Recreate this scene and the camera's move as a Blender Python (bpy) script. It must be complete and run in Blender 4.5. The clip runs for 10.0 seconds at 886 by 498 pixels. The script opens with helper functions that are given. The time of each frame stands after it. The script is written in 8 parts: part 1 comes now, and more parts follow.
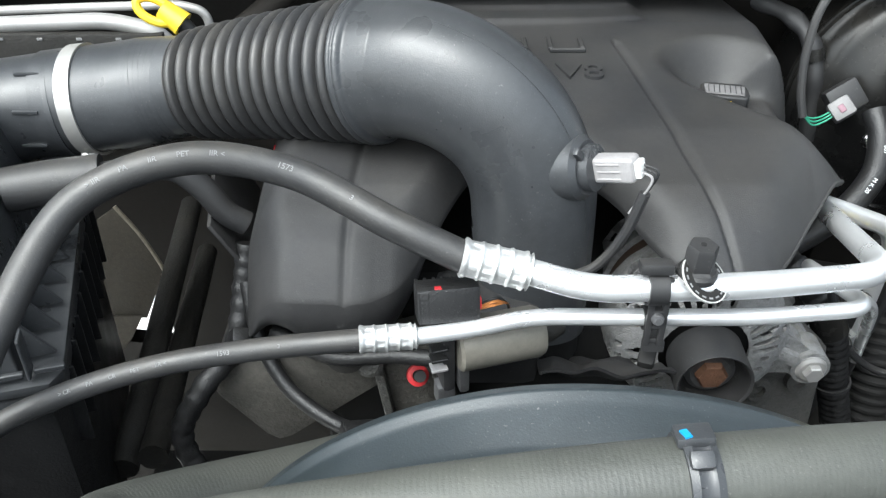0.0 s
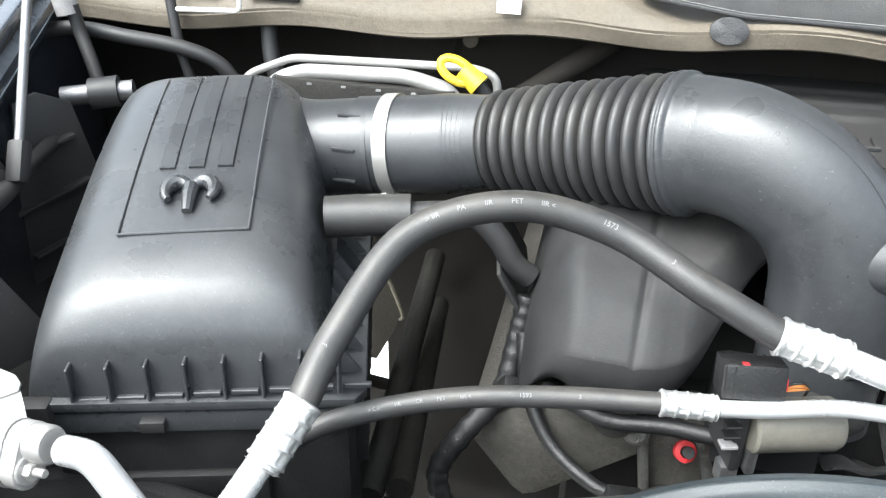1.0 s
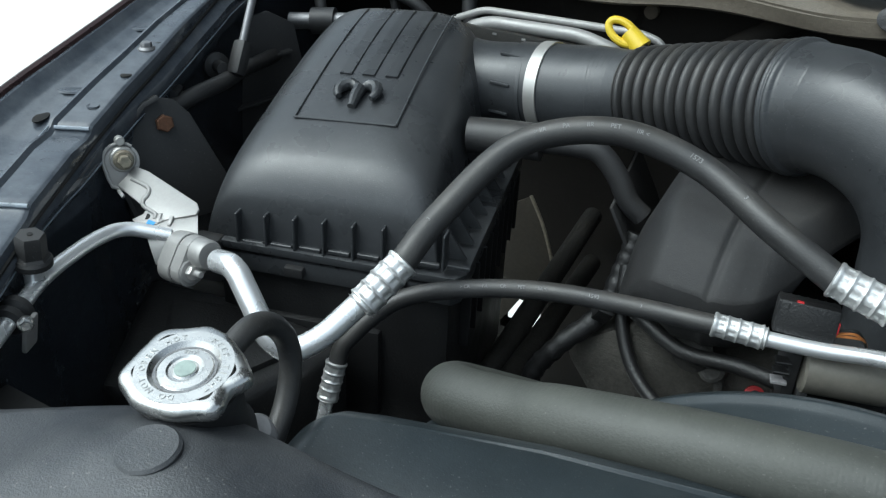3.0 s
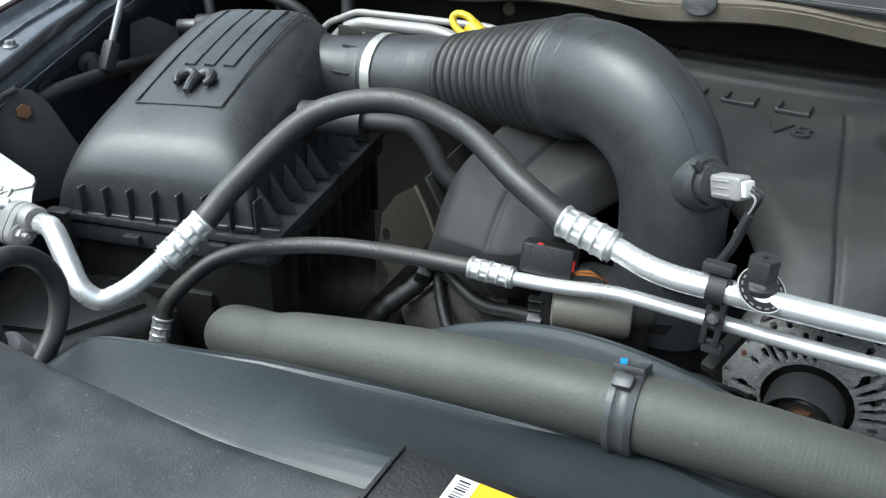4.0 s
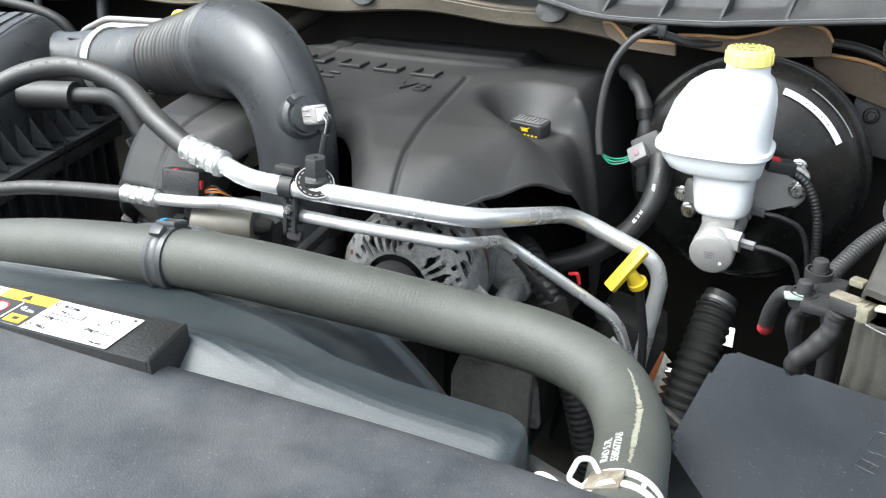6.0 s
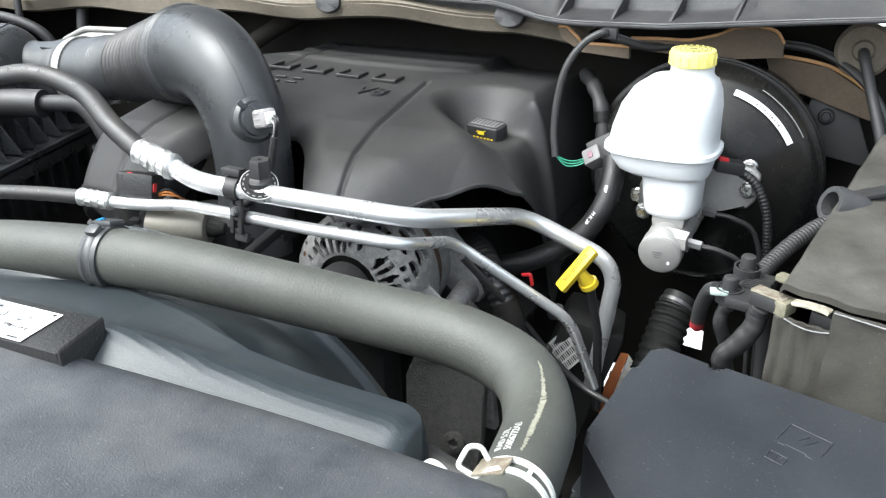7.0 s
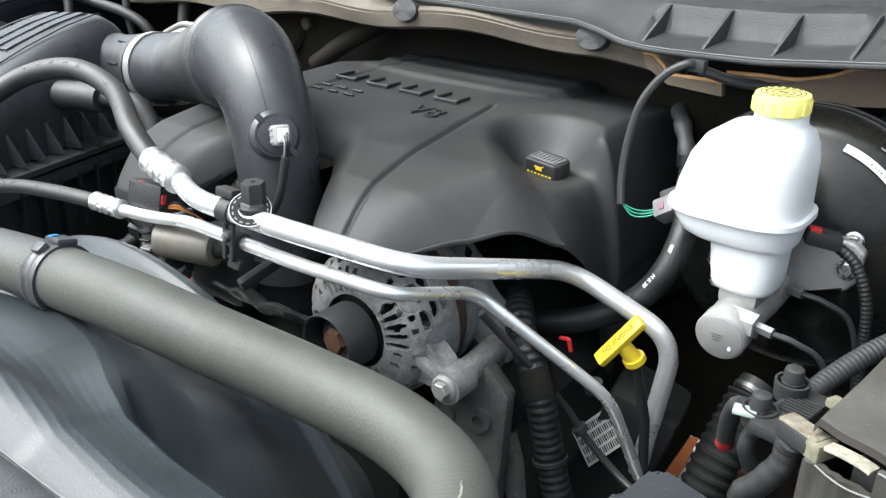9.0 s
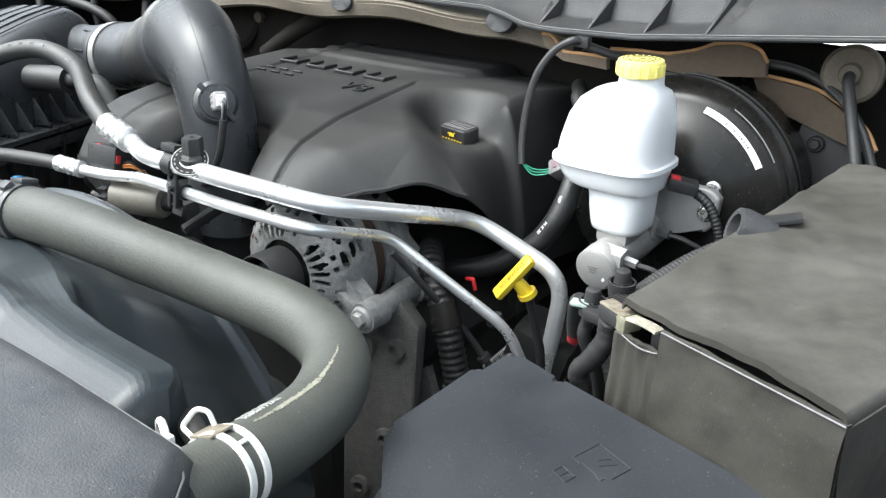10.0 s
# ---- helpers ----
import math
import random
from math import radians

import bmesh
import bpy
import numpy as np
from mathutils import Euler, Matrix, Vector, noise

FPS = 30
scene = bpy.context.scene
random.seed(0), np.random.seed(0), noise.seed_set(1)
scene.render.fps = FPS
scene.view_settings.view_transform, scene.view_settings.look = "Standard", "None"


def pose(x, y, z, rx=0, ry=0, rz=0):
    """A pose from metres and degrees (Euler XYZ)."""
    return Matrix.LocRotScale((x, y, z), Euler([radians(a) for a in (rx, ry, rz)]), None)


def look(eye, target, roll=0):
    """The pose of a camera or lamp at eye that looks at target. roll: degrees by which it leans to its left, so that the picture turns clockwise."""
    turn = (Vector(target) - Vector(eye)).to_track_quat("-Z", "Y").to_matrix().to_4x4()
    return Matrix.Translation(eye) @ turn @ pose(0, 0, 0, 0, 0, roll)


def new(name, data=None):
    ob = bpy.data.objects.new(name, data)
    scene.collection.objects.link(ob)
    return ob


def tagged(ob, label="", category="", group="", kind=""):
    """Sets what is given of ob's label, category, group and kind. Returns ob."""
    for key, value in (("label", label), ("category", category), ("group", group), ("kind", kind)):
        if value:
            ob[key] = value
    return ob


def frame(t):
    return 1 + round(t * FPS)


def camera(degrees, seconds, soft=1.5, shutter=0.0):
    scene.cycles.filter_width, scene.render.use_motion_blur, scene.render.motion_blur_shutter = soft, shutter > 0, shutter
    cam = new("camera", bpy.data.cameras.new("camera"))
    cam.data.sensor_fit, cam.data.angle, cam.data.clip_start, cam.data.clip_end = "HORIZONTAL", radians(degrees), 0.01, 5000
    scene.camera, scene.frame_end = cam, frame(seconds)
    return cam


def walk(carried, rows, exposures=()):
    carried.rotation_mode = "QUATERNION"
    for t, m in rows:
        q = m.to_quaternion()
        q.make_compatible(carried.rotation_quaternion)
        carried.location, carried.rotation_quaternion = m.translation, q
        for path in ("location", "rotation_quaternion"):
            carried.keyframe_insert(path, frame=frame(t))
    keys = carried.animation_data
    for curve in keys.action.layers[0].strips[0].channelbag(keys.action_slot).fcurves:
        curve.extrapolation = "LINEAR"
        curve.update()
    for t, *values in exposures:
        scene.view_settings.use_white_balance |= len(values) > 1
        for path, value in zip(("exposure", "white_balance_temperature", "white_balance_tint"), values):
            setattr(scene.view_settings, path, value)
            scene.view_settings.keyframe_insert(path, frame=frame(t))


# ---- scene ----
cam = camera(53.4, 10.0, soft=1.3)
PATH = [
    (0, (0.0061, -0.0145, 1.6830), (-0.0101, 1.6323, 0.5481), -0.20),
    (0.5, (-0.0489, -0.0330, 1.6824), (-0.2444, 1.6686, 0.6497), 0.29),
    (1, (-0.1038, -0.0537, 1.6767), (-0.4655, 1.6519, 0.6969), 1.50),
    (1.5, (-0.1036, -0.0859, 1.6662), (-0.6704, 1.5639, 0.6880), 2.29),
    (2, (-0.0783, -0.1130, 1.6585), (-0.8217, 1.4551, 0.6643), 2.48),
    (2.2, (-0.0651, -0.1218, 1.6597), (-0.8594, 1.4208, 0.6648), 2.75),
    (3.5, (0.1326, -0.1409, 1.6598), (-0.7341, 1.3752, 0.6850), 2.32),
    (4, (0.2557, -0.1200, 1.6482), (-0.6580, 1.3968, 0.7184), 0.81),
    (4.5, (0.3568, -0.1060, 1.6398), (-0.4797, 1.4684, 0.7336), 0.96),
    (5, (0.4319, -0.1056, 1.6267), (-0.3289, 1.5208, 0.7457), 1.60),
    (5.5, (0.5205, -0.1369, 1.6211), (-0.2822, 1.4823, 0.7644), 0.59),
    (6, (0.6001, -0.1863, 1.6178), (-0.1745, 1.4632, 0.7937), 0.51),
    (6.2, (0.6224, -0.2061, 1.6170), (-0.1327, 1.4595, 0.8074), 0.53),
    (7.3, (0.7020, -0.1464, 1.6060), (-0.1485, 1.4790, 0.8093), 0.37),
    (7.5, (0.7349, -0.1302, 1.5967), (-0.1593, 1.4728, 0.8024), 1.75),
    (8, (0.7673, -0.0720, 1.5817), (-0.2869, 1.4305, 0.7872), 2.47),
    (8.5, (0.7379, -0.0210, 1.5919), (-0.3554, 1.4556, 0.8018), 2.15),
    (9, (0.7225, 0.0091, 1.6034), (-0.4122, 1.4540, 0.8131), 1.14),
    (9.5, (0.7620, -0.0234, 1.6150), (-0.3753, 1.4242, 0.8332), 1.04),
    (10, (0.8635, -0.0579, 1.5914), (-0.2495, 1.4197, 0.8313), 1.25),
]
EXPOSURES = [
    (0, 1.68, 6000, 3), (0.5, 2.2, 6100, 4), (1, 2.25, 6100, 4), (1.5, 1.78, 5980, 3), (2, 1.32, 5870, 1), (3.5, 0.38, 5680, -3), (4, 1.13, 5800, -1), (4.5, 1.35, 5870, 0),
    (5, 1.42, 5920, 1), (5.5, 1.55, 6000, 2), (6, 1.83, 6070, 4), (7.5, 1.78, 6080, 4), (9, 1.74, 6080, 4), (10, 1.75, 6080, 4)]
walk(cam, [(t, look(eye, target, roll)) for t, eye, target, roll in PATH], EXPOSURES)

# ---- light ----
world = bpy.data.worlds.new("sky")
scene.world = world
world.use_nodes = True
wn, wl = world.node_tree.nodes, world.node_tree.links
sky = wn.new("ShaderNodeTexSky")
sky.sky_type, sky.sun_disc = "NISHITA", False
SUN_EL, SUN_AZ = 57.0, 225.0
sky.sun_elevation, sky.sun_rotation = radians(SUN_EL), radians(SUN_AZ)
sky.air_density, sky.dust_density, sky.ozone_density = 1.0, 7.0, 1.0
pale = wn.new("ShaderNodeHueSaturation")
pale.inputs["Saturation"].default_value = 0.35
wl.new(sky.outputs["Color"], pale.inputs["Color"])
wl.new(pale.outputs["Color"], wn["Background"].inputs["Color"])
wn["Background"].inputs["Strength"].default_value = 0.15
sun = new("sun", bpy.data.lights.new("sun", "SUN"))
sun.data.energy, sun.data.angle, sun.data.color = 0.6, radians(100), (1.0, 0.98, 0.95)
to_sun = Vector((math.sin(radians(SUN_AZ)) * math.cos(radians(SUN_EL)), math.cos(radians(SUN_AZ)) * math.cos(radians(SUN_EL)), math.sin(radians(SUN_EL))))
sun.matrix_world = Matrix.Translation((0, 0, 6)) @ to_sun.to_track_quat("Z", "Y").to_matrix().to_4x4()
scene.view_settings.exposure = 1.6


# ---- materials ----
def material(name, color, rough=0.5, metal=0.0, spread=0.25, scale=25.0, bump=0.0, grain=400.0, dust_toplight=0.0, dust_toplight_color=(0.25, 0.22, 0.17), coat=0.0, spec=0.5, rough_spread=0.12, speck=0.0):
    """A surface with two scales of colour variation, fine relief and dust with painted toplight on what faces up."""
    m = bpy.data.materials.new(name)
    m.use_nodes = True
    n, l = m.node_tree.nodes, m.node_tree.links
    b = n["Principled BSDF"]
    co = n.new("ShaderNodeTexCoord").outputs["Object"]
    def noise_tex(s, d=4.0, r=0.6):
        t = n.new("ShaderNodeTexNoise")
        t.inputs["Scale"].default_value, t.inputs["Detail"].default_value, t.inputs["Roughness"].default_value = s, d, r
        l.new(co, t.inputs["Vector"])
        return t.outputs["Fac"]
    big, small = noise_tex(scale), noise_tex(grain, 3.0)
    def mixed(fac, a, c):
        x = n.new("ShaderNodeMix")
        x.data_type = "RGBA"
        l.new(fac, x.inputs["Factor"])
        for sock, val in ((x.inputs["A"], a), (x.inputs["B"], c)):
            if isinstance(val, tuple):
                sock.default_value = (*val, 1)
            else:
                l.new(val, sock)
        return x.outputs["Result"]
    def ramp(fac, lo, hi, a=0.0, c=1.0):
        x = n.new("ShaderNodeMapRange")
        for k, val in (("From Min", lo), ("From Max", hi), ("To Min", a), ("To Max", c)):
            x.inputs[k].default_value = val
        l.new(fac, x.inputs["Value"])
        return x.outputs["Result"]
    dark = tuple(c * (1 - spread) for c in color)
    light = tuple(min(1.0, c * (1 + spread)) for c in color)
    col = mixed(ramp(big, 0.3, 0.7), dark, light)
    fine = mixed(ramp(small, 0.3, 0.7), tuple(c * (1 - 0.5 * spread) for c in color), tuple(min(1.0, c * (1 + 0.5 * spread)) for c in color))
    mottle = ramp(noise_tex(170.0, 6.0, 0.75), 0.30, 0.70)
    half = n.new("ShaderNodeValue")
    half.outputs[0].default_value = 0.4
    col = mixed(half.outputs[0], col, fine)
    worn = mixed(mottle, tuple(c * (1 - 1.3 * spread) if spread < 0.7 else c * 0.1 for c in color), tuple(min(1.0, c * (1 + 1.3 * spread)) for c in color))
    third = n.new("ShaderNodeValue")
    third.outputs[0].default_value = 0.35
    col = mixed(third.outputs[0], col, worn)
    rgh = ramp(big, 0.25, 0.75, max(0.03, rough - rough_spread), min(1.0, rough + rough_spread))
    if dust_toplight:
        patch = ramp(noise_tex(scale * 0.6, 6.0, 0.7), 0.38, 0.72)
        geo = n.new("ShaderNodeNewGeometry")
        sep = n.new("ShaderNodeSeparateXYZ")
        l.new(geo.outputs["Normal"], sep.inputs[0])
        # up-facing parts take the paler tone: dust, and skylight put into the colour
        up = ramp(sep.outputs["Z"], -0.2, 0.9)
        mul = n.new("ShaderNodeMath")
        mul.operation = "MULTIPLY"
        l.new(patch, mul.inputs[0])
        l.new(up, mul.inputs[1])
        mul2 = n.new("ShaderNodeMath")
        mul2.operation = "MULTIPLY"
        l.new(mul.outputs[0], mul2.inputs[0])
        mul2.inputs[1].default_value = dust_toplight
        col = mixed(mul2.outputs[0], col, dust_toplight_color)
    if speck:
        spots = ramp(noise_tex(520.0, 2.0, 0.5), 0.66, 0.74)
        wear = ramp(noise_tex(31.0, 5.0, 0.7), 0.35, 0.75)
        both = n.new("ShaderNodeMath")
        both.operation = "MULTIPLY"
        l.new(spots, both.inputs[0])
        l.new(wear, both.inputs[1])
        amount = n.new("ShaderNodeMath")
        amount.operation = "MULTIPLY"
        l.new(both.outputs[0], amount.inputs[0])
        amount.inputs[1].default_value = speck
        col = mixed(amount.outputs[0], col, (0.30, 0.29, 0.27))
    l.new(col, b.inputs["Base Color"])
    l.new(rgh, b.inputs["Roughness"])
    b.inputs["Metallic"].default_value = metal
    b.inputs["Specular IOR Level"].default_value = spec
    if coat:
        b.inputs["Coat Weight"].default_value, b.inputs["Coat Roughness"].default_value = coat, 0.08
    if bump:
        bp = n.new("ShaderNodeBump")
        bp.inputs["Strength"].default_value, bp.inputs["Distance"].default_value = bump, 0.002
        l.new(small, bp.inputs["Height"])
        l.new(bp.outputs[0], b.inputs["Normal"])
    return m


PLASTIC = material("satin_black_plastic", (0.036, 0.038, 0.041), 0.31, bump=0.10, grain=900, dust_toplight=0.22, dust_toplight_color=(0.11, 0.11, 0.11), speck=0.35, rough_spread=0.10, scale=17, spread=0.30)
COVER = material("engine_cover_plastic", (0.024, 0.024, 0.025), 0.56, spec=0.40, bump=0.15, grain=900, spread=0.38, dust_toplight=0.36, dust_toplight_color=(0.066, 0.060, 0.051), speck=0.18, scale=11, rough_spread=0.10)
SHROUD = material("dusty_shroud_plastic", (0.020, 0.026, 0.030), 0.34, bump=0.09, grain=700, spread=0.3, dust_toplight=0.08, dust_toplight_color=(0.11, 0.115, 0.10), speck=0.40, scale=14, rough_spread=0.04)
FRONT = material("radiator_cover_plastic", (0.031, 0.034, 0.040), 0.42, bump=0.28, grain=800, spread=0.5, dust_toplight=0.55, dust_toplight_color=(0.12, 0.12, 0.12), speck=0.8, scale=19)
MATT = material("matt_black", (0.020, 0.020, 0.021), 0.55, dust_toplight=0.25, dust_toplight_color=(0.07, 0.062, 0.05), speck=0.25)
# near-black; besides black parts it paints the shade in holes and gaps
DARK = material("deep_black", (0.011, 0.011, 0.011), 0.75, dust_toplight=0.3, dust_toplight_color=(0.03, 0.027, 0.022), spec=0.3)
RUBBER = material("black_rubber_hose", (0.026, 0.026, 0.027), 0.44, bump=0.12, grain=600, dust_toplight=0.38, dust_toplight_color=(0.12, 0.108, 0.088), speck=0.25)
HOSE = material("olive_grey_coolant_hose", (0.050, 0.052, 0.046), 0.56, bump=0.18, grain=500, dust_toplight=0.34, dust_toplight_color=(0.110, 0.110, 0.092), speck=0.3, scale=15)
ALU = material("drawn_aluminium", (0.88, 0.885, 0.89), 0.30, 0.70, spread=0.06, bump=0.05, grain=700, rough_spread=0.08)
CRIMP = material("stamped_aluminium", (0.68, 0.68, 0.67), 0.40, 0.75, spread=0.25, bump=0.2, grain=500)
OXID = material("dull_steel_tube", (0.22, 0.22, 0.225), 0.48, 0.85, spread=0.3)
CAST = material("grainy_cast_aluminium", (0.29, 0.29, 0.29), 0.6, 0.5, spread=0.5, scale=110, bump=0.9, grain=600, dust_toplight=0.7, dust_toplight_color=(0.16, 0.145, 0.125), speck=0.4)
SMOOTHCAST = material("grey_cast_aluminium", (0.33, 0.323, 0.313), 0.50, 0.4, spread=0.14, bump=0.12, grain=1100)
TANCAN = material("tan_motor_housing", (0.21, 0.197, 0.168), 0.5, 0.4, spread=0.25, dust_toplight=0.3)
GREASY = material("greasy_engine_casting", (0.022, 0.021, 0.019), 0.65, 0.2, spread=0.5, scale=40, bump=0.5, grain=300, dust_toplight=0.4, dust_toplight_color=(0.045, 0.040, 0.031))
GREYPL = material("grey_connector_plastic", (0.27, 0.26, 0.26), 0.5, spread=0.25, scale=120)
WHITE = material("milky_white_plastic", (0.68, 0.695, 0.71), 0.36, spread=0.05, bump=0.05, scale=22)
WPAINT = material("white_clamp_paint", (0.66, 0.66, 0.63), 0.5, spread=0.2, scale=160)
CREAM = material("yellowed_terminal_resin", (0.19, 0.18, 0.13), 0.45, spread=0.5, scale=160, dust_toplight=0.6, dust_toplight_color=(0.12, 0.09, 0.06))
STRAP = material("corroded_plated_strap", (0.25, 0.23, 0.18), 0.6, 0.2, spread=0.5, scale=150, bump=0.4, grain=300, dust_toplight=0.9, dust_toplight_color=(0.10, 0.06, 0.035))
STRAPCREAM = material("cream_corroded_strap", (0.33, 0.31, 0.245), 0.6, 0.15, spread=0.6, scale=130, bump=0.4, grain=300, dust_toplight=0.5, dust_toplight_color=(0.20, 0.15, 0.09))
DULLRED = material("dull_red_sleeve", (0.30, 0.02, 0.025), 0.6, spread=0.3, scale=150)
DULLPL = material("dull_connector_plastic", (0.15, 0.145, 0.145), 0.5, spread=0.3, scale=120)
LABELG = material("weathered_label_paper", (0.46, 0.46, 0.45), 0.6, spread=0.2, scale=120)
CREAMPRINT = material("pale_hose_print", (0.40, 0.40, 0.38), 0.6, spread=0.3, scale=200)
STRAP_CHALK = material("cream_chalk", (0.21, 0.205, 0.16), 0.8, spread=0.4, scale=200)
LUG = material("verdigris_lug", (0.30, 0.36, 0.33), 0.6, spread=0.4, scale=160)
YELLOW = material("yellow_plastic", (0.68, 0.50, 0.03), 0.38, spread=0.10)
CAPYEL = material("pale_yellow_cap", (0.82, 0.73, 0.20), 0.4, spread=0.08)
RED = material("red_plastic", (0.50, 0.025, 0.03), 0.45, spread=0.15)
RUST = material("rusty_steel", (0.13, 0.065, 0.038), 0.75, 0.4, spread=0.5, scale=200, bump=0.4)
ORANGE = material("rust_orange_paint", (0.50, 0.15, 0.04), 0.7, spread=0.35, scale=60)
# the rail's sky reflection is put into this base and its up-facing tone
PAINT = material("dark_blue_black_paint", (0.048, 0.056, 0.069), 0.18, spread=0.25, spec=0.95, dust_toplight=0.45, dust_toplight_color=(0.14, 0.149, 0.163), rough_spread=0.06, scale=70, speck=0.3)
# edge wear and the highlight along it, both put into one pale colour
RAILEDGE = material("worn_highlight_edge", (0.22, 0.25, 0.29), 0.35, spread=0.5, scale=60, spec=0.8)
GLOSS = material("gloss_black_paint", (0.009, 0.009, 0.009), 0.26, spread=0.15, spec=0.25, dust_toplight=0.10, rough_spread=0.07, speck=0.3)
TAN = material("dusty_tan_cowl", (0.120, 0.102, 0.078), 0.65, spread=0.35, scale=18, bump=0.3, dust_toplight=0.5, dust_toplight_color=(0.165, 0.138, 0.104), speck=0.3)
BROWN = material("brown_firewall", (0.011, 0.0095, 0.008), 0.8, spread=0.5, scale=14, dust_toplight=0.35, dust_toplight_color=(0.036, 0.030, 0.023), spec=0.25)
FOAMEDGE = material("orange_foam_edge", (0.50, 0.28, 0.13), 0.8, spread=0.2, scale=80)
FOAM = material("brown_foam_sheet", (0.13, 0.10, 0.072), 0.8, spread=0.3, scale=40, bump=0.4)
CASTDARK = material("dirty_cast_bracket", (0.085, 0.083, 0.078), 0.65, 0.3, spread=0.5, scale=90, bump=0.9, grain=500, dust_toplight=0.4, dust_toplight_color=(0.11, 0.10, 0.085))
GRILLE = material("weathered_cowl_plastic", (0.034, 0.034, 0.036), 0.5, spread=0.35, bump=0.45, grain=700, dust_toplight=0.40, dust_toplight_color=(0.095, 0.092, 0.086), speck=0.4)
BAND = material("bright_steel_band", (0.46, 0.45, 0.43), 0.40, 0.6, spread=0.08)
COPPER = material("brown_stator_iron", (0.10, 0.068, 0.052), 0.6, 0.5, spread=0.3, scale=80)
PRINT = material("white_print", (0.19, 0.19, 0.19), 0.6, spread=0.2, scale=150)
LABELW = material("white_label", (0.80, 0.81, 0.82), 0.4, spread=0.04)
LABELK = material("black_label", (0.02, 0.02, 0.02), 0.4, spread=0.1)
LABELY = material("amber_label", (0.80, 0.50, 0.02), 0.4, spread=0.04)
GREENW = material("green_wire", (0.04, 0.26, 0.16), 0.5, spread=0.1)
ORANGEW = material("orange_wire", (0.50, 0.19, 0.05), 0.5, spread=0.1)
BLUE = material("blue_paint_mark", (0.02, 0.25, 0.55), 0.5, spread=0.1)
SILVER = material("plated_cap_metal", (0.60, 0.595, 0.58), 0.27, 1.0, spread=0.12, bump=0.06, scale=120, rough_spread=0.14)
# the cap's metal a tone darker: relief shade put into the letters
CAPLET = material("shaded_letter_metal", (0.50, 0.50, 0.49), 0.45, 0.9, spread=0.15)
GROUND = material("pale_gravelly_concrete", (0.72, 0.70, 0.65), 0.9, spread=0.35, scale=60, bump=1.0, grain=160)


def felt_material():
    """Woven dark felt: two crossed waves over a soft noise."""
    # the up-facing tone also paints in the skylight on the flap
    m = material("woven_battery_felt", (0.028, 0.0255, 0.0205), 0.72, spread=0.35, scale=14, dust_toplight=0.55, dust_toplight_color=(0.125, 0.12, 0.108), speck=0.3)
    n, l = m.node_tree.nodes, m.node_tree.links
    co = n.new("ShaderNodeTexCoord").outputs["Object"]
    waves = []
    sp = n.new("ShaderNodeSeparateXYZ")
    l.new(co, sp.inputs[0])
    yz = n.new("ShaderNodeMath")
    l.new(sp.outputs["Y"], yz.inputs[0])
    l.new(sp.outputs["Z"], yz.inputs[1])
    cloth = n.new("ShaderNodeCombineXYZ")
    l.new(sp.outputs["X"], cloth.inputs["X"])
    l.new(yz.outputs[0], cloth.inputs["Y"])
    for axis in ("X", "Y"):
        w = n.new("ShaderNodeTexWave")
        w.bands_direction = axis
        w.inputs["Scale"].default_value, w.inputs["Distortion"].default_value = 210.0, 0.8
        l.new(cloth.outputs[0], w.inputs["Vector"])
        waves.append(w.outputs["Fac"])
    mul = n.new("ShaderNodeMath")
    mul.operation = "MULTIPLY"
    l.new(waves[0], mul.inputs[0])
    l.new(waves[1], mul.inputs[1])
    folds = n.new("ShaderNodeTexNoise")
    folds.inputs["Scale"].default_value, folds.inputs["Detail"].default_value = 22.0, 3.0
    l.new(co, folds.inputs["Vector"])
    b1, b2 = n.new("ShaderNodeBump"), n.new("ShaderNodeBump")
    b1.inputs["Strength"].default_value, b1.inputs["Distance"].default_value = 0.16, 0.0006
    b2.inputs["Strength"].default_value, b2.inputs["Distance"].default_value = 0.38, 0.008
    l.new(mul.outputs[0], b1.inputs["Height"])
    l.new(folds.outputs["Fac"], b2.inputs["Height"])
    l.new(b2.outputs[0], b1.inputs["Normal"])
    l.new(b1.outputs[0], n["Principled BSDF"].inputs["Normal"])
    return m


FELT = felt_material()
HEADCAST = material("dusty_head_casting", (0.085, 0.080, 0.071), 0.7, 0.2, spread=0.55, scale=35, bump=0.8, grain=260, dust_toplight=0.5, dust_toplight_color=(0.085, 0.078, 0.064), speck=0.4)
# black of the looms; on the lower air box it paints in shade
LOOMSHADE = material("loom_and_shade_black", (0.010, 0.010, 0.0105), 0.46, bump=0.3, grain=400, dust_toplight=0.16, dust_toplight_color=(0.05, 0.047, 0.04), speck=0.2)
PLATEBR = material("dusty_brown_plate", (0.045, 0.039, 0.030), 0.75, spread=0.4, scale=40, bump=0.3, dust_toplight=0.4, dust_toplight_color=(0.085, 0.075, 0.058), speck=0.3)
FUSE = material("fuse_box_plastic", (0.020, 0.0225, 0.027), 0.42, bump=0.16, grain=900, dust_toplight=0.18, dust_toplight_color=(0.055, 0.057, 0.06), speck=0.5, scale=14, spread=0.3)


# ---- building helpers ----
def thing(name, at, label, category, group="", kind=""):
    e = new(name)
    e.location, e.empty_display_size = at, 0.02
    return tagged(e, label, category, group, kind)


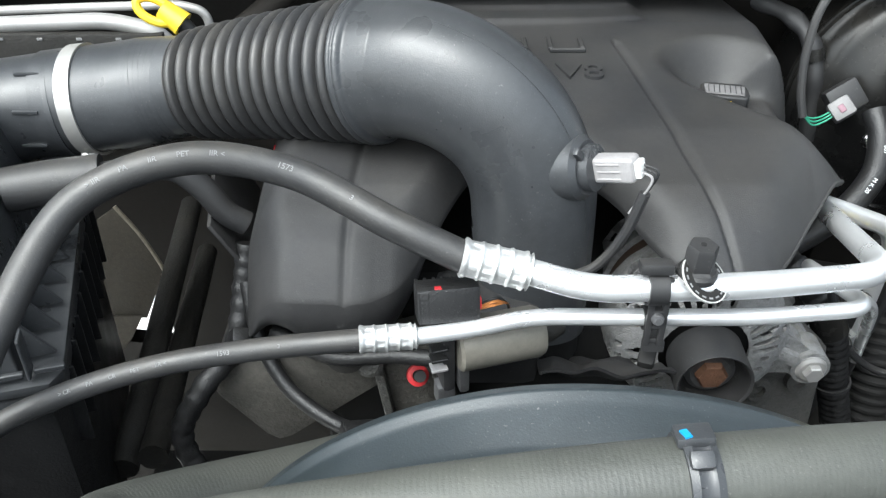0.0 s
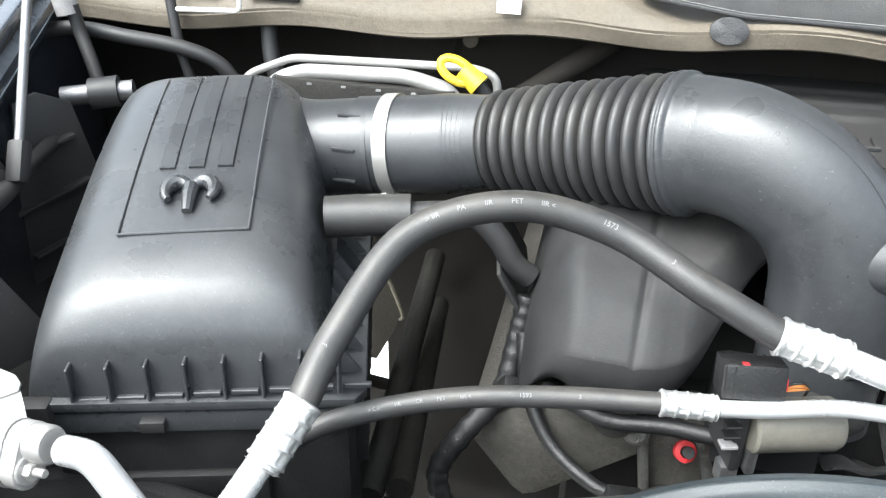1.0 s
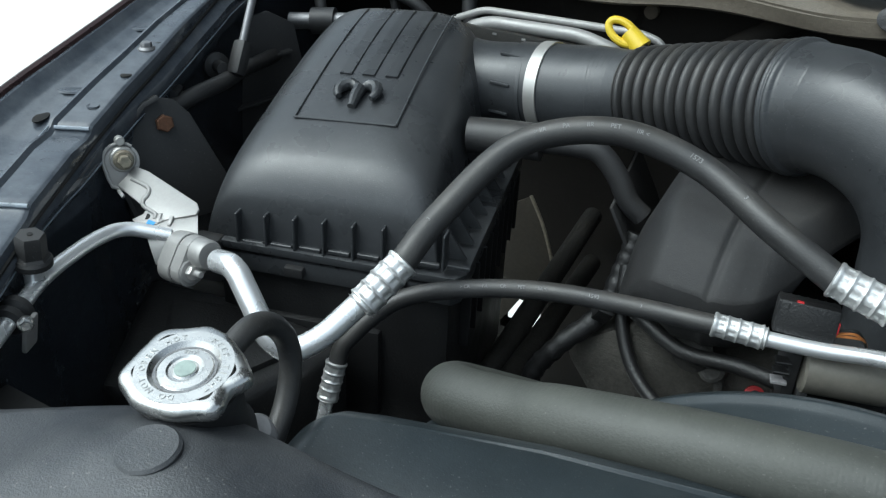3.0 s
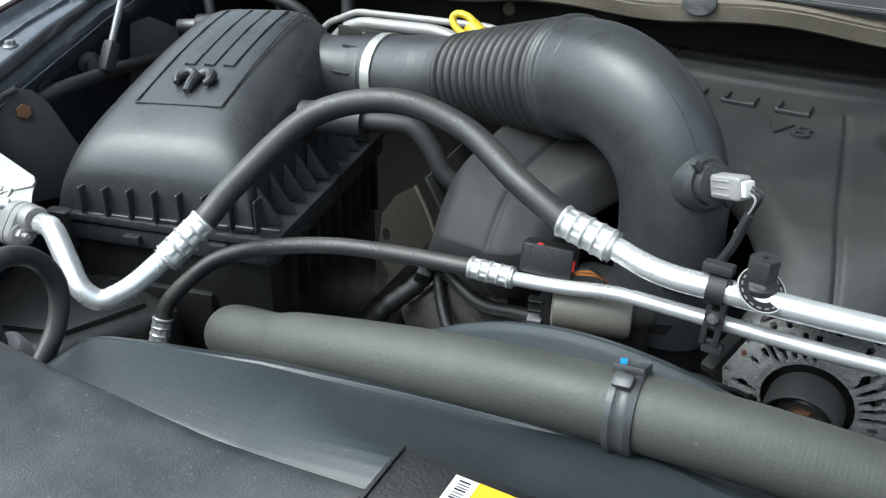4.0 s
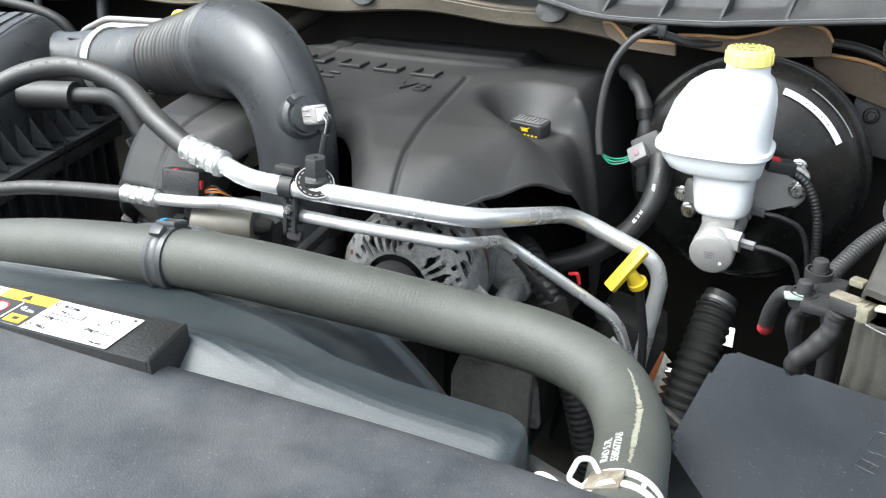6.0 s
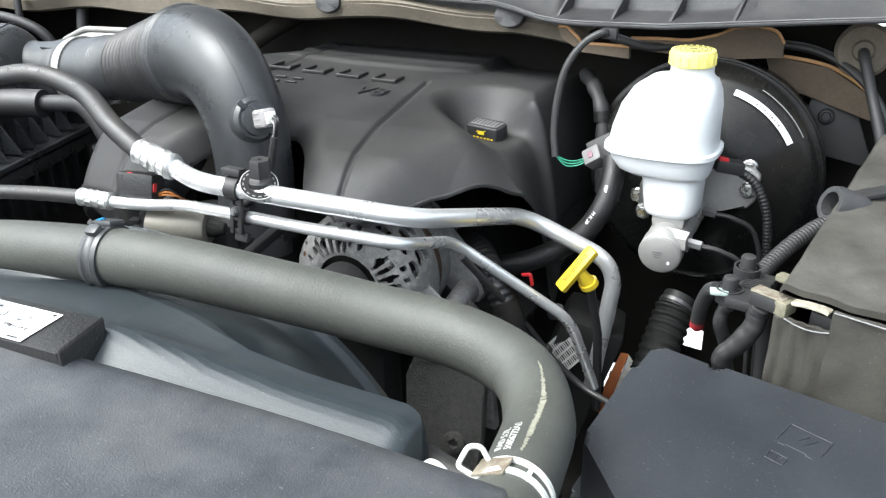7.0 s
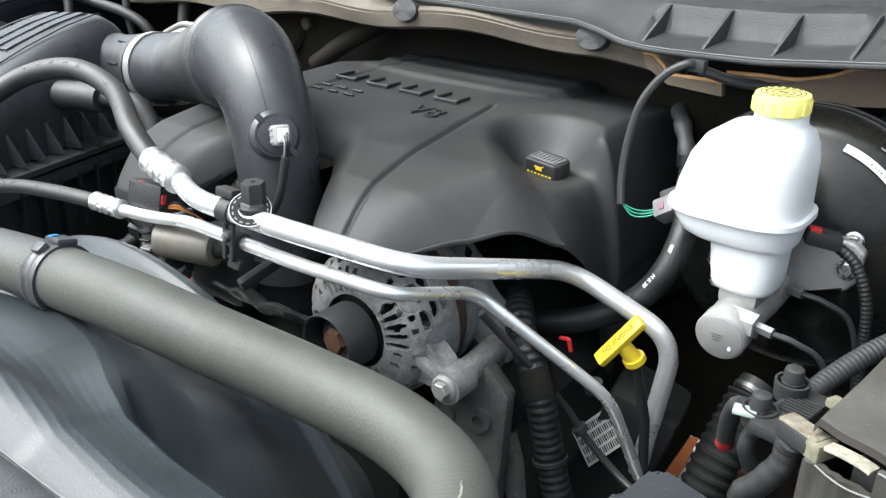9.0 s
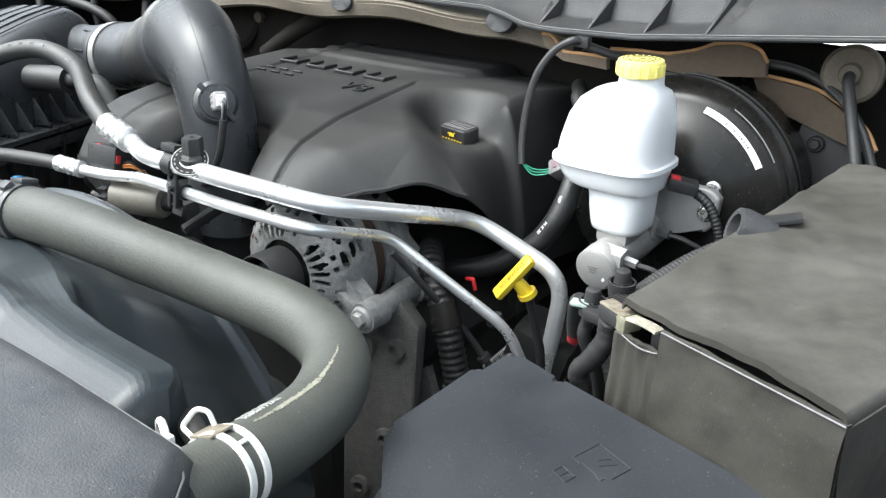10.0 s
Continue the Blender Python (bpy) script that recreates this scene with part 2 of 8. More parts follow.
def part(name, bm, m, parent=None, label="", sharp=35):
    me = bpy.data.meshes.new(name)
    bmesh.ops.recalc_face_normals(bm, faces=bm.faces)
    bm.to_mesh(me)
    bm.free()
    me.materials.append(m)
    me.shade_smooth()
    me.set_sharp_from_angle(angle=radians(sharp))
    ob = new(name, me)
    if parent is not None:
        up, off = parent, Matrix.Identity(4)
        while up is not None:
            off = up.matrix_basis @ off
            up = up.parent
        # every part is drawn in the place's own coordinates
        ob.parent = parent
        ob.matrix_parent_inverse = off.inverted() if parent.parent is None else Matrix.Identity(4)
    return tagged(ob, label)


def solid(name, bm, m, label, category, group="", kind="", sharp=35):
    """A thing of one mesh."""
    return tagged(part(name, bm, m, None, "", sharp), label, category, group, kind)


def spline(P, n=8):
    P = [Vector(p) for p in P]
    Q = [2 * P[0] - P[1], *P, 2 * P[-1] - P[-2]]
    out = []
    for i in range(1, len(Q) - 2):
        a, b, c, d = Q[i - 1:i + 3]
        for k in range(n):
            u = k / n
            out.append(0.5 * (2 * b + (c - a) * u + (2 * a - 5 * b + 4 * c - d) * u * u + (3 * b - a - 3 * c + d) * u ** 3))
    return out + [P[-1]]


def bent(P, r, n=6):
    """A path with straight runs and round bends of radius about r."""
    P = [Vector(p) for p in P]
    out = [P[0]]
    for a, b, c in zip(P, P[1:], P[2:]):
        u, v = (a - b), (c - b)
        d = min(r, 0.45 * u.length, 0.45 * v.length)
        s, e = b + u.normalized() * d, b + v.normalized() * d
        out += [(s * (1 - t) ** 2 + b * 2 * t * (1 - t) + e * t * t) for t in [k / n for k in range(n + 1)]]
    return out + [P[-1]]


def frames_along(path):
    T = [(path[min(i + 1, len(path) - 1)] - path[max(i - 1, 0)]).normalized() for i in range(len(path))]
    ref = Vector((0, 0, 1)) if abs(T[0].z) < 0.9 else Vector((0, 1, 0))
    N = (ref - T[0] * ref.dot(T[0])).normalized()
    out = []
    for t in T:
        N = (N - t * N.dot(t)).normalized()
        out.append((t, N, t.cross(N)))
    return out


def tube(path, r, seg=20, bm=None, caps=True, squash=1.0, flat=None):
    """A tube along a path; r is one radius or a list along it."""
    bm = bm or bmesh.new()
    path = [Vector(p) for p in path]
    rs = r if isinstance(r, (list, tuple)) else [r] * len(path)
    rings = []
    fl = flat or [1.0] * len(path)
    for p, (t, N, B), q, f in zip(path, frames_along(path), rs, fl):
        rings.append([bm.verts.new(p + q * (N * math.cos(a) * squash + B * math.sin(a) * f)) for a in [2 * math.pi * k / seg for k in range(seg)]])
    for a, b in zip(rings, rings[1:]):
        for k in range(seg):
            bm.faces.new((a[k], a[(k + 1) % seg], b[(k + 1) % seg], b[k]))
    if caps:
        bm.faces.new(list(reversed(rings[0])))
        bm.faces.new(rings[-1])
    return bm


def lathe(profile, m=Matrix.Identity(4), seg=32, bm=None, lobes=None, loop=False):
    """Turns (radius, height) pairs about z, then places the shape by m."""
    bm = bm or bmesh.new()
    rings = []
    for r, z in profile:
        ring = []
        for k in range(seg):
            a = 2 * math.pi * k / seg
            q = r * (lobes(a) if lobes else 1.0)
            ring.append(bm.verts.new(m @ Vector((q * math.cos(a), q * math.sin(a), z))))
        rings.append(ring)
    for a, b in zip(rings, rings[1:]):
        for k in range(seg):
            bm.faces.new((a[k], a[(k + 1) % seg], b[(k + 1) % seg], b[k]))
    if loop:
        for k in range(seg):
            bm.faces.new((rings[-1][k], rings[-1][(k + 1) % seg], rings[0][(k + 1) % seg], rings[0][k]))
    else:
        bm.faces.new(list(reversed(rings[0])))
        bm.faces.new(rings[-1])
    return bm


def box(size, m=Matrix.Identity(4), bevel=0.002, bm=None, segments=2):
    fresh = bmesh.new()
    bmesh.ops.create_cube(fresh, size=1.0)
    bmesh.ops.scale(fresh, vec=size, verts=fresh.verts)
    if bevel:
        bmesh.ops.bevel(fresh, geom=fresh.edges[:], offset=min(bevel, 0.45 * min(size)), segments=segments, affect="EDGES", profile=0.6)
    bmesh.ops.transform(fresh, matrix=m, verts=fresh.verts)
    if bm is None:
        return fresh
    tmp = bpy.data.meshes.new("tmp")
    fresh.to_mesh(tmp)
    fresh.free()
    bm.from_mesh(tmp)
    bpy.data.meshes.remove(tmp)
    return bm


def prism(outline, z0, z1, bevel=0.003, m=Matrix.Identity(4), segments=2):
    """A plan outline raised from z0 to z1; outline points are (x, y)."""
    bm = bmesh.new()
    lo = [bm.verts.new(m @ Vector((x, y, z0))) for x, y in outline]
    hi = [bm.verts.new(m @ Vector((x, y, z1))) for x, y in outline]
    bm.faces.new(list(reversed(lo)))
    bm.faces.new(hi)
    n = len(outline)
    for k in range(n):
        bm.faces.new((lo[k], lo[(k + 1) % n], hi[(k + 1) % n], hi[k]))
    if bevel:
        bmesh.ops.bevel(bm, geom=bm.edges[:], offset=bevel, segments=segments, affect="EDGES", profile=0.6)
    return bm


def sheet(fn, nu, nv, thick=0.003, keep=None):
    """A shell over a grid: fn(u, v) gives a place for u, v in 0..1; thick is its depth downwards."""
    bm = bmesh.new()
    g = [[Vector(fn(i / nu, j / nv)) for j in range(nv + 1)] for i in range(nu + 1)]
    top = [[bm.verts.new(p) for p in row] for row in g]
    low = [[bm.verts.new(p - Vector((0, 0, thick))) for p in row] for row in g]
    for i in range(nu):
        for j in range(nv):
            if keep and not keep((i + 0.5) / nu, (j + 0.5) / nv):
                continue
            bm.faces.new((top[i][j], top[i + 1][j], top[i + 1][j + 1], top[i][j + 1]))
            bm.faces.new((low[i][j], low[i][j + 1], low[i + 1][j + 1], low[i + 1][j]))
    rim = [e for e in bm.edges if len(e.link_faces) == 1]
    twin = {top[i][j]: low[i][j] for i in range(nu + 1) for j in range(nv + 1)}
    for e in rim:
        a, b = e.verts
        if a in twin and b in twin:
            bm.faces.new((a, b, twin[b], twin[a]))
    bmesh.ops.delete(bm, geom=[v for v in bm.verts if not v.link_faces], context="VERTS")
    return bm


def words(name, body, size, m, mtl, parent=None, depth=0.0004, label="", bold=0.0):
    """Lettering in the built-in font, made into a mesh."""
    c = bpy.data.curves.new(name, "FONT")
    c.body, c.size, c.extrude, c.align_x, c.align_y = body, size, depth, "CENTER", "CENTER"
    c.offset = bold * size
    tmp = bpy.data.objects.new(name, c)
    scene.collection.objects.link(tmp)
    me = bpy.data.meshes.new_from_object(tmp.evaluated_get(bpy.context.evaluated_depsgraph_get()))
    bpy.data.objects.remove(tmp)
    bpy.data.curves.remove(c)
    bm = bmesh.new()
    bm.from_mesh(me)
    bpy.data.meshes.remove(me)
    bmesh.ops.transform(bm, matrix=m, verts=bm.verts)
    return part(name, bm, mtl, parent, label)


def axes(at, x, z):
    """A pose at a point with its x and z along the given directions."""
    Z = Vector(z).normalized()
    X = Vector(x)
    X = (X - Z * X.dot(Z)).normalized()
    m = Matrix((X, Z.cross(X), Z)).transposed().to_4x4()
    m.translation = at
    return m


def along(a, b):
    """A pose at a whose z runs to b, and the distance."""
    a, b = Vector(a), Vector(b)
    d = b - a
    x = (1, 0, 0) if abs(d.normalized().x) < 0.9 else (0, 1, 0)
    return axes(a, x, d), d.length


def ribbon(path, side, w, h, bm=None):
    """A flat strip along a path, w wide along side, h high, with slightly sloped edges."""
    bm = bm or bmesh.new()
    path = [Vector(p) for p in path]
    rows = []
    for k, p in enumerate(path):
        t = (path[min(k + 1, len(path) - 1)] - path[max(k - 1, 0)]).normalized()
        s = (Vector(side) - t * Vector(side).dot(t)).normalized()
        n = s.cross(t)
        n = n if n.z >= 0 else -n
        rows.append([bm.verts.new(p + s * a * w + n * b * h) for a, b in ((-0.5, -0.6), (-0.5, 0.5), (-0.5 + 0.3 * h / w, 1.0), (0.5 - 0.3 * h / w, 1.0), (0.5, 0.5), (0.5, -0.6))])
    for a, b in zip(rows, rows[1:]):
        for i in range(6):
            bm.faces.new((a[i], a[(i + 1) % 6], b[(i + 1) % 6], b[i]))
    bm.faces.new(rows[0])
    bm.faces.new(list(reversed(rows[-1])))
    return bm


def lerp(xs, ys, x):
    return float(np.interp(x, xs, ys))


def smooth(t):
    t = min(1.0, max(0.0, t))
    return t * t * (3 - 2 * t)


def bolt(name, at, out, r, m, parent=None, label="", h=0.007):
    """A flanged hexagon bolt head that looks out along a direction."""
    o = Vector(out)
    M = axes(at, (1, 0, 0) if abs(o.normalized().x) < 0.9 else (0, 1, 0), out)
    bm = lathe([(r * 1.55, -0.002), (r * 1.55, 0.001), (r * 1.25, 0.003)], M, 20)
    lathe([(r, 0.002), (r, h - 0.0012), (r * 0.86, h)], M, 6, bm)
    return part(name, bm, m, parent, label)


# ---- the bay itself ----
FLOOR = 0.22


def build_ground():
    bm = bmesh.new()
    bmesh.ops.create_grid(bm, x_segments=40, y_segments=40, size=60)
    for v in bm.verts:
        v.co.z = FLOOR + 0.01 * noise.noise(v.co * 0.7)
    solid("ground", bm, GROUND, "pale gravelly concrete under the truck", "ground", kind="structure")


build_ground()

# the rail line of the fender, from the front backwards
RAIL = [(-0.26, -0.20, 1.310), (-0.37, -0.01, 1.330), (-0.462, 0.141, 1.3436), (-0.505, 0.210, 1.3506), (-0.563, 0.315, 1.361), (-0.585, 0.377, 1.3766), (-0.602, 0.432, 1.390), (-0.660, 0.580, 1.420), (-0.84, 1.05, 1.47)]


def rail_x(y):
    return lerp([p[1] for p in RAIL], [p[0] for p in RAIL], y)


def rail_z(y):
    return lerp([p[1] for p in RAIL], [p[2] for p in RAIL], y)


def build_fender():
    f = thing("fender", (-0.62, 0.4, 1.36), "dark blue-black painted fender rail with slots and bolts beside the air box", "fender", kind="structure")
    n = Vector((-0.88, -0.475, 0))
    # profile across the rail: inner wall, rail top, crease, outer gutter, fender edge
    prof = [(0.002, -0.42), (0.002, -0.16), (0.002, -0.075), (0.002, -0.040), (0.001, -0.031), (-0.0030, -0.028), (-0.0038, -0.025), (-0.002, -0.012), (0.0, -0.010), (0.001, -0.005), (0.0025, -0.001), (0.006, 0.0005), (0.014, 0.001), (0.052, 0.001), (0.058, 0.0045), (0.061, 0.004), (0.064, -0.004), (0.084, -0.006), (0.096, 0.0), (0.102, 0.008), (0.109, 0.006), (0.135, -0.03), (0.16, -0.12), (0.18, -0.40)]

    STEPS = (-1.0, 0.2076, 0.315, 0.565, 0.85, 3.0)

    def across(y, d):
        """The rail narrows towards the back."""
        return lerp([-0.1, 0, 0.014, 0.058, 0.082, 0.109, 0.18], [-0.1, 0, 0.012, 0.035, 0.060, 0.110, 0.19], d) * (1 if d < 0.0 else lerp([0.315, 0.58], [1.0, 0.60], y))

    def place(u, v):
        y = -0.20 + 1.25 * u
        k = v * (len(prof) - 1)
        i = min(int(k), len(prof) - 2)
        t = k - i
        d = prof[i][0] * (1 - t) + prof[i + 1][0] * t
        h = prof[i][1] * (1 - t) + prof[i + 1][1] * t
        step = 0.0
        if 0.0005 < d < 0.062:  # raised pressings of the rail's top
            a, b = next((a, b) for a, b in zip(STEPS, STEPS[1:]) if a <= y < b)
            s = (y - a) / (b - a)
            step = 0.005 * min(1.0, s / 0.03) * min(1.0, (1.0 - s) / 0.3)
        low = smooth((0.30 - y) / 0.08)
        if h < -0.0305:  # the wall steps back under the rail towards the front
            d += 0.022 * low
        if -0.042 < h < -0.013:
            h += 0.006 * low
            d += lerp([0.20, 0.27, 0.40, 0.55], [0.004, 0.003, -0.002, -0.007], y)
        d = across(y, d)
        p = Vector((rail_x(y), y, rail_z(y))) + n * d
        return (p.x, p.y, p.z + h + step)

    part("rail", sheet(place, 220, 3 * (len(prof) - 1), 0.0025), PAINT, f)
    def on_rail(y, d, h=0.0):
        return Vector((rail_x(y), y, rail_z(y) + h)) + n * d
    bolt("bolt", on_rail(0.4425, 0.0150, 0.005), (0, 0, 1), 0.0055, OXID, f, "plated hexagon bolt")
    for y, d in ((0.456, 0.010), (0.452, 0.022)):
        part("hole", lathe([(0.0035, 0.0), (0.0035, 0.0008)], Matrix.Translation(on_rail(y, d, 0.0048)), 14), DARK, f)
    def slot(y, d, a, b, h):
        M = axes(on_rail(y, d, h), (-0.475, 0.88, 0), (0, 0, 1))
        part("slot", lathe([(1.0, 0.0), (1.0, 0.0007), (0.9, 0.0009)], M @ Matrix.Diagonal((a, b, 1, 1)), 24), DARK, f, "dark punched slot")
    slot(0.344, 0.060, 0.013, 0.006, -0.0045)
    slot(0.3965, 0.0110, 0.006, 0.005, 0.0055)
    slot(0.151, 0.012, 0.012, 0.007, 0.0055)
    part("embossed_ring", lathe([(0.0055, 0), (0.0055, 0.0012), (0.0042, 0.0012), (0.0042, 0)], Matrix.Translation(on_rail(0.348, 0.0150, 0.0055)), 20, loop=True), PAINT, f)
    # shallow pressings in the gutter
    for y, d in ((0.385, 0.055), (0.262, 0.058), (0.50, 0.050)):
        M = axes(on_rail(y, d, -0.0055), (-0.475, 0.88, 0), (0, 0, 1))
        part("pressing", lathe([(1.0, 0.0), (0.9, 0.0018), (0.55, 0.0022), (0.0, 0.0022)], M @ Matrix.Diagonal((0.007, 0.016, 1, 1)), 24), PAINT, f)
    # thin pale tubes draw wear and highlight along the rail's edges
    def worn(name, ys, d, h):
        part(name, tube([on_rail(y, across(y, d), h(y)) for y in ys], 0.0006, 6), RAILEDGE, f, "pale crease line, wear and painted highlight")
    worn("crease", [0.02 + 0.02 * k for k in range(46)], 0.0605, lambda y: 0.0056)
    def lip(y):
        return -0.0034 + lerp([0.20, 0.27, 0.40, 0.55], [0.004, 0.003, -0.002, -0.007], y)
    part("flange_edge", tube([on_rail(0.02 + 0.02 * k, lip(0.02 + 0.02 * k) - 0.0004, -0.0265 + 0.006 * smooth((0.28 - 0.02 * k) / 0.08)) for k in range(46)], 0.0006, 6), RAILEDGE, f, "pale flange edge, wear and painted highlight")
    part("seam", tube([on_rail(0.02 + 0.02 * k, 0.0002, -0.0075) for k in range(46)], 0.0016, 6), DARK, f, "dark gap beside the rail")
    for a in STEPS[1:4]:
        part("step_edge", tube([on_rail(a + 0.003, across(a, 0.003 + 0.0062 * k), 0.0052) for k in range(9)], 0.0018, 8), RAILEDGE, f, "pale step edge, wear and painted highlight")
    part("edge_strip", tube([on_rail(-0.2 + 1.25 * k / 30, across(-0.2 + 1.25 * k / 30, 0.108), 0.007) for k in range(31)], 0.005, 8), material("maroon_edge_paint", (0.025, 0.010, 0.010), 0.3), f, "dark maroon outer edge")


build_fender()


def build_walls():
    # firewall and cowl behind the engine
    def firewall(u, v):
        x = -1.1 + 2.3 * u
        return (x, 1.02 + 0.02 * math.sin(7 * x) - 0.05 * (v ** 2), 0.45 + 0.99 * v)
    bm = bmesh.new()
    g = [[bm.verts.new(firewall(i / 60, j / 20)) for j in range(21)] for i in range(61)]
    h = [[bm.verts.new(Vector(firewall(i / 60, j / 20)) + Vector((0, 0.03, 0))) for j in range(21)] for i in range(61)]
    for i in range(60):
        for j in range(20):
            x, z = firewall((i + 0.5) / 60, 0)[0], firewall(0, (j + 0.5) / 20)[2]
            if 0.80 < z < 0.91 and (-0.47 < x < -0.40 or 0.34 < x < 0.46) or 0.96 < z < 1.0 and 0.46 < x < 0.50:  # openings to the ground behind
                continue
            bm.faces.new((g[i][j], g[i + 1][j], g[i + 1][j + 1], g[i][j + 1]))
            bm.faces.new((h[i][j], h[i][j + 1], h[i + 1][j + 1], h[i + 1][j]))
    solid("firewall", bm, BROWN, "dusty brown painted firewall behind the engine", "firewall", kind="structure")

    # the tan lip that overhangs the engine
    def cowl(u, v):
        x = -0.95 + 1.30 * u
        zb = lerp([-0.7, -0.25, 0.0, 0.1, 0.25, 0.36, 0.45, 0.9], [1.392, 1.414, 1.424, 1.424, 1.422, 1.402, 1.395, 1.39], x) + 0.004 * math.sin(23 * x)
        pts = [(0.90, zb + 0.012), (0.884, zb), (0.874, zb + 0.004), (0.872, zb + 0.02)]
        low = min(1.0, max(0.0, (x + 0.16) / 0.12))
        low = low * low * (3 - 2 * low)
        pts += [(a + (c - a) * low, zb + b + (d - b) * low) for (a, b), (c, d) in zip([(0.885, 0.045), (0.90, 0.06), (0.97, 0.085), (1.10, 0.12)], [(0.878, 0.024), (0.90, 0.024), (0.97, 0.022), (1.10, 0.022)])]
        k = v * (len(pts) - 1)
        i = min(int(k), len(pts) - 2)
        t = k - i
        y = pts[i][0] * (1 - t) + pts[i + 1][0] * t
        z = pts[i][1] * (1 - t) + pts[i + 1][1] * t
        bulge = 0.012 * math.exp(-((x + 0.02) / 0.16) ** 2) + 0.006 * noise.noise(Vector((x * 9, v * 3, 1)))
        return (x, y - bulge, z)
    c = solid("cowl_panel", sheet(cowl, 150, 28, 0.004), TAN, "dusty tan cowl lip with dark round plugs above the engine", "cowl", kind="structure")
    for x, z in ((-0.012, 1.443), (0.250, 1.441)):
        M = axes((x, 0.857 if x < 0.1 else 0.861, z), (1, 0, 0), (0, -1, 0.25))
        part("plug", lathe([(0.019, -0.012), (0.019, 0.0004), (0.018, 0.001), (0.0, 0.0012)], M @ Matrix.Diagonal((1.0, 0.72, 1, 1)), 28), GRILLE, c, "flat black round rubber plug")
    # pressed slots with hooks at the passenger end
    for x in (-0.60, -0.50):
        part("slot", box((0.06, 0.006, 0.010), pose(x, 0.872, 1.438), 0.003), DARK, c, "dark pressed slot")
    part("sticker", box((0.026, 0.002, 0.022), pose(-0.235, 0.866, 1.452, -12, 0, 0), 0.0008), LABELW, c, "small white paper tag")
    part("hook", tube(bent([(-0.62, 0.862, 1.455), (-0.62, 0.858, 1.425), (-0.62, 0.858, 1.418), (-0.535, 0.858, 1.422), (-0.535, 0.858, 1.45)], 0.008), 0.0028, 10), WPAINT, c, "pale wire hook")

    # side and front walls that close the bay
    def plane(name, pts, m, label, kind="structure", thick=Vector((0, 0, 0.01))):
        b = bmesh.new()
        a = [b.verts.new(p) for p in pts]
        q = [b.verts.new(Vector(p) + thick) for p in pts]
        b.faces.new(a)
        b.faces.new(list(reversed(q)))
        k = len(pts)
        for i in range(k):
            b.faces.new((a[i], q[i], q[(i + 1) % k], a[(i + 1) % k]))
        return solid(name, b, m, label, "bay wall", kind=kind)
    plane("wall_right", [(1.02, -0.4, 0.5), (1.02, 1.02, 0.5), (1.02, 1.02, 1.36), (1.02, -0.4, 1.36)], PAINT, "dark painted inner fender wall beside the battery", thick=Vector((0.02, 0, 0)))
    plane("wheel_liner", [(-0.98, 0.30, 0.80), (-0.56, 0.30, 0.80), (-0.56, 0.98, 0.80), (-0.98, 0.98, 0.80)], DARK, "black wheel liner beside the engine")
    plane("wheel_liner", [(0.62, 0.2, 0.80), (1.02, 0.2, 0.80), (1.02, 1.02, 0.80), (0.62, 1.02, 0.80)], DARK, "black wheel liner beside the engine")
    plane("radiator_core", [(-0.45, 0.13, 0.5), (0.75, 0.13, 0.5), (0.75, 0.13, 1.27), (-0.45, 0.13, 1.27)], DARK, "black radiator core under its cover", thick=Vector((0, -0.05, 0)))
    plane("splash_shield", [(-0.45, 0.15, 0.62), (0.60, 0.15, 0.62), (0.60, 0.95, 0.62), (-0.45, 0.95, 0.62)], DARK, "black splash shield under the engine")
    plane("front_support", [(-0.45, -0.45, 1.0), (1.02, -0.45, 1.0), (1.02, -0.45, 1.25), (-0.45, -0.45, 1.25)], PAINT, "dark painted front support of the bay", thick=Vector((0, -0.03, 0)))


build_walls()


def build_hood():
    """The opened hood that shades the bay from above."""
    def fn(u, v):
        x = -0.80 + 1.75 * u
        d = 1.35 * v
        bow = 0.06 * (1 - (2 * u - 1) ** 2)
        return (x, 1.16 - d * math.cos(radians(63)) + bow * 0.6, 1.56 + d * math.sin(radians(63)) + bow)
    solid("hood", sheet(fn, 24, 20, 0.02), MATT, "opened hood with a matt black underside over the bay", "hood", kind="structure")


build_hood()


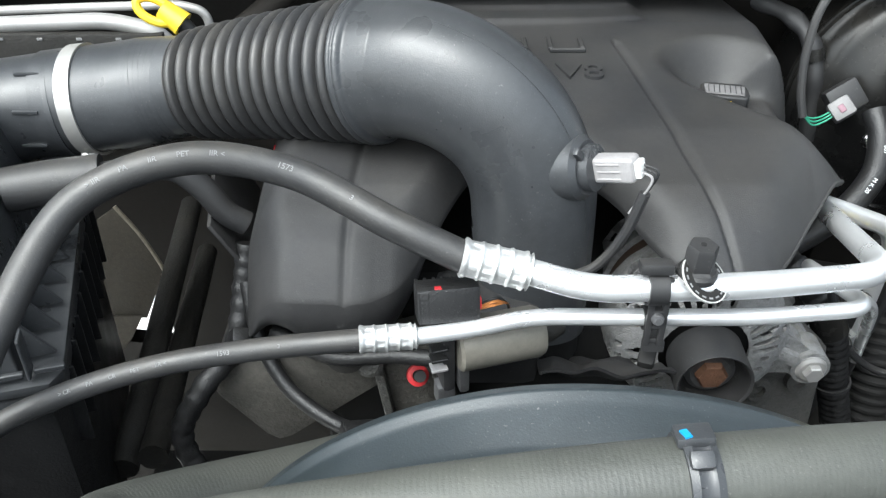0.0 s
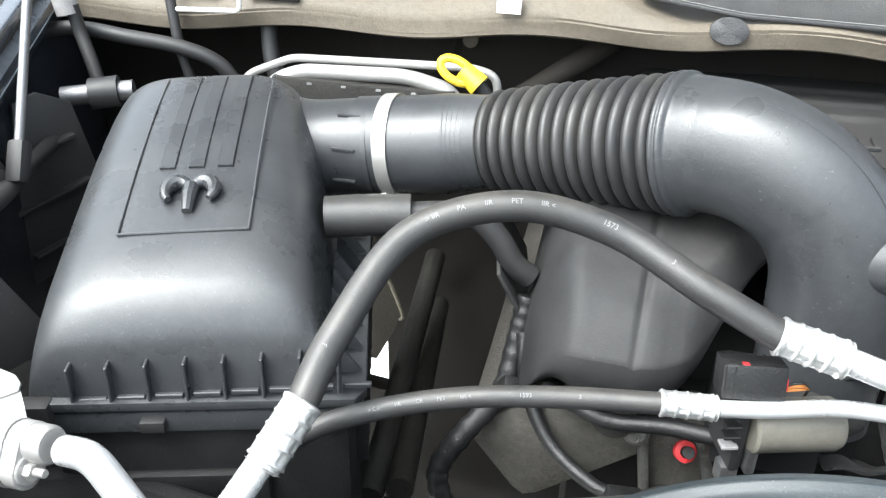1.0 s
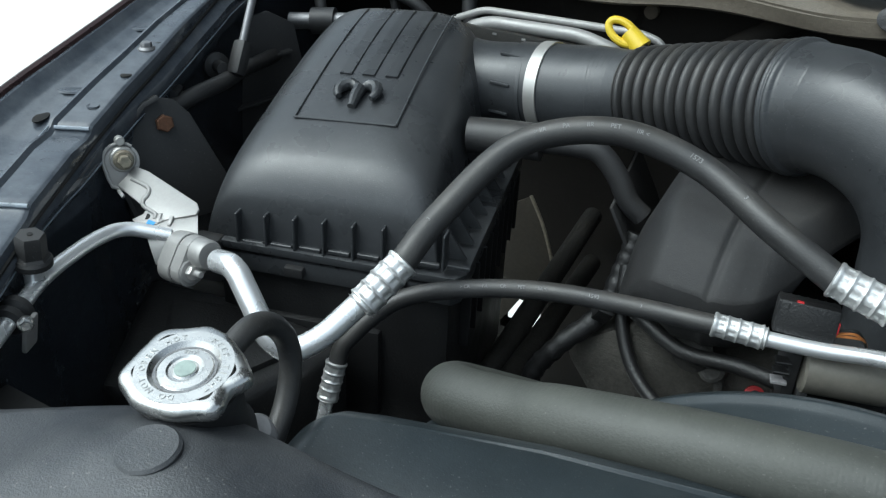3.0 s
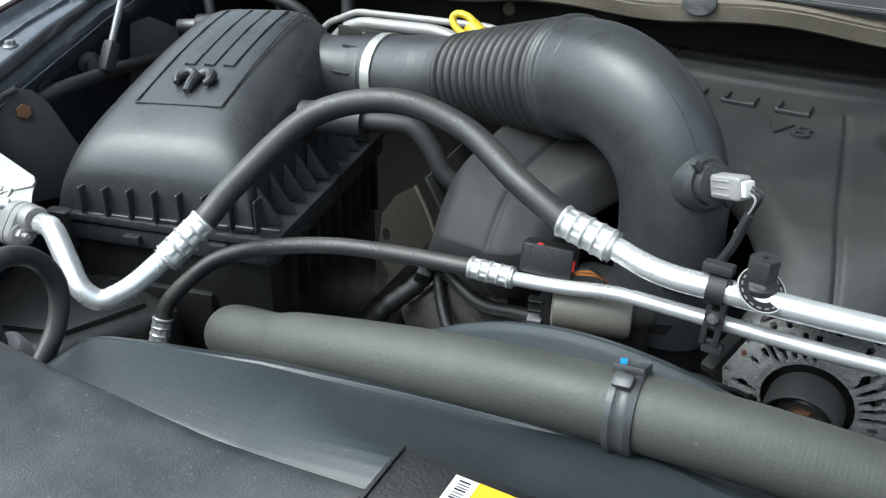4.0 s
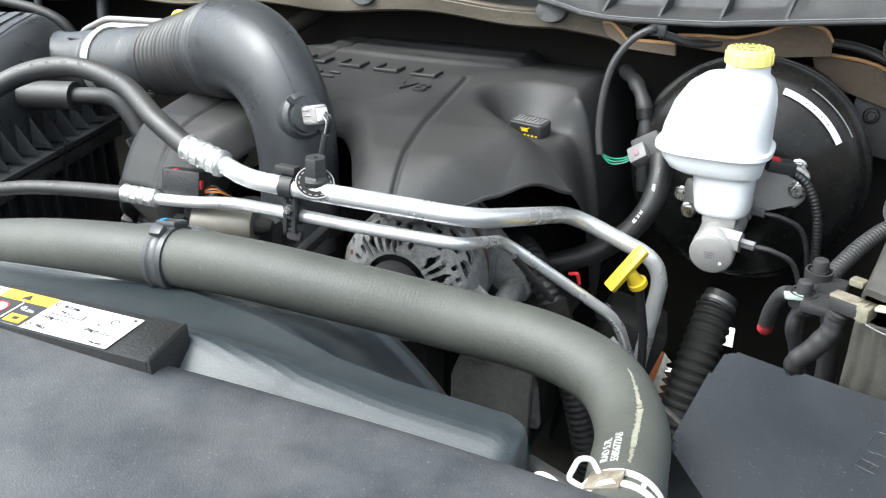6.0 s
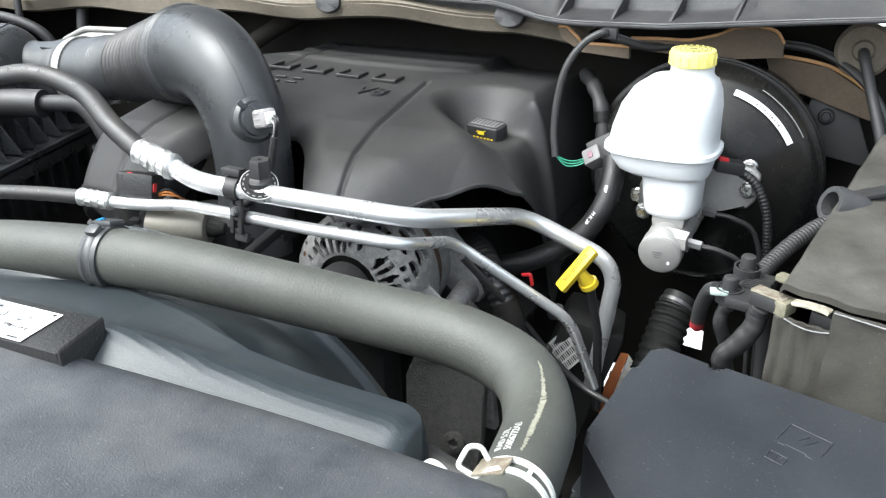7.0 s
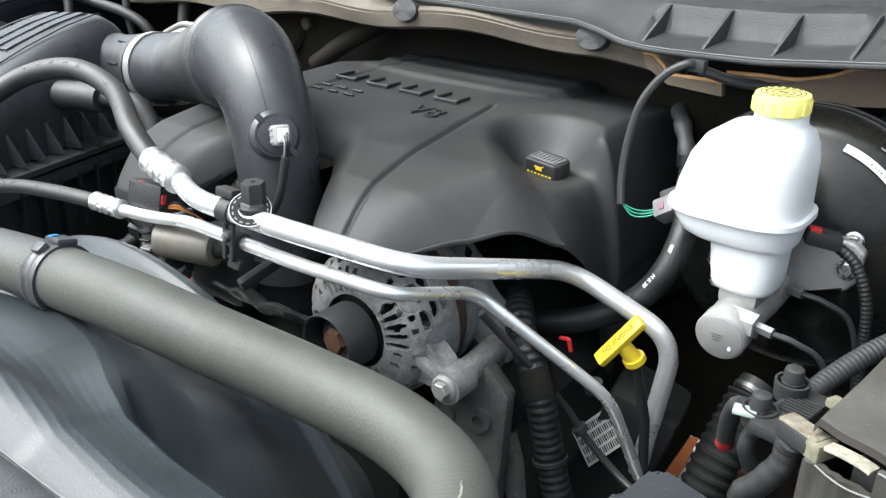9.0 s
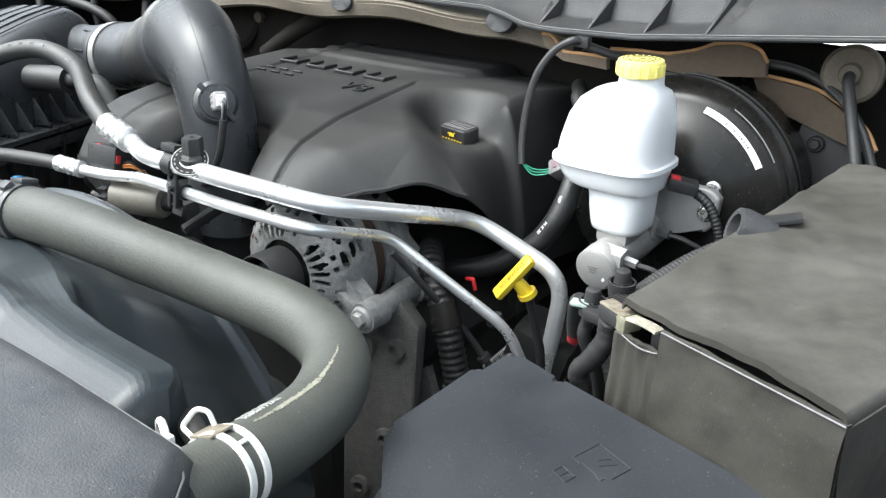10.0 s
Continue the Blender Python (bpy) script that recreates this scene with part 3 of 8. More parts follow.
def build_cowl_grille():
    """Black plastic cowl with a row of ribbed pockets along its front."""
    g = thing("cowl_grille", (0.6, 0.9, 1.47), "weathered black plastic cowl grille with ribbed pockets", "cowl grille", kind="structure")
    XS = [-0.10, 0.0, 0.15, 0.23, 0.27, 0.30, 0.33, 0.36, 0.45, 0.56, 0.70, 1.05]

    def front(x):
        return lerp(XS, [0.885, 0.872, 0.868, 0.864, 0.850, 0.836, 0.826, 0.822, 0.820, 0.822, 0.83, 0.87], x)

    def edge(x):
        return lerp(XS, [1.466, 1.456, 1.4545, 1.4545, 1.450, 1.4455, 1.4445, 1.445, 1.4480, 1.4590, 1.472, 1.486], x)

    def pocketed(x):
        return smooth_step((x - 0.312) / 0.006) * smooth_step((0.524 - x) / 0.006)

    def smooth_step(t):
        t = min(1.0, max(0.0, t))
        return t * t * (3 - 2 * t)

    def deck(u, v):
        x = -0.10 + 1.15 * u
        # more rows near the front edge
        d = 0.40 * v ** 1.6
        wall = smooth_step((d - 0.048) / 0.010)
        plain = 0.024 * smooth_step((d - 0.004) / 0.07)
        rise = 0.16 * d + pocketed(x) * (0.002 + 0.026 * wall) + (1 - pocketed(x)) * plain
        rise += 0.0035 * smooth_step((d - 0.085) / 0.01) + 0.10 * max(0.0, d - 0.1)
        groove = 0.005 * math.exp(-((x - 0.530 - 0.25 * d) / 0.0035) ** 2) * smooth_step((d - 0.02) / 0.02)
        return (x, front(x) + d, edge(x) + rise - groove)
    part("deck", sheet(deck, 230, 70, 0.003), GRILLE, g, sharp=50)
    lip = [(-0.10 + 1.15 * k / 110, front(-0.10 + 1.15 * k / 110) - 0.002, edge(-0.10 + 1.15 * k / 110)) for k in range(111)]
    part("lip", tube(lip, 0.0032, 10), GRILLE, g, "thin rolled front lip")
    part("lip_edge", tube([(x, y - 0.0025, z + 0.0035) for x, y, z in lip], 0.0005, 6), PRINT, g, "thin pale edge line")
    for x in (0.317, 0.384, 0.451, 0.519):
        yf, zf = front(x), edge(x)
        b = bmesh.new()
        pts = [(yf + 0.010, zf + 0.002), (yf + 0.060, zf + 0.010), (yf + 0.060, zf + 0.0375), (yf + 0.052, zf + 0.036), (yf + 0.012, zf + 0.005)]
        lean = 0.010
        a = [b.verts.new((x + lean * (y - yf) / 0.06, y, z)) for y, z in pts]
        c = [b.verts.new((x + lean * (y - yf) / 0.06 + 0.003, y, z)) for y, z in pts]
        b.faces.new(a)
        b.faces.new(list(reversed(c)))
        for i in range(5):
            b.faces.new((a[i], c[i], c[(i + 1) % 5], a[(i + 1) % 5]))
        part("rib", b, GRILLE, g)


build_cowl_grille()


def build_front_cover():
    """The large plastic cover over the radiator, and the fan shroud behind it."""
    def top(u, v):
        x = -0.60 + 1.28 * u
        y = 0.166 - 0.62 * v
        zb = 1.322 + 0.012 * math.exp(-((x - 0.35) / 0.5) ** 2)
        z = zb + 0.035 * (1 - math.exp(-v * 3.0)) * 0.6
        if x < 0.1:
            y += lerp([-0.60, -0.36, -0.30, -0.25, -0.20, -0.13, -0.05, 0.1], [-0.16, -0.088, -0.056, -0.030, -0.025, -0.018, -0.016, 0.0], x) * (1 - v)
        if x > 0.54:
            y -= 1.2 * (x - 0.54) * (1 - v)
        z -= 0.016 * max(0.0, 1 - v / 0.02) ** 2
        z += 0.006 * math.exp(-((x + 0.24 + 0.3 * v) / 0.03) ** 2) * min(1.0, v * 6) + 0.003 * noise.noise(Vector((x * 6, y * 6, 0)))
        z += 0.016 * math.exp(-((x + 0.27) / 0.10) ** 2 - ((y - 0.07) / 0.09) ** 2)
        z += 0.018 * math.exp(-((x + 0.225) / 0.06) ** 2 - ((y - 0.075) / 0.05) ** 2)
        return (x, y, z)
    cover = solid("radiator_cover", sheet(top, 110, 70, 0.004), FRONT, "dusty satin black plastic radiator cover at the front of the bay", "radiator cover", sharp=50)
    # a thin pale tube paints the highlight on the rounded rear edge
    part("edge_highlight", tube([Vector(top(k / 60, 0.004)) + Vector((0, 0.0005, 0.0006)) for k in range(8, 59)], 0.0007, 6), PRINT, cover, "pale painted highlight along the edge")
    part("button", lathe([(0.0165, -0.01), (0.0165, 0.0012), (0.0150, 0.0028), (0, 0.0034)], axes((-0.2385, 0.0700, 1.3625), (1, 0, 0), (-0.05, -0.10, 1)), 32), FRONT, cover, "round flat black button")

    crest_x = [-0.27, -0.25, -0.2, -0.1, 0.0, 0.1, 0.16, 0.2, 0.234, 0.288, 0.331, 0.38, 0.455, 0.468, 0.476]
    crest_y = [0.165, 0.185, 0.205, 0.235, 0.257, 0.278, 0.282, 0.276, 0.264, 0.241, 0.225, 0.218, 0.215, 0.207, 0.192]

    def shroud(u, v):
        x = -0.257 + 0.732 * u
        yc = lerp(crest_x, crest_y, x)
        zc = lerp([-0.257, -0.1, 0.0, 0.10, 0.20, 0.26, 0.32, 0.476], [1.3015, 1.3042, 1.3045, 1.3025, 1.3050, 1.3150, 1.3205, 1.3200], x)
        endl = max(0.0, 1 - (x + 0.257) / 0.036) ** 2 * 0.04
        q = min(1.0, max(0.0, (0.475 - x) / 0.016))
        endr = 0.016 * (1 - math.sqrt(1 - (1 - q) ** 2)) + 0.05 * max(0.0, 1 - q / 0.05)
        xr = min(max(x, -0.15), 0.390)
        ring = 1.035 + math.sqrt(max(0.0, 0.27 ** 2 - ((xr - 0.085) * (0.87 if xr > 0.085 else 1.0)) ** 2))
        g = smooth((x - 0.27) / 0.08)
        yf = min(0.141, yc - 0.01)
        fade = min(1.0, max(0.0, (x + 0.20) / 0.22))
        top = [(yf + 0.004 + (yc - yf - 0.004) * k / 16, zc + 0.003 * fade - lerp([0.04, 0.20], [0.060, 0.012], x) * fade * (k / 16 - 0.66) ** 2 - 0.007 * (1 - fade) * (1 - k / 16) - 0.003 * max(0.0, 1 - k / 4)) for k in range(17)]
        m = smooth((x - 0.10) / 0.13)
        top = [(y, z + (zc + 0.0065 * math.exp(-((y - 0.192) / 0.017) ** 2) - 0.010 * max(0.0, (0.184 - y) / 0.04) ** 1.5 - z) * m) for y, z in top]
        # it swells to meet the rear edge of the label tray
        swell = lerp([-0.06, 0.04, 0.22, 0.27, 0.33, 0.40], [0, 0.018, 0.021, 0.015, 0.004, 0], x)
        top = [(y, z + swell * math.exp(-((y - 0.184) / (0.030 if y > 0.184 else 0.05)) ** 2)) for y, z in top]
        back = [(yc + 0.0018, zc - 0.0005 - 0.0007 * g), (yc + 0.0040, zc - 0.0014 - 0.003 * g), (yc + 0.0090 - 0.0035 * g, zc - 0.0036 - 0.006 * g), (yc + 0.0150 - 0.005 * g, zc - 0.0070 - 0.036 * g)]
        zb = zc - 0.043
        z1 = max(0.45 * zc + 0.55 * (ring - 0.02), zc - lerp([-0.10, 0.04], [0.09, 0.05], x))
        z2 = max(0.3 * zc + 0.7 * (ring - 0.02), zc - lerp([-0.10, 0.04], [0.14, 0.075], x))
        slope = [(lerp([-0.10, 0.04], [yc + 0.020, 0.318 + 0.15 * (yc - 0.2)], x), z1 + (zb + 0.60 * (ring - zb) - z1) * g), (0.345, z2 + (zb + 0.80 * (ring - zb) - z2) * g)]
        y0 = [(yf, zc - 0.05)] + top + back + slope + [(0.375, ring - 0.004), (0.383, ring), (0.392, ring - 0.004), (0.393, ring - 0.05)]
        if x > 0.388:  # only the crest goes on past the fan's ring
            y0 = y0[:22] + [(y0[21][0] + 0.0004 * k, y0[21][1] - 0.006 * k) for k in range(1, len(y0) - 21)]
        k = v * (len(y0) - 1)
        i = min(int(k), len(y0) - 2)
        t = k - i
        a, b = Vector((y0[i][0], y0[i][1])), Vector((y0[i + 1][0], y0[i + 1][1]))
        p = a.lerp(b, t)
        return (x, p.x, p.y - endl - endr)
    s = solid("fan_shroud", sheet(shroud, 240, 184, 0.003), SHROUD, "smooth dusty black plastic fan shroud with a raised crest", "fan shroud", sharp=60)
    part("clip_slot", box((0.030, 0.016, 0.004), pose(0.138, 0.277, 1.2965, 4, 0, 4), 0.001), DARK, s, "dark slot for the hose clip")
    # outlet stub at the end of the crest
    part("stub", tube(bent([(0.468, 0.212, 1.290), (0.500, 0.200, 1.290), (0.53, 0.19, 1.285)], 0.01), 0.008, 14), MATT, s, "short black hose stub")


build_front_cover()


# ---- air box ----
AC, AS = math.cos(radians(16)), math.sin(radians(16))


def ab(u, v, z):
    """A place in the air box's own plan: u across its front, v backwards."""
    return Vector((-0.485 + AC * u - AS * v, 0.378 + AS * u + AC * v, z + 0.05 * (u - 0.1)))


def ab_pose(u, v, z):
    m = pose(0, 0, 0, 0, 0, 16)
    m.translation = ab(u, v, z)
    return m


LID_V = [-0.004, 0.0, 0.006, 0.018, 0.035, 0.068, 0.15, 0.22, 0.275, 0.297, 0.308, 0.314]
LID_Z = [1.270, 1.300, 1.318, 1.335, 1.348, 1.362, 1.386, 1.402, 1.410, 1.406, 1.385, 1.27]


def lid_top(v):
    return lerp(LID_V, LID_Z, v)


def build_air_box():
    a = thing("air_filter_box", ab(0.1, 0.15, 1.05), "black plastic air filter box with ribbed lid and raised badge", "air box")
    vs = spline([(v, lid_top(v), 0) for v in LID_V], 5)
    bm = bmesh.new()
    rings = []
    for q in vs:
        v, zt = q.x, q.y
        ring = []
        tight = 0.010 * max(0.0, (v - 0.2) / 0.1) ** 2
        for k in range(41):
            th = math.pi * (1 - k / 40)
            c, s = math.cos(th), math.sin(th)
            n = 2 / 4.2
            uu = 0.095 - 0.014 * max(0.0, v) / 0.3 + (0.109 - 0.3 * tight) * math.copysign(abs(c) ** n, c) * (1.0 - 0.10 * (abs(s) ** n) * max(0.0, (zt - 1.27) / 0.12))
            zz = 1.262 + (max(zt, 1.266) - 1.262) * abs(s) ** n
            ring.append(bm.verts.new(ab(uu, v, zz)))
        rings.append(ring)
    for p, q in zip(rings, rings[1:]):
        for k in range(40):
            bm.faces.new((p[k], p[k + 1], q[k + 1], q[k]))
    bm.faces.new(rings[-1])
    bm.faces.new(list(reversed(rings[0])))
    for p, q in zip(rings, rings[1:]):
        bm.faces.new((p[0], q[0], q[-1], p[-1]))
    lid = part("lid", bm, PLASTIC, a, sharp=50)
    # the panel round the badge: a raised thin frame and long flutes
    def on_lid(u, v, h=0.0008):
        return ab(u, v, lid_top(v) + h)
    part("panel_edge", tube([on_lid(0.046 + 0.097 * k / 12, 0.068, 0.0006) for k in range(13)], 0.0012, 8), PLASTIC, lid)
    for u, v0 in ((0.046, 0.068), (0.143, 0.068)):
        part("panel_edge", tube([on_lid(u, v0 + (0.285 - v0) * k / 24, 0.0003) for k in range(25)], 0.0010, 8), PLASTIC, lid)
    for u in (0.071, 0.094, 0.117):
        part("flute", ribbon([on_lid(u, 0.138 + 0.145 * k / 20, 0.0) for k in range(21)], (AC, AS, 0), 0.0125, 0.0022), PLASTIC, lid, "long flat raised flute")
    # the badge: plain curved shapes
    def arc(cu, cv, r, a0, a1, h=0.006):
        return [on_lid(cu + r * math.cos(radians(t)), cv + 1.25 * r * math.sin(radians(t)), h) for t in np.linspace(a0, a1, 12)]
    badge = part("badge", tube(arc(0.0845, 0.104, 0.0088, 230, 15), [0.0028 + 0.0036 * math.sin(math.pi * k / 11) for k in range(12)], 10), PLASTIC, lid, "raised horn-shaped badge")
    part("horn", tube(arc(0.1040, 0.104, 0.0088, -50, 165), [0.0028 + 0.0036 * math.sin(math.pi * k / 11) for k in range(12)], 10), PLASTIC, badge)
    part("muzzle", tube([on_lid(0.0945, 0.110, 0.005), on_lid(0.0945, 0.097, 0.006), on_lid(0.0945, 0.086, 0.003)], [0.0065, 0.0055, 0.004], 10), PLASTIC, badge)
    # flange, ribs and gussets
    part("flange", prism([tuple(ab(u, v, 0).xy) for u, v in ((-0.012, -0.012), (0.222, -0.012), (0.230, 0.0), (0.230, 0.315), (-0.012, 0.315))], 1.2575, 1.2655, 0.002), PLASTIC, a)
    part("flange", prism([tuple(ab(u, v, 0).xy) for u, v in ((-0.010, -0.010), (0.220, -0.010), (0.227, 0.0), (0.227, 0.31), (-0.010, 0.31))], 1.236, 1.2545, 0.003), PLASTIC, a)
    for k in range(8):
        u = 0.020 + 0.0272 * k
        part("rib", box((0.0022, 0.016, 0.034), ab_pose(u, -0.0025, 1.281), 0.0006, segments=1), PLASTIC, lid)
        part("rib_foot", box((0.020, 0.004, 0.004), ab_pose(u + 0.0136, -0.006, 1.268), 0.0006, segments=1), PLASTIC, lid)
    for k in range(10):
        v = 0.015 + 0.030 * k
        b = bmesh.new()
        f = [b.verts.new(ab(u, v + d, z)) for d in (0, 0.003) for u, z in ((0.200, 1.264), (0.226, 1.264), (0.202, 1.302))]
        b.faces.new(f[:3])
        b.faces.new((f[5], f[4], f[3]))
        for i in range(3):
            b.faces.new((f[i], f[3 + i], f[3 + (i + 1) % 3], f[(i + 1) % 3]))
        part("gusset", b, PLASTIC, lid)
    # lower gussets, box and panel: the lid's plastic, darkened in colour for shade
    for k in range(9):
        v = 0.03 + 0.031 * k
        part("gusset", box((0.012, 0.003, 0.075), ab_pose(0.224, v, 1.20), 0.0006, segments=1), LOOMSHADE, a)
    part("lower_box", box((0.228, 0.312, 0.25), ab_pose(0.106, 0.152, 1.113), 0.02), LOOMSHADE, a)
    part("panel", box((0.14, 0.012, 0.10), ab_pose(0.085, -0.006, 1.145), 0.006), LOOMSHADE, a, "raised front panel")
    part("latch", box((0.026, 0.016, 0.045), ab_pose(-0.008, -0.010, 1.250), 0.004), MATT, a, "black clip over the seam")
    part("latch", box((0.018, 0.010, 0.010), ab_pose(0.075, -0.012, 1.247), 0.002), MATT, a, "small black clip")
    part("latch", box((0.018, 0.010, 0.010), ab_pose(0.170, -0.012, 1.247), 0.002), MATT, a, "small black clip")
    # outlet neck with its stiffening ribs
    neck = part("outlet", tube(spline([(-0.455, 0.684, 1.330), (-0.405, 0.692, 1.338), (-0.372, 0.697, 1.343), (-0.338, 0.700, 1.347)], 6), [0.060, 0.060, 0.060, 0.059, 0.058, 0.056, 0.053, 0.050, 0.048, 0.047, 0.0462, 0.0458, 0.0455, 0.0455, 0.0455, 0.0455, 0.0455, 0.0455, 0.0455], 36), PLASTIC, a)
    part("end_bead", tube([(-0.3365, 0.699, 1.3460), (-0.3325, 0.6995, 1.3465)], 0.0478, 36), PLASTIC, neck)
    for th in (-60, -22, 18, 60):
        d = Vector((0, -math.cos(radians(th)), math.sin(radians(th)))) * 0.0458
        part("rib", box((0.022, 0.003, 0.003), Matrix.Translation(Vector((-0.350, 0.698, 1.3455)) + d), 0.001), PLASTIC, neck)


build_air_box()


# ---- intake tube ----
INTAKE = [(-0.322, 0.700, 1.349), (-0.280, 0.698, 1.355), (-0.229, 0.694, 1.365), (-0.145, 0.667, 1.386), (-0.064, 0.632, 1.407), (-0.023, 0.611, 1.417), (0.015, 0.592, 1.411), (0.047, 0.577, 1.390), (0.067, 0.570, 1.352), (0.071, 0.570, 1.301), (0.071, 0.566, 1.25), (0.071, 0.563, 1.215)]


def build_intake():
    t = thing("intake_tube", (-0.1, 0.66, 1.34), "satin black plastic intake tube with bellows and a wide elbow", "intake tube")
    path = spline([(-0.345, 0.700, 1.346)] + INTAKE, 10)
    # resample evenly along the length
    s = [0.0]
    for a, b in zip(path, path[1:]):
        s.append(s[-1] + (b - a).length)
    xs = [[p[i] for p in path] for i in range(3)]
    N = 780
    pts = [Vector([lerp(s, xs[i], s[-1] * k / N) for i in range(3)]) for k in range(N + 1)]
    # ease the bend of the elbow
    raw = list(pts)
    for k in range(380, N):
        w = min(24, N - k, (k - 380) // 2)
        pts[k] = sum(raw[k - w:k + w + 1], Vector((0, 0, 0))) / (2 * w + 1)
    rad = []
    for k, p in enumerate(pts):
        d = s[-1] * k / N
        base = lerp([0, 0.09, 0.118, 0.132, 0.142, 0.314, 0.322, 0.336, 0.38, 0.43, 0.50, 0.62], [0.0470, 0.0468, 0.0435, 0.0430, 0.0455, 0.0560, 0.0542, 0.0528, 0.0520, 0.0518, 0.0495, 0.0475], d)
        if 0.132 < d < 0.306:  # round folds with narrow grooves between
            base += 0.0108 * abs(math.sin((d - 0.132) / 0.174 * 13 * math.pi)) ** 0.5 - 0.0088
        if 0.306 <= d < 0.320:
            base += 0.0026 * abs(math.sin((d - 0.306) / 0.014 * 2 * math.pi)) ** 0.6
        rad.append(base)
    a = next(k for k in range(N) if s[-1] * k / N > 0.131)
    b = next(k for k in range(N) if s[-1] * k / N > 0.306)
    part("cuff", tube(pts[:a + 1], rad[:a + 1], 48), PLASTIC, t)
    part("bellows", tube(pts[a:b + 1], rad[a:b + 1], 48), RUBBER, t, "corrugated bellows with thirteen folds", sharp=80)
    part("elbow", tube(pts[b:], rad[b:], 48, flat=[lerp([0.31, 0.34, 0.43], [1.0, 0.97, 0.82], s[-1] * k / N) for k in range(b, N + 1)]), PLASTIC, t, sharp=80)
    ring = [frames_along(pts)[k] for k in range(b + 6, N - 120, 6)]
    part("mould_line", tube([pts[k] + (ring[i][1] * 0.97 + ring[i][2] * 0.2) * (rad[k] - 0.0001) for i, k in enumerate(range(b + 6, N - 120, 6))], 0.0003, 6), PLASTIC, t, "thin mould line")
    M, _ = along(pts[42], pts[48])
    band = part("hose_clamp", lathe([(0.0472, -0.0065), (0.0492, -0.0065), (0.0492, 0.0065), (0.0472, 0.0065)], M, 48, loop=True), BAND, t, "bright steel worm-drive clamp")
    c = pts[42] + Vector((0.0, -0.0285, -0.040))
    part("screw_housing", box((0.012, 0.016, 0.010), axes(c, (0.98, 0.2, 0), (0, -0.5, -0.86)), 0.002), BAND, band)
    part("screw", tube([c + Vector((0, -0.010, 0.004)), c + Vector((0, 0.010, -0.008))], 0.0035, 12), BAND, band)
    # temperature sensor on the elbow
    at, out = Vector((0.1030, 0.5405, 1.3718)), Vector((0.83, -0.50, 0.27)).normalized()
    M = axes(at - out * 0.012, (0, 0, 1), out)
    boss = part("sensor_boss", lathe([(0.024, -0.01), (0.024, 0.010), (0.020, 0.014), (0.017, 0.014), (0.017, 0.021), (0.010, 0.022)], M, 32), PLASTIC, t)
    for th in (40, 220):
        part("tab", box((0.012, 0.006, 0.004), M @ pose(0.021 * math.cos(radians(th)), 0.021 * math.sin(radians(th)), 0.016, 0, 0, th), 0.001), PLASTIC, boss)
    plug = part("connector", box((0.019, 0.015, 0.032), M @ pose(0, 0, 0.036), 0.004, segments=3), GREYPL, t, "light grey ribbed connector")
    for k in (-1, 0, 1):
        part("ridge", box((0.0015, 0.0165, 0.018), M @ pose(0.0055 * k, 0, 0.033), 0.0004, segments=1), GREYPL, plug)
    part("insert", box((0.012, 0.010, 0.006), M @ pose(0, 0, 0.053), 0.001), WPAINT, plug)
    e = at + out * 0.042
    for k, m in enumerate((GREYPL, MATT, MATT)):
        o = Vector((0.002 * (k - 1), 0.001 * k, 0.002 * (k - 1)))
        part("wire", tube(spline([e + o, e + out * 0.012 + o + Vector((0, 0, -0.008)), e + Vector((-0.002, 0.0, -0.035)) + o]), 0.0010, 6), m, plug)
    w = part("wire_sleeve", tube(spline([e + out * 0.006 + Vector((0, 0, -0.02)), e + Vector((-0.006, -0.002, -0.055)), e + Vector((-0.025, 0.0, -0.085)), e + Vector((-0.055, 0.01, -0.105))]), 0.004, 10), RUBBER, t, "black sleeve over the sensor wires")


build_intake()


# ---- engine cover ----
FRONT_X = [-0.17, -0.155, -0.12, -0.06, -0.03, -0.01, 0.015, 0.03, 0.095, 0.115, 0.135, 0.152, 0.165, 0.178, 0.19, 0.225, 0.245, 0.262, 0.285, 0.31, 0.335, 0.352]
FRONT_Y = [0.58, 0.525, 0.500, 0.498, 0.510, 0.545, 0.60, 0.62, 0.622, 0.602, 0.576, 0.546, 0.526, 0.512, 0.505, 0.503, 0.510, 0.530, 0.564, 0.600, 0.636, 0.664]


def seam_x(y):
    return lerp([0.50, 0.53, 0.57, 0.61, 0.68, 0.75, 0.805], [0.218, 0.211, 0.2015, 0.194, 0.184, 0.174, 0.165], y)


def front_y(x):
    return sum(lerp(FRONT_X, FRONT_Y, x + 0.002 * k) for k in range(-4, 5)) / 9


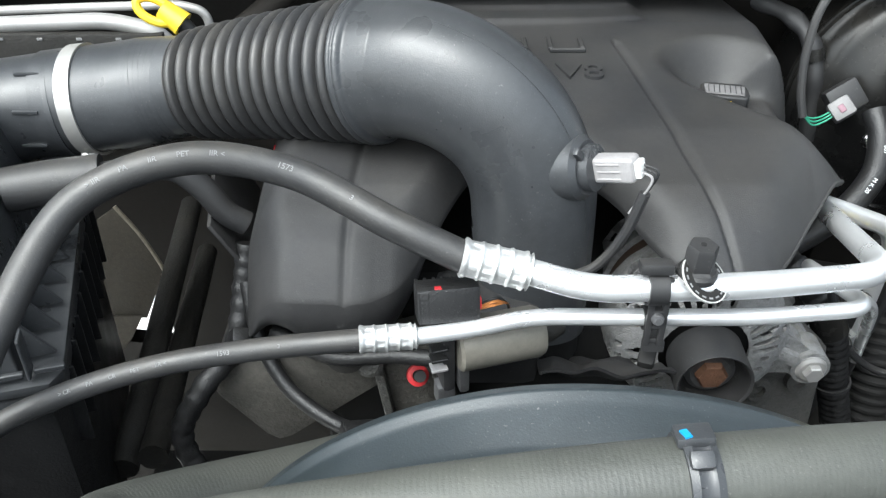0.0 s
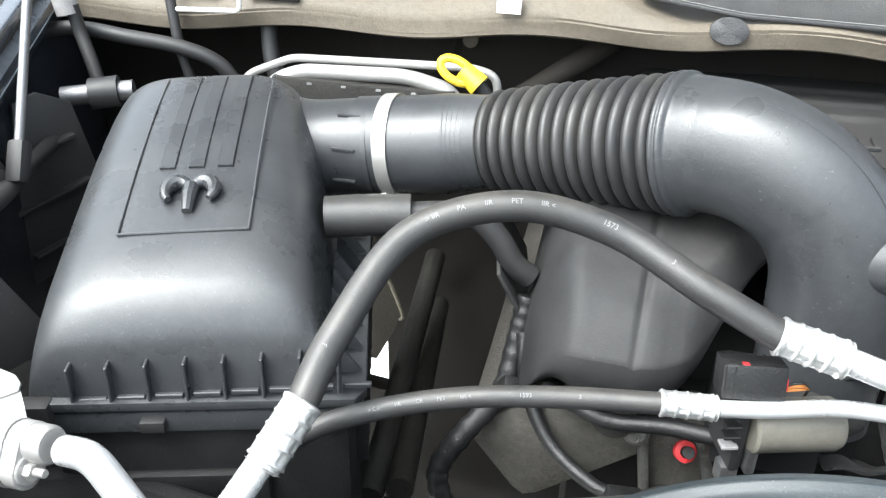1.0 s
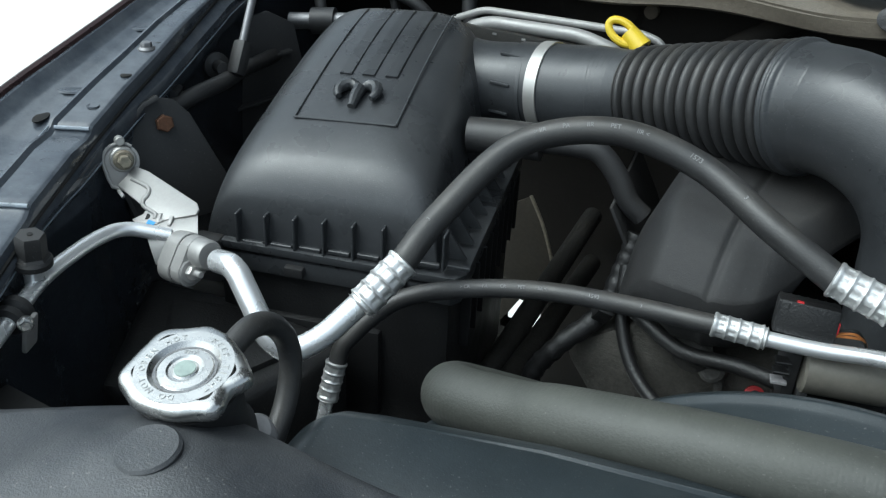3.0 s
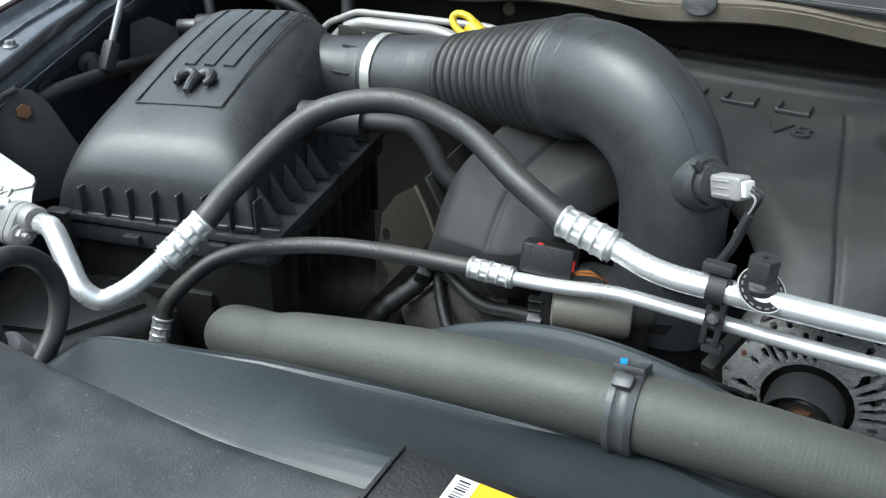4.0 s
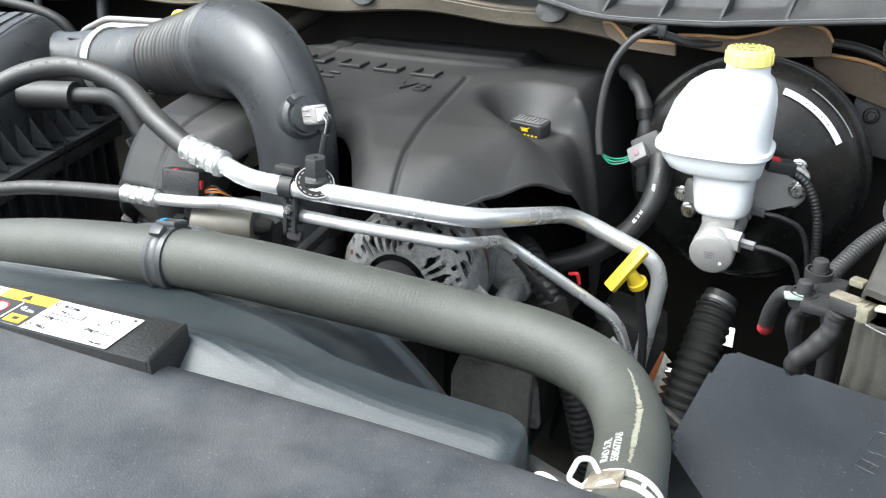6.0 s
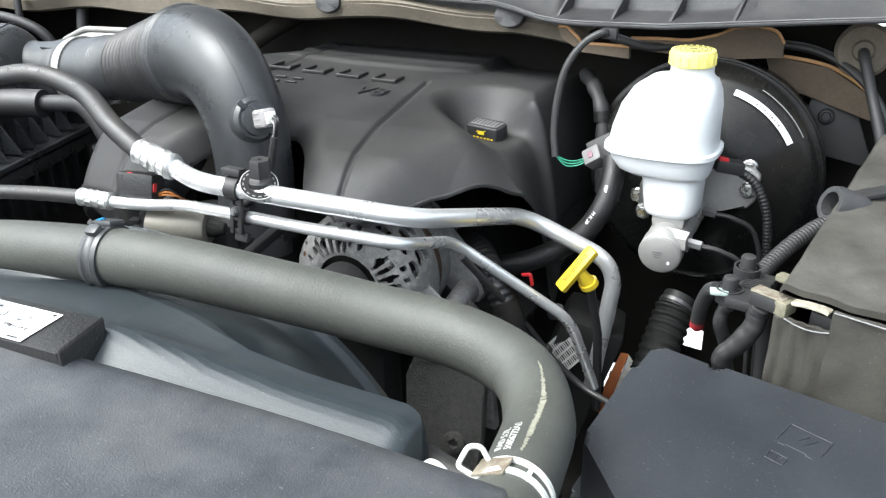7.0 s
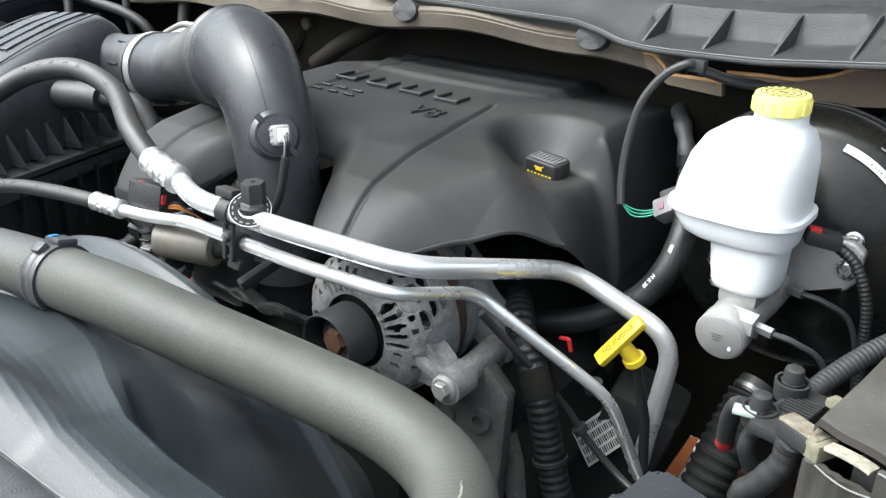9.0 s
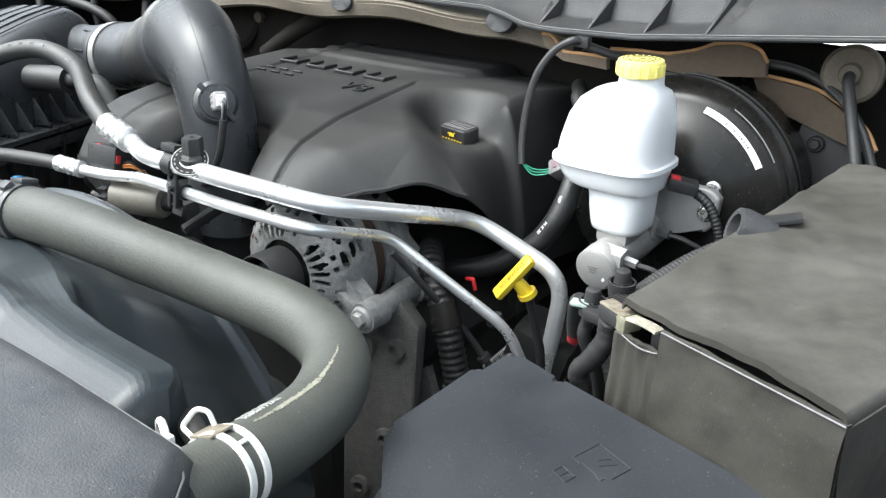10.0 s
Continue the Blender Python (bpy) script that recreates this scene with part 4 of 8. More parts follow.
def cover_z(x, y):
    yf = front_y(x)
    z = lerp([0.50, 0.53, 0.57, 0.64, 0.75, 0.85, 0.98], [1.318, 1.326, 1.341, 1.353, 1.361, 1.366, 1.350], y)
    df, dl = y - yf, x + 0.17
    deep = lerp([-0.17, -0.12, -0.05, 0.0, 0.05, 0.15, 0.2, 0.24, 0.3, 0.352], [0.05, 0.04, 0.04, 0.03, 0.02, 0.02, 0.018, 0.024, 0.038, 0.034], x)
    reach = lerp([0.2, 0.30], [0.05, 0.10], x)
    z -= deep * max(0.0, 1 - df / reach) ** 2.0
    z -= lerp([0.66, 0.70, 0.76], [0.006, 0.05, 0.145], y) * max(0.0, (x - 0.306) / 0.046) ** 2.2
    z -= 0.11 * max(0.0, 1 - dl / 0.055) ** 2.2
    # the two long seams
    # the first is a groove, steep on one side, that runs out at its far end
    sx = seam_x(y)
    w = lerp([0.52, 0.60, 0.72, 0.80], [0.0030, 0.0046, 0.0052, 0.0040], y)
    z -= 0.0042 * math.exp(-((x - sx) / (w if x > sx else 0.6 * w)) ** 2) * smooth((0.812 - y) / 0.012)
    sx = lerp([0.5, 0.6, 0.7, 0.98], [-0.073, -0.066, -0.059, -0.046], y)
    z -= 0.0030 * math.exp(-((x - sx) / 0.0034) ** 2)
    # the bowl round the filler cap, open to a lower shelf in front of it
    edge = (x - 0.200) * 0.72 + (y - 0.740) * 0.694
    right = 0.064 + max(0.0, 0.785 - y) * 9.0
    bowl = 0.062 * (1 - math.hypot((x - 0.262) / (0.066 if x < 0.262 else right), max(0.0, y - 0.752) / 0.066))
    z -= lerp([0.62, 0.70, 0.745], [0.012, 0.034, 0.046], y) * smooth((edge + 0.010) / 0.056) * smooth((bowl + 0.004) / 0.042)
    # low steps across the back
    for ys in (0.845, 0.885, 0.925):
        z += 0.0048 * smooth((x + 0.1) / 0.02) * smooth((0.21 - x) / 0.02) / (1 + math.exp(-(y - ys - 0.75 * (x - 0.055) ** 2) / 0.0018))
    return z


def build_engine_cover():
    c = thing("engine_cover", (0.09, 0.75, 1.2), "dusty satin black moulded plastic engine cover with oil filler dish", "engine cover")

    def fn(u, v):
        x = -0.17 + 0.522 * u
        yf = front_y(x)
        y = yf + (0.985 - yf) * v
        return (x, y, cover_z(x, y))
    part("shell", sheet(fn, 380, 170, 0.004), COVER, c, sharp=60)

    def side(u, v):
        y = 0.74 + 0.245 * u
        return (0.350 + 0.010 * v, y, cover_z(0.352, y) + 0.002 - 0.06 * v)
    part("side_skirt", sheet(side, 40, 10, 0.002), COVER, c)

    def lobe(u, v):
        x = -0.165 + 0.16 * u
        y0 = front_y(x)
        return (x, y0 - 0.001 - 0.004 * math.sin(2 * v) + 0.030 * v * v, cover_z(x, y0 + 0.001) - v * lerp([0, 0.15, 0.4, 0.75, 0.9, 1.0], [0.005, 0.030, 0.060, 0.055, 0.03, 0.003], u))
    part("front_skirt", sheet(lobe, 60, 14, 0.002), COVER, c)
    # arch over the accessory drive
    arch = []
    for k in range(25):
        x = 0.245 + 0.106 * k / 24
        arch.append((x, front_y(x) + 0.001, cover_z(x, front_y(x)) - 0.001))
    part("arch_lip", tube(arch, 0.0020, 8), COVER, c)
    # filler cap
    M = axes((0.2665, 0.7650, 1.2985), (0.98, -0.18, 0), (0, -0.10, 1))
    part("filler_hole", lathe([(0.0285, 0.001), (0.0285, 0.0108), (0.026, 0.0112), (0.019, 0.0108)], M @ pose(0.006, -0.003, 0), 36), DARK, c, "dark gap round the filler neck")
    cap = part("oil_cap", lathe([(0.0215, -0.01), (0.0215, 0.017), (0.0205, 0.0185), (0.0, 0.0190)], M, 40), MATT, c, "black oil filler cap with yellow symbol")
    hood = [(-0.0205, -0.0125), (0.0205, -0.0125), (0.0235, -0.004), (0.0215, 0.0110), (0.0150, 0.0150), (-0.0150, 0.0150), (-0.0215, 0.0110), (-0.0235, -0.004)]
    part("grip", prism(hood, 0.016, 0.0335, 0.0025, M, 3), MATT, cap)
    plate = part("grip_top", prism([(-0.0180, -0.0085), (0.0180, -0.0085), (0.0190, 0.0085), (-0.0190, 0.0085)], 0.0334, 0.0346, 0.0006, M), DULLPL, cap, "lighter grey ribbed top")
    for k in range(7):
        part("rib", box((0.0008, 0.014, 0.0008), M @ pose(-0.015 + 0.005 * k, 0, 0.0349), 0.0002, segments=1), MATT, plate)
    # oil-can symbol and its caption, printed on the sloping front of the grip
    F = M @ pose(0, -0.0129, 0.0262, 90, 0, 0)
    sym = part("symbol", prism([(-0.0045, -0.0022), (0.0040, -0.0022), (0.0040, 0.0012), (0.0066, 0.0030), (0.0060, 0.0038), (0.0030, 0.0020), (-0.0030, 0.0020), (-0.0045, 0.0012)], 0.0, 0.0005, 0.0, F), YELLOW, cap, "yellow oil-can mark")
    part("spout", box((0.0030, 0.0010, 0.0005), F @ pose(-0.0055, 0.0012, 0.0002, 0, 0, 40), 0), YELLOW, sym)
    for k in range(7):
        part("print_bar", box((0.0028, 0.0015, 0.0005), F @ pose(-0.0150 + 0.0050 * k, -0.0062, 0.0002, 0, 0, 0), 0), YELLOW, cap)
    # raised lettering at the back: plain bars for the name, and the cylinder mark
    def mark(x, y, w, d, h=0.0042, turn=0):
        m = pose(0, 0, 0, 0, 0, turn)
        m.translation = (x, y, cover_z(x, y) + h * 0.5)
        part("raised_bar", box((w, d, h), m, 0.0008, segments=1), COVER, c)
    for k in range(4):
        x0, y0 = -0.045 + 0.054 * k, 0.786 - 0.002 * k
        mark(x0, y0, 0.034, 0.0045)
        mark(x0 - 0.016, y0 + 0.015, 0.0045, 0.030)
        mark(x0 + 0.014, y0 + 0.013, 0.0045, 0.024)
    for k in range(3):
        mark(-0.045 + 0.026 * k, 0.752, 0.016, 0.0035, 0.003)
        mark(-0.045 + 0.026 * k, 0.736, 0.016, 0.0035, 0.003)
    words("raised_mark", "V8", 0.040, axes((0.124, 0.736, cover_z(0.124, 0.736) + 0.0008), (1, -0.05, 0), (0, -0.03, 1)), COVER, c, 0.0018)
    # far edge piece beside the lobe
    part("rear_flap", box((0.07, 0.16, 0.004), pose(-0.188, 0.665, 1.262, 0, 62, 10), 0.0015), COVER, c)


build_engine_cover()


def build_engine():
    e = thing("engine", (0.06, 0.8, 0.7), "greasy dark engine block with dusty cast parts under its cover", "engine")
    part("block", box((0.36, 0.46, 0.50), pose(0.06, 0.84, 0.98), 0.03), DARK, e)
    part("cylinder_head", box((0.16, 0.44, 0.10), pose(-0.12, 0.77, 1.155, 0, -38, 0), 0.02), HEADCAST, e, "dusty grey cylinder head casting")
    part("cylinder_head", box((0.14, 0.44, 0.10), pose(0.27, 0.84, 1.13, 0, 38, 0), 0.02), DARK, e)
    part("timing_cover", box((0.26, 0.06, 0.40), pose(0.10, 0.60, 1.00), 0.03), DARK, e)
    boss = part("front_boss", box((0.060, 0.05, 0.09), pose(-0.022, 0.570, 1.150, 0, -12, 8), 0.010), HEADCAST, e, "dusty cast bracket with a red ring")
    part("boss_rib", box((0.008, 0.020, 0.085), pose(-0.050, 0.540, 1.152, 0, -8, 8), 0.003), CASTDARK, boss)
    part("boss_rib", box((0.010, 0.024, 0.070), pose(0.004, 0.538, 1.150, 0, -16, 8), 0.003), CASTDARK, boss)
    part("boss_pad", lathe([(0.012, -0.010), (0.012, 0.006), (0.009, 0.009), (0.004, 0.009)], axes((-0.060, 0.535, 1.190), (1, 0, 0), (-0.1, -0.8, 0.5)), 18), CASTDARK, boss)
    part("red_ring", lathe([(0.009, -0.003), (0.009, 0.003), (0.005, 0.004), (0.005, -0.003)], axes((-0.0205, 0.5240, 1.1855), (1, 0, 0), (0.2, -0.8, 0.55)), 20), RED, e, "red plastic ring on a sensor")
    part("sensor", tube([(-0.0205, 0.532, 1.1805), (-0.018, 0.517, 1.1905)], 0.005, 12), MATT, e)
    part("thermostat_housing", lathe([(0.030, -0.03), (0.030, 0.0), (0.024, 0.01), (0.024, 0.03)], axes((-0.05, 0.462, 1.15), (0, 0, 1), (-0.75, -0.6, 0.1)), 24), GREASY, e)
    part("head_boss", lathe([(0.020, 0), (0.020, 0.03), (0.012, 0.034)], axes((-0.075, 0.56, 1.195), (1, 0, 0), (-0.2, -0.9, 0.3)), 20), GREASY, e)
    M = axes((0.315, 0.575, 1.07), (0.97, 0.22, 0), (0.15, -0.98, 0.1))
    pl = part("bracket", prism([(-0.055, -0.16), (0.020, -0.17), (0.030, -0.05), (0.034, 0.09), (0.010, 0.115), (-0.030, 0.10), (-0.060, 0.02)], -0.02, 0.0, 0.006, M), CASTDARK, e, "dirty grey cast accessory bracket")
    for x, y in ((-0.030, 0.055), (0.0, -0.05), (-0.03, -0.12), (0.008, 0.06)):
        part("boss", lathe([(0.013, -0.006), (0.012, 0.006), (0.006, 0.007), (0.006, 0.002)], M @ pose(x, y, 0), 18), CASTDARK, pl)
    part("pump_pulley", lathe([(0.055, -0.02), (0.055, 0.0), (0.050, 0.004), (0.046, -0.008), (0.02, -0.006)], axes((0.19, 0.50, 1.02), (1, 0, 0), (0, -1, 0)), 40), MATT, e, "black accessory pulley")


build_engine()


# ---- refrigerant lines ----
def crimp(name, a, b, r, parent, m=None):
    """A crimped sleeve from a to b: four pressed rings, broken by dents round it."""
    M, L = along(a, b)
    bm = bmesh.new()
    rows = [(0.0, 0.93), (0.02, 1.04), (0.90, 1.04), (0.92, 0.88), (0.96, 0.88), (0.965, 1.0), (1.0, 1.0), (1.0, 0.7)]
    zs = sorted({z for z, _ in rows} | {0.05 + 0.84 * k / 40 for k in range(41)})
    rings = []
    for z in zs:
        ring = []
        base = lerp([q[0] for q in rows], [q[1] for q in rows], z)
        for k in range(40):
            t = 2 * math.pi * k / 40
            w = 0.0
            if 0.06 < z < 0.88:
                row = (z - 0.06) / 0.205
                press = min(1.0, 1.8 * max(0.0, math.sin(math.pi * (row % 1.0))))
                w = press * (0.075 + 0.065 * min(1.0, max(0.0, 1.6 * math.sin(8 * t + math.pi * (int(row) % 2)))))
            q = r * (base - w)
            ring.append(bm.verts.new(M @ Vector((q * math.cos(t), q * math.sin(t), z * L))))
        rings.append(ring)
    for p, q in zip(rings, rings[1:]):
        for k in range(40):
            bm.faces.new((p[k], p[(k + 1) % 40], q[(k + 1) % 40], q[k]))
    bm.faces.new(list(reversed(rings[0])))
    bm.faces.new(rings[-1])
    return part(name, bm, m or CRIMP, parent, "crimped aluminium sleeve", sharp=32)


def service_cap(parent, at, tilt=(0.05, -0.12, 1)):
    """A black hexagonal valve cap on a short neck."""
    M = axes(at, (1, 0, 0), tilt)
    part("valve_neck", lathe([(0.0075, -0.012), (0.0075, 0.006), (0.009, 0.008)], M, 16), ALU, parent)
    cap = part("valve_cap", lathe([(0.0125, 0.006), (0.0125, 0.010), (0.0105, 0.012), (0.0105, 0.027), (0.0095, 0.029)], M, 6), MATT, parent, "black hexagonal valve cap")
    part("cap_skirt", lathe([(0.0135, 0.004), (0.0135, 0.008), (0.012, 0.010)], M, 24), MATT, cap)
    part("cap_tip", lathe([(0.002, 0.028), (0.002, 0.0296)], M, 10), DARK, cap)


BIG_HOSE = [(-0.2850, 0.3650, 1.3042), (-0.2734, 0.4068, 1.3361), (-0.2405, 0.4701, 1.3825), (-0.1728, 0.4972, 1.4019), (-0.1017, 0.5020, 1.3896), (-0.0325, 0.4749, 1.3659), (0.0175, 0.4622, 1.3464)]
SMALL_HOSE = [(-0.0536, 0.4402, 1.2950), (-0.1193, 0.4366, 1.2899), (-0.1880, 0.4269, 1.2836), (-0.2527, 0.4121, 1.2699), (-0.3034, 0.3916, 1.2505), (-0.3330, 0.3600, 1.2163), (-0.3365, 0.3487, 1.1943)]


def hose_words(path, rows, r, toward, parent, m=None):
    """White print along a hose: (share of its length, text, size)."""
    s = [0.0]
    for a, b in zip(path, path[1:]):
        s.append(s[-1] + (b - a).length)
    for share, text, size in rows:
        p = Vector([lerp(s, [q[i] for q in path], share * s[-1]) for i in range(3)])
        q = Vector([lerp(s, [q[i] for q in path], min(1, share + 0.01) * s[-1]) for i in range(3)])
        d = (q - p).normalized()
        n = (Vector(toward) - d * Vector(toward).dot(d)).normalized()
        words("print", text, size, axes(p + n * (r + 0.0001), d, n), m or PRINT, parent, 0.0002)


def build_ac_lines():
    a = thing("suction_line", (0.2, 0.46, 1.30), "bright aluminium refrigerant line with black hose and crimped sleeves", "refrigerant line", "refrigerant lines")
    big = spline(BIG_HOSE, 12)
    h = part("hose", tube(big, 0.0112, 24), RUBBER, a, "thick black rubber hose")
    hose_words(big, ((0.38, "> IIR", 0.0052), (0.43, "PA", 0.0052), (0.475, "IIR", 0.0052), (0.52, "PET", 0.0052), (0.57, "IIR <", 0.0052), (0.68, "1573", 0.0056), (0.80, "3", 0.005), (0.10, "3", 0.005)), 0.0112, (0.1, -0.72, 0.69), h)
    crimp("sleeve", (0.0135, 0.4632, 1.3475), (0.0605, 0.4605, 1.3368), 0.0132, a)
    crimp("sleeve", (-0.2835, 0.3690, 1.3070), (-0.3000, 0.3315, 1.2785), 0.0135, a)
    run = bent([(0.0562, 0.4615, 1.3376), (0.0989, 0.4480, 1.3323), (0.2024, 0.4543, 1.3302), (0.3156, 0.4866, 1.3172), (0.3448, 0.6889, 1.2541), (0.4485, 0.7116, 1.2051), (0.4303, 0.7049, 1.0502)], 0.034, 10)
    part("tube", tube(run, 0.0092, 24), ALU, a, "polished aluminium tube")
    low = bent([(-0.412, 0.2975, 1.2990), (-0.3880, 0.2905, 1.3060), (-0.3440, 0.2755, 1.2630), (-0.3300, 0.2835, 1.2510), (-0.3148, 0.3045, 1.2603), (-0.2988, 0.3400, 1.2840)], 0.018, 10)
    part("tube", tube(low, 0.0096, 24), ALU, a, "bent aluminium tube")
    # valve with a printed ring under its cap
    service_cap(a, Vector((0.1685, 0.4565, 1.3338)), (0.04, -0.03, 1))
    T = axes((0.1720, 0.4490, 1.3408), (0, 1, 0), (0.42, -0.42, 0.80))
    tag = part("tag", lathe([(0.0098, -0.0004), (0.0176, -0.0004), (0.0176, 0.0006), (0.0098, 0.0006)], T, 36, loop=True), DARK, a, "thin black printed ring under the cap")
    part("tag_rim", lathe([(0.0178, -0.0005), (0.0178, 0.0009), (0.0170, 0.0009), (0.0170, -0.0005)], T, 36, loop=True), CREAMPRINT, tag, "pale rim")
    for k in range(16):
        t = 2 * math.pi * k / 16
        part("print_bar", box((0.0012, 0.0030, 0.0003), T @ pose(0.0145 * math.cos(t), 0.0145 * math.sin(t), 0.0008, 0, 0, math.degrees(t)), 0), PRINT, tag)
    # the two-lobed joint block at the fender
    out = Vector((0.958, -0.20, 0.20)).normalized()
    J = axes((-0.424, 0.2990, 1.2995), Vector((-0.0125, -0.0075, -0.0125)), out)
    def lobed(r1, r2):
        o = [(r1 * math.cos(a), r1 * math.sin(a)) for a in np.linspace(math.pi * 0.45, math.pi * 1.55, 14)]
        return o + [(0.0185 + r2 * math.cos(a), r2 * math.sin(a)) for a in np.linspace(-math.pi * 0.45, math.pi * 0.45, 12)]
    blk = part("block", prism(lobed(0.0140, 0.0118), -0.042, -0.024, 0.002, J), SMOOTHCAST, a, "grey cast two-lobed joint block")
    part("block_half", prism(lobed(0.0134, 0.0112), -0.0232, -0.010, 0.0022, J), SMOOTHCAST, blk)
    part("split_line", prism(lobed(0.0128, 0.0106), -0.0245, -0.0228, 0, J), GREASY, blk, "dark joint line")
    part("collar", lathe([(0.0126, -0.013), (0.0126, 0.001), (0.0108, 0.004), (0.0100, 0.004)], J, 28), SMOOTHCAST, blk)
    NB = J @ pose(0.0170, -0.001, -0.0100)
    part("washer", lathe([(0.0098, -0.001), (0.0098, 0.0012), (0.0090, 0.0018), (0.004, 0.0018)], NB, 24), SMOOTHCAST, blk)
    part("nut", lathe([(0.0062, 0.001), (0.0064, 0.0055), (0.0055, 0.0072), (0.003, 0.0072)], NB, 6), BAND, blk, "plated hexagon nut")
    part("stud", lathe([(0.0030, 0.006), (0.0030, 0.0145), (0.0024, 0.0155)], NB, 12), SMOOTHCAST, blk)
    # pressed plate with its foot on the fender, a square flag and a skirt over the block
    up = Vector((0.10, -0.46, 0.88)).normalized()
    B = axes((-0.504, 0.320, 1.3160), (0.98, -0.09, -0.16), up)
    Bi = B.inverted()
    def on_plate(*ps):
        return [tuple((Bi @ Vector(p))[:2]) for p in ps]
    shape = on_plate((-0.544, 0.3425, 1.325), (-0.528, 0.3430, 1.3245), (-0.468, 0.3360, 1.316), (-0.4620, 0.3315, 1.3145), (-0.4610, 0.327, 1.3115), (-0.483, 0.3108, 1.307), (-0.5035, 0.3120, 1.3115), (-0.516, 0.3155, 1.312), (-0.529, 0.3185, 1.3125), (-0.545, 0.3215, 1.3145))
    br = part("bracket", prism(shape, -0.003, 0.0, 0.0010, B), SMOOTHCAST, a, "pressed aluminium bracket with wavy bead")
    wave = [(-0.034, 0.006), (-0.022, 0.0075), (-0.013, 0.007), (-0.0085, 0.002), (-0.0075, -0.004), (-0.003, -0.008), (0.006, -0.0085), (0.013, -0.0085), (0.016, -0.012)]
    part("bead", tube([B @ Vector((x, y, 0.0002)) for x, y in [tuple(p)[:2] for p in spline([(x, y, 0) for x, y in wave], 6)]], 0.0019, 10), SMOOTHCAST, br)
    for x, y, turn in ((0.0065, -0.0145, 62), (0.0185, -0.0095, 62), (0.029, -0.006, 62), (-0.030, -0.010, 15)):
        part("dimple", box((0.010, 0.0034, 0.003), B @ pose(x, y, 0.0, 0, 0, -turn), 0.0012), SMOOTHCAST, br)
    n = Vector((0.70, -0.58, 0.42)).normalized()
    Fm = axes((-0.5535, 0.3340, 1.3350), (0.64, 0.77, 0), n)
    Fi = Fm.inverted()
    foot = [(0.0155 * math.cos(t), 0.0155 * math.sin(t)) for t in np.linspace(-0.35, 3.3, 16)]
    foot += [tuple((Fi @ Vector(p))[:2]) for p in ((-0.5575, 0.3205, 1.3215), (-0.5510, 0.3188, 1.3155), (-0.5420, 0.3220, 1.3140), (-0.5390, 0.3340, 1.3190))]
    part("foot", prism(foot, -0.003, 0.0, 0.0010, Fm), SMOOTHCAST, br)
    part("foot_rim", tube([Fm @ Vector((x * 0.97, y * 0.97, 0.0004)) for x, y in foot[5:20]], 0.0017, 8), SMOOTHCAST, br)
    V = axes((-0.5525, 0.3350, 1.3365), (0.5, 0.8, 0), (0.83, -0.52, 0.2))
    part("washer", lathe([(0.0112, -0.002), (0.0112, 0.0022), (0.0100, 0.0034), (0.005, 0.0034)], V, 26), BAND, br, "bright round washer")
    part("flange", lathe([(0.0088, 0.003), (0.0088, 0.0060), (0.0072, 0.0078), (0.003, 0.0078)], V, 24), STRAP, br, "tarnished bolt flange")
    part("bolt_head", lathe([(0.0058, 0.007), (0.0060, 0.0140), (0.0050, 0.0155), (0.001, 0.0155)], V, 6), STRAP, br, "tarnished hexagon bolt")
    part("stud", lathe([(0.0042, -0.002), (0.0042, 0.006), (0.0034, 0.0075)], V @ pose(0.0, 0.016, -0.004), 12), BAND, br)
    flag = on_plate((-0.5075, 0.2970, 1.3100), (-0.4985, 0.3110, 1.3145), (-0.482, 0.3090, 1.3095), (-0.491, 0.2940, 1.3040))
    part("flag", prism(flag, -0.0022, 0.0008, 0.0008, B), SMOOTHCAST, br)
    hx, hy = on_plate((-0.4972, 0.3050, 1.3112))[0]
    part("hole", lathe([(0.0029, 0.0006), (0.0029, 0.0011)], B @ pose(hx, hy, 0), 16), DARK, br)
    hx, hy = on_plate((-0.4902, 0.3035, 1.3060))[0]
    part("paint_mark", box((0.0075, 0.0042, 0.0006), B @ pose(hx, hy, 0.0010, 0, 0, 12), 0.0002, segments=1), BLUE, br)
    def skirt(u, v):
        t0 = Vector((-0.494, 0.2985, 1.3045)).lerp(Vector((-0.463, 0.330, 1.3125)), u)
        t1 = Vector((-0.473, 0.288, 1.281)).lerp(Vector((-0.447, 0.312, 1.300)), u)
        return t0.lerp(t1, v) + Vector((0.4, -0.4, 0.5)) * 0.006 * math.sin(math.pi * v)
    part("skirt", sheet(skirt, 12, 8, 0.002), SMOOTHCAST, br)

    b = thing("liquid_line", (0.2, 0.46, 1.27), "thin bright aluminium refrigerant line with black hose", "refrigerant line", "refrigerant lines")
    small = spline(SMALL_HOSE, 12)
    h = part("hose", tube(small, 0.0078, 20), RUBBER, b, "thin black rubber hose")
    back = list(reversed(small))
    hose_words(back, ((0.42, "> CR", 0.004), (0.47, "PA", 0.004), (0.515, "CR", 0.004), (0.56, "PET", 0.004), (0.61, "IIR <", 0.004), (0.73, "1593", 0.0045), (0.84, "3", 0.004)), 0.0078, (0.1, -0.72, 0.69), h)
    crimp("sleeve", (-0.0555, 0.4400, 1.2955), (-0.0160, 0.4455, 1.2940), 0.0093, b)
    crimp("sleeve", (-0.3365, 0.350, 1.199), (-0.338, 0.337, 1.165), 0.0093, b)
    part("tube", tube([(-0.338, 0.338, 1.168), (-0.338, 0.32, 1.12), (-0.338, 0.30, 1.02)], 0.006, 14), ALU, b, "aluminium tube that runs down")
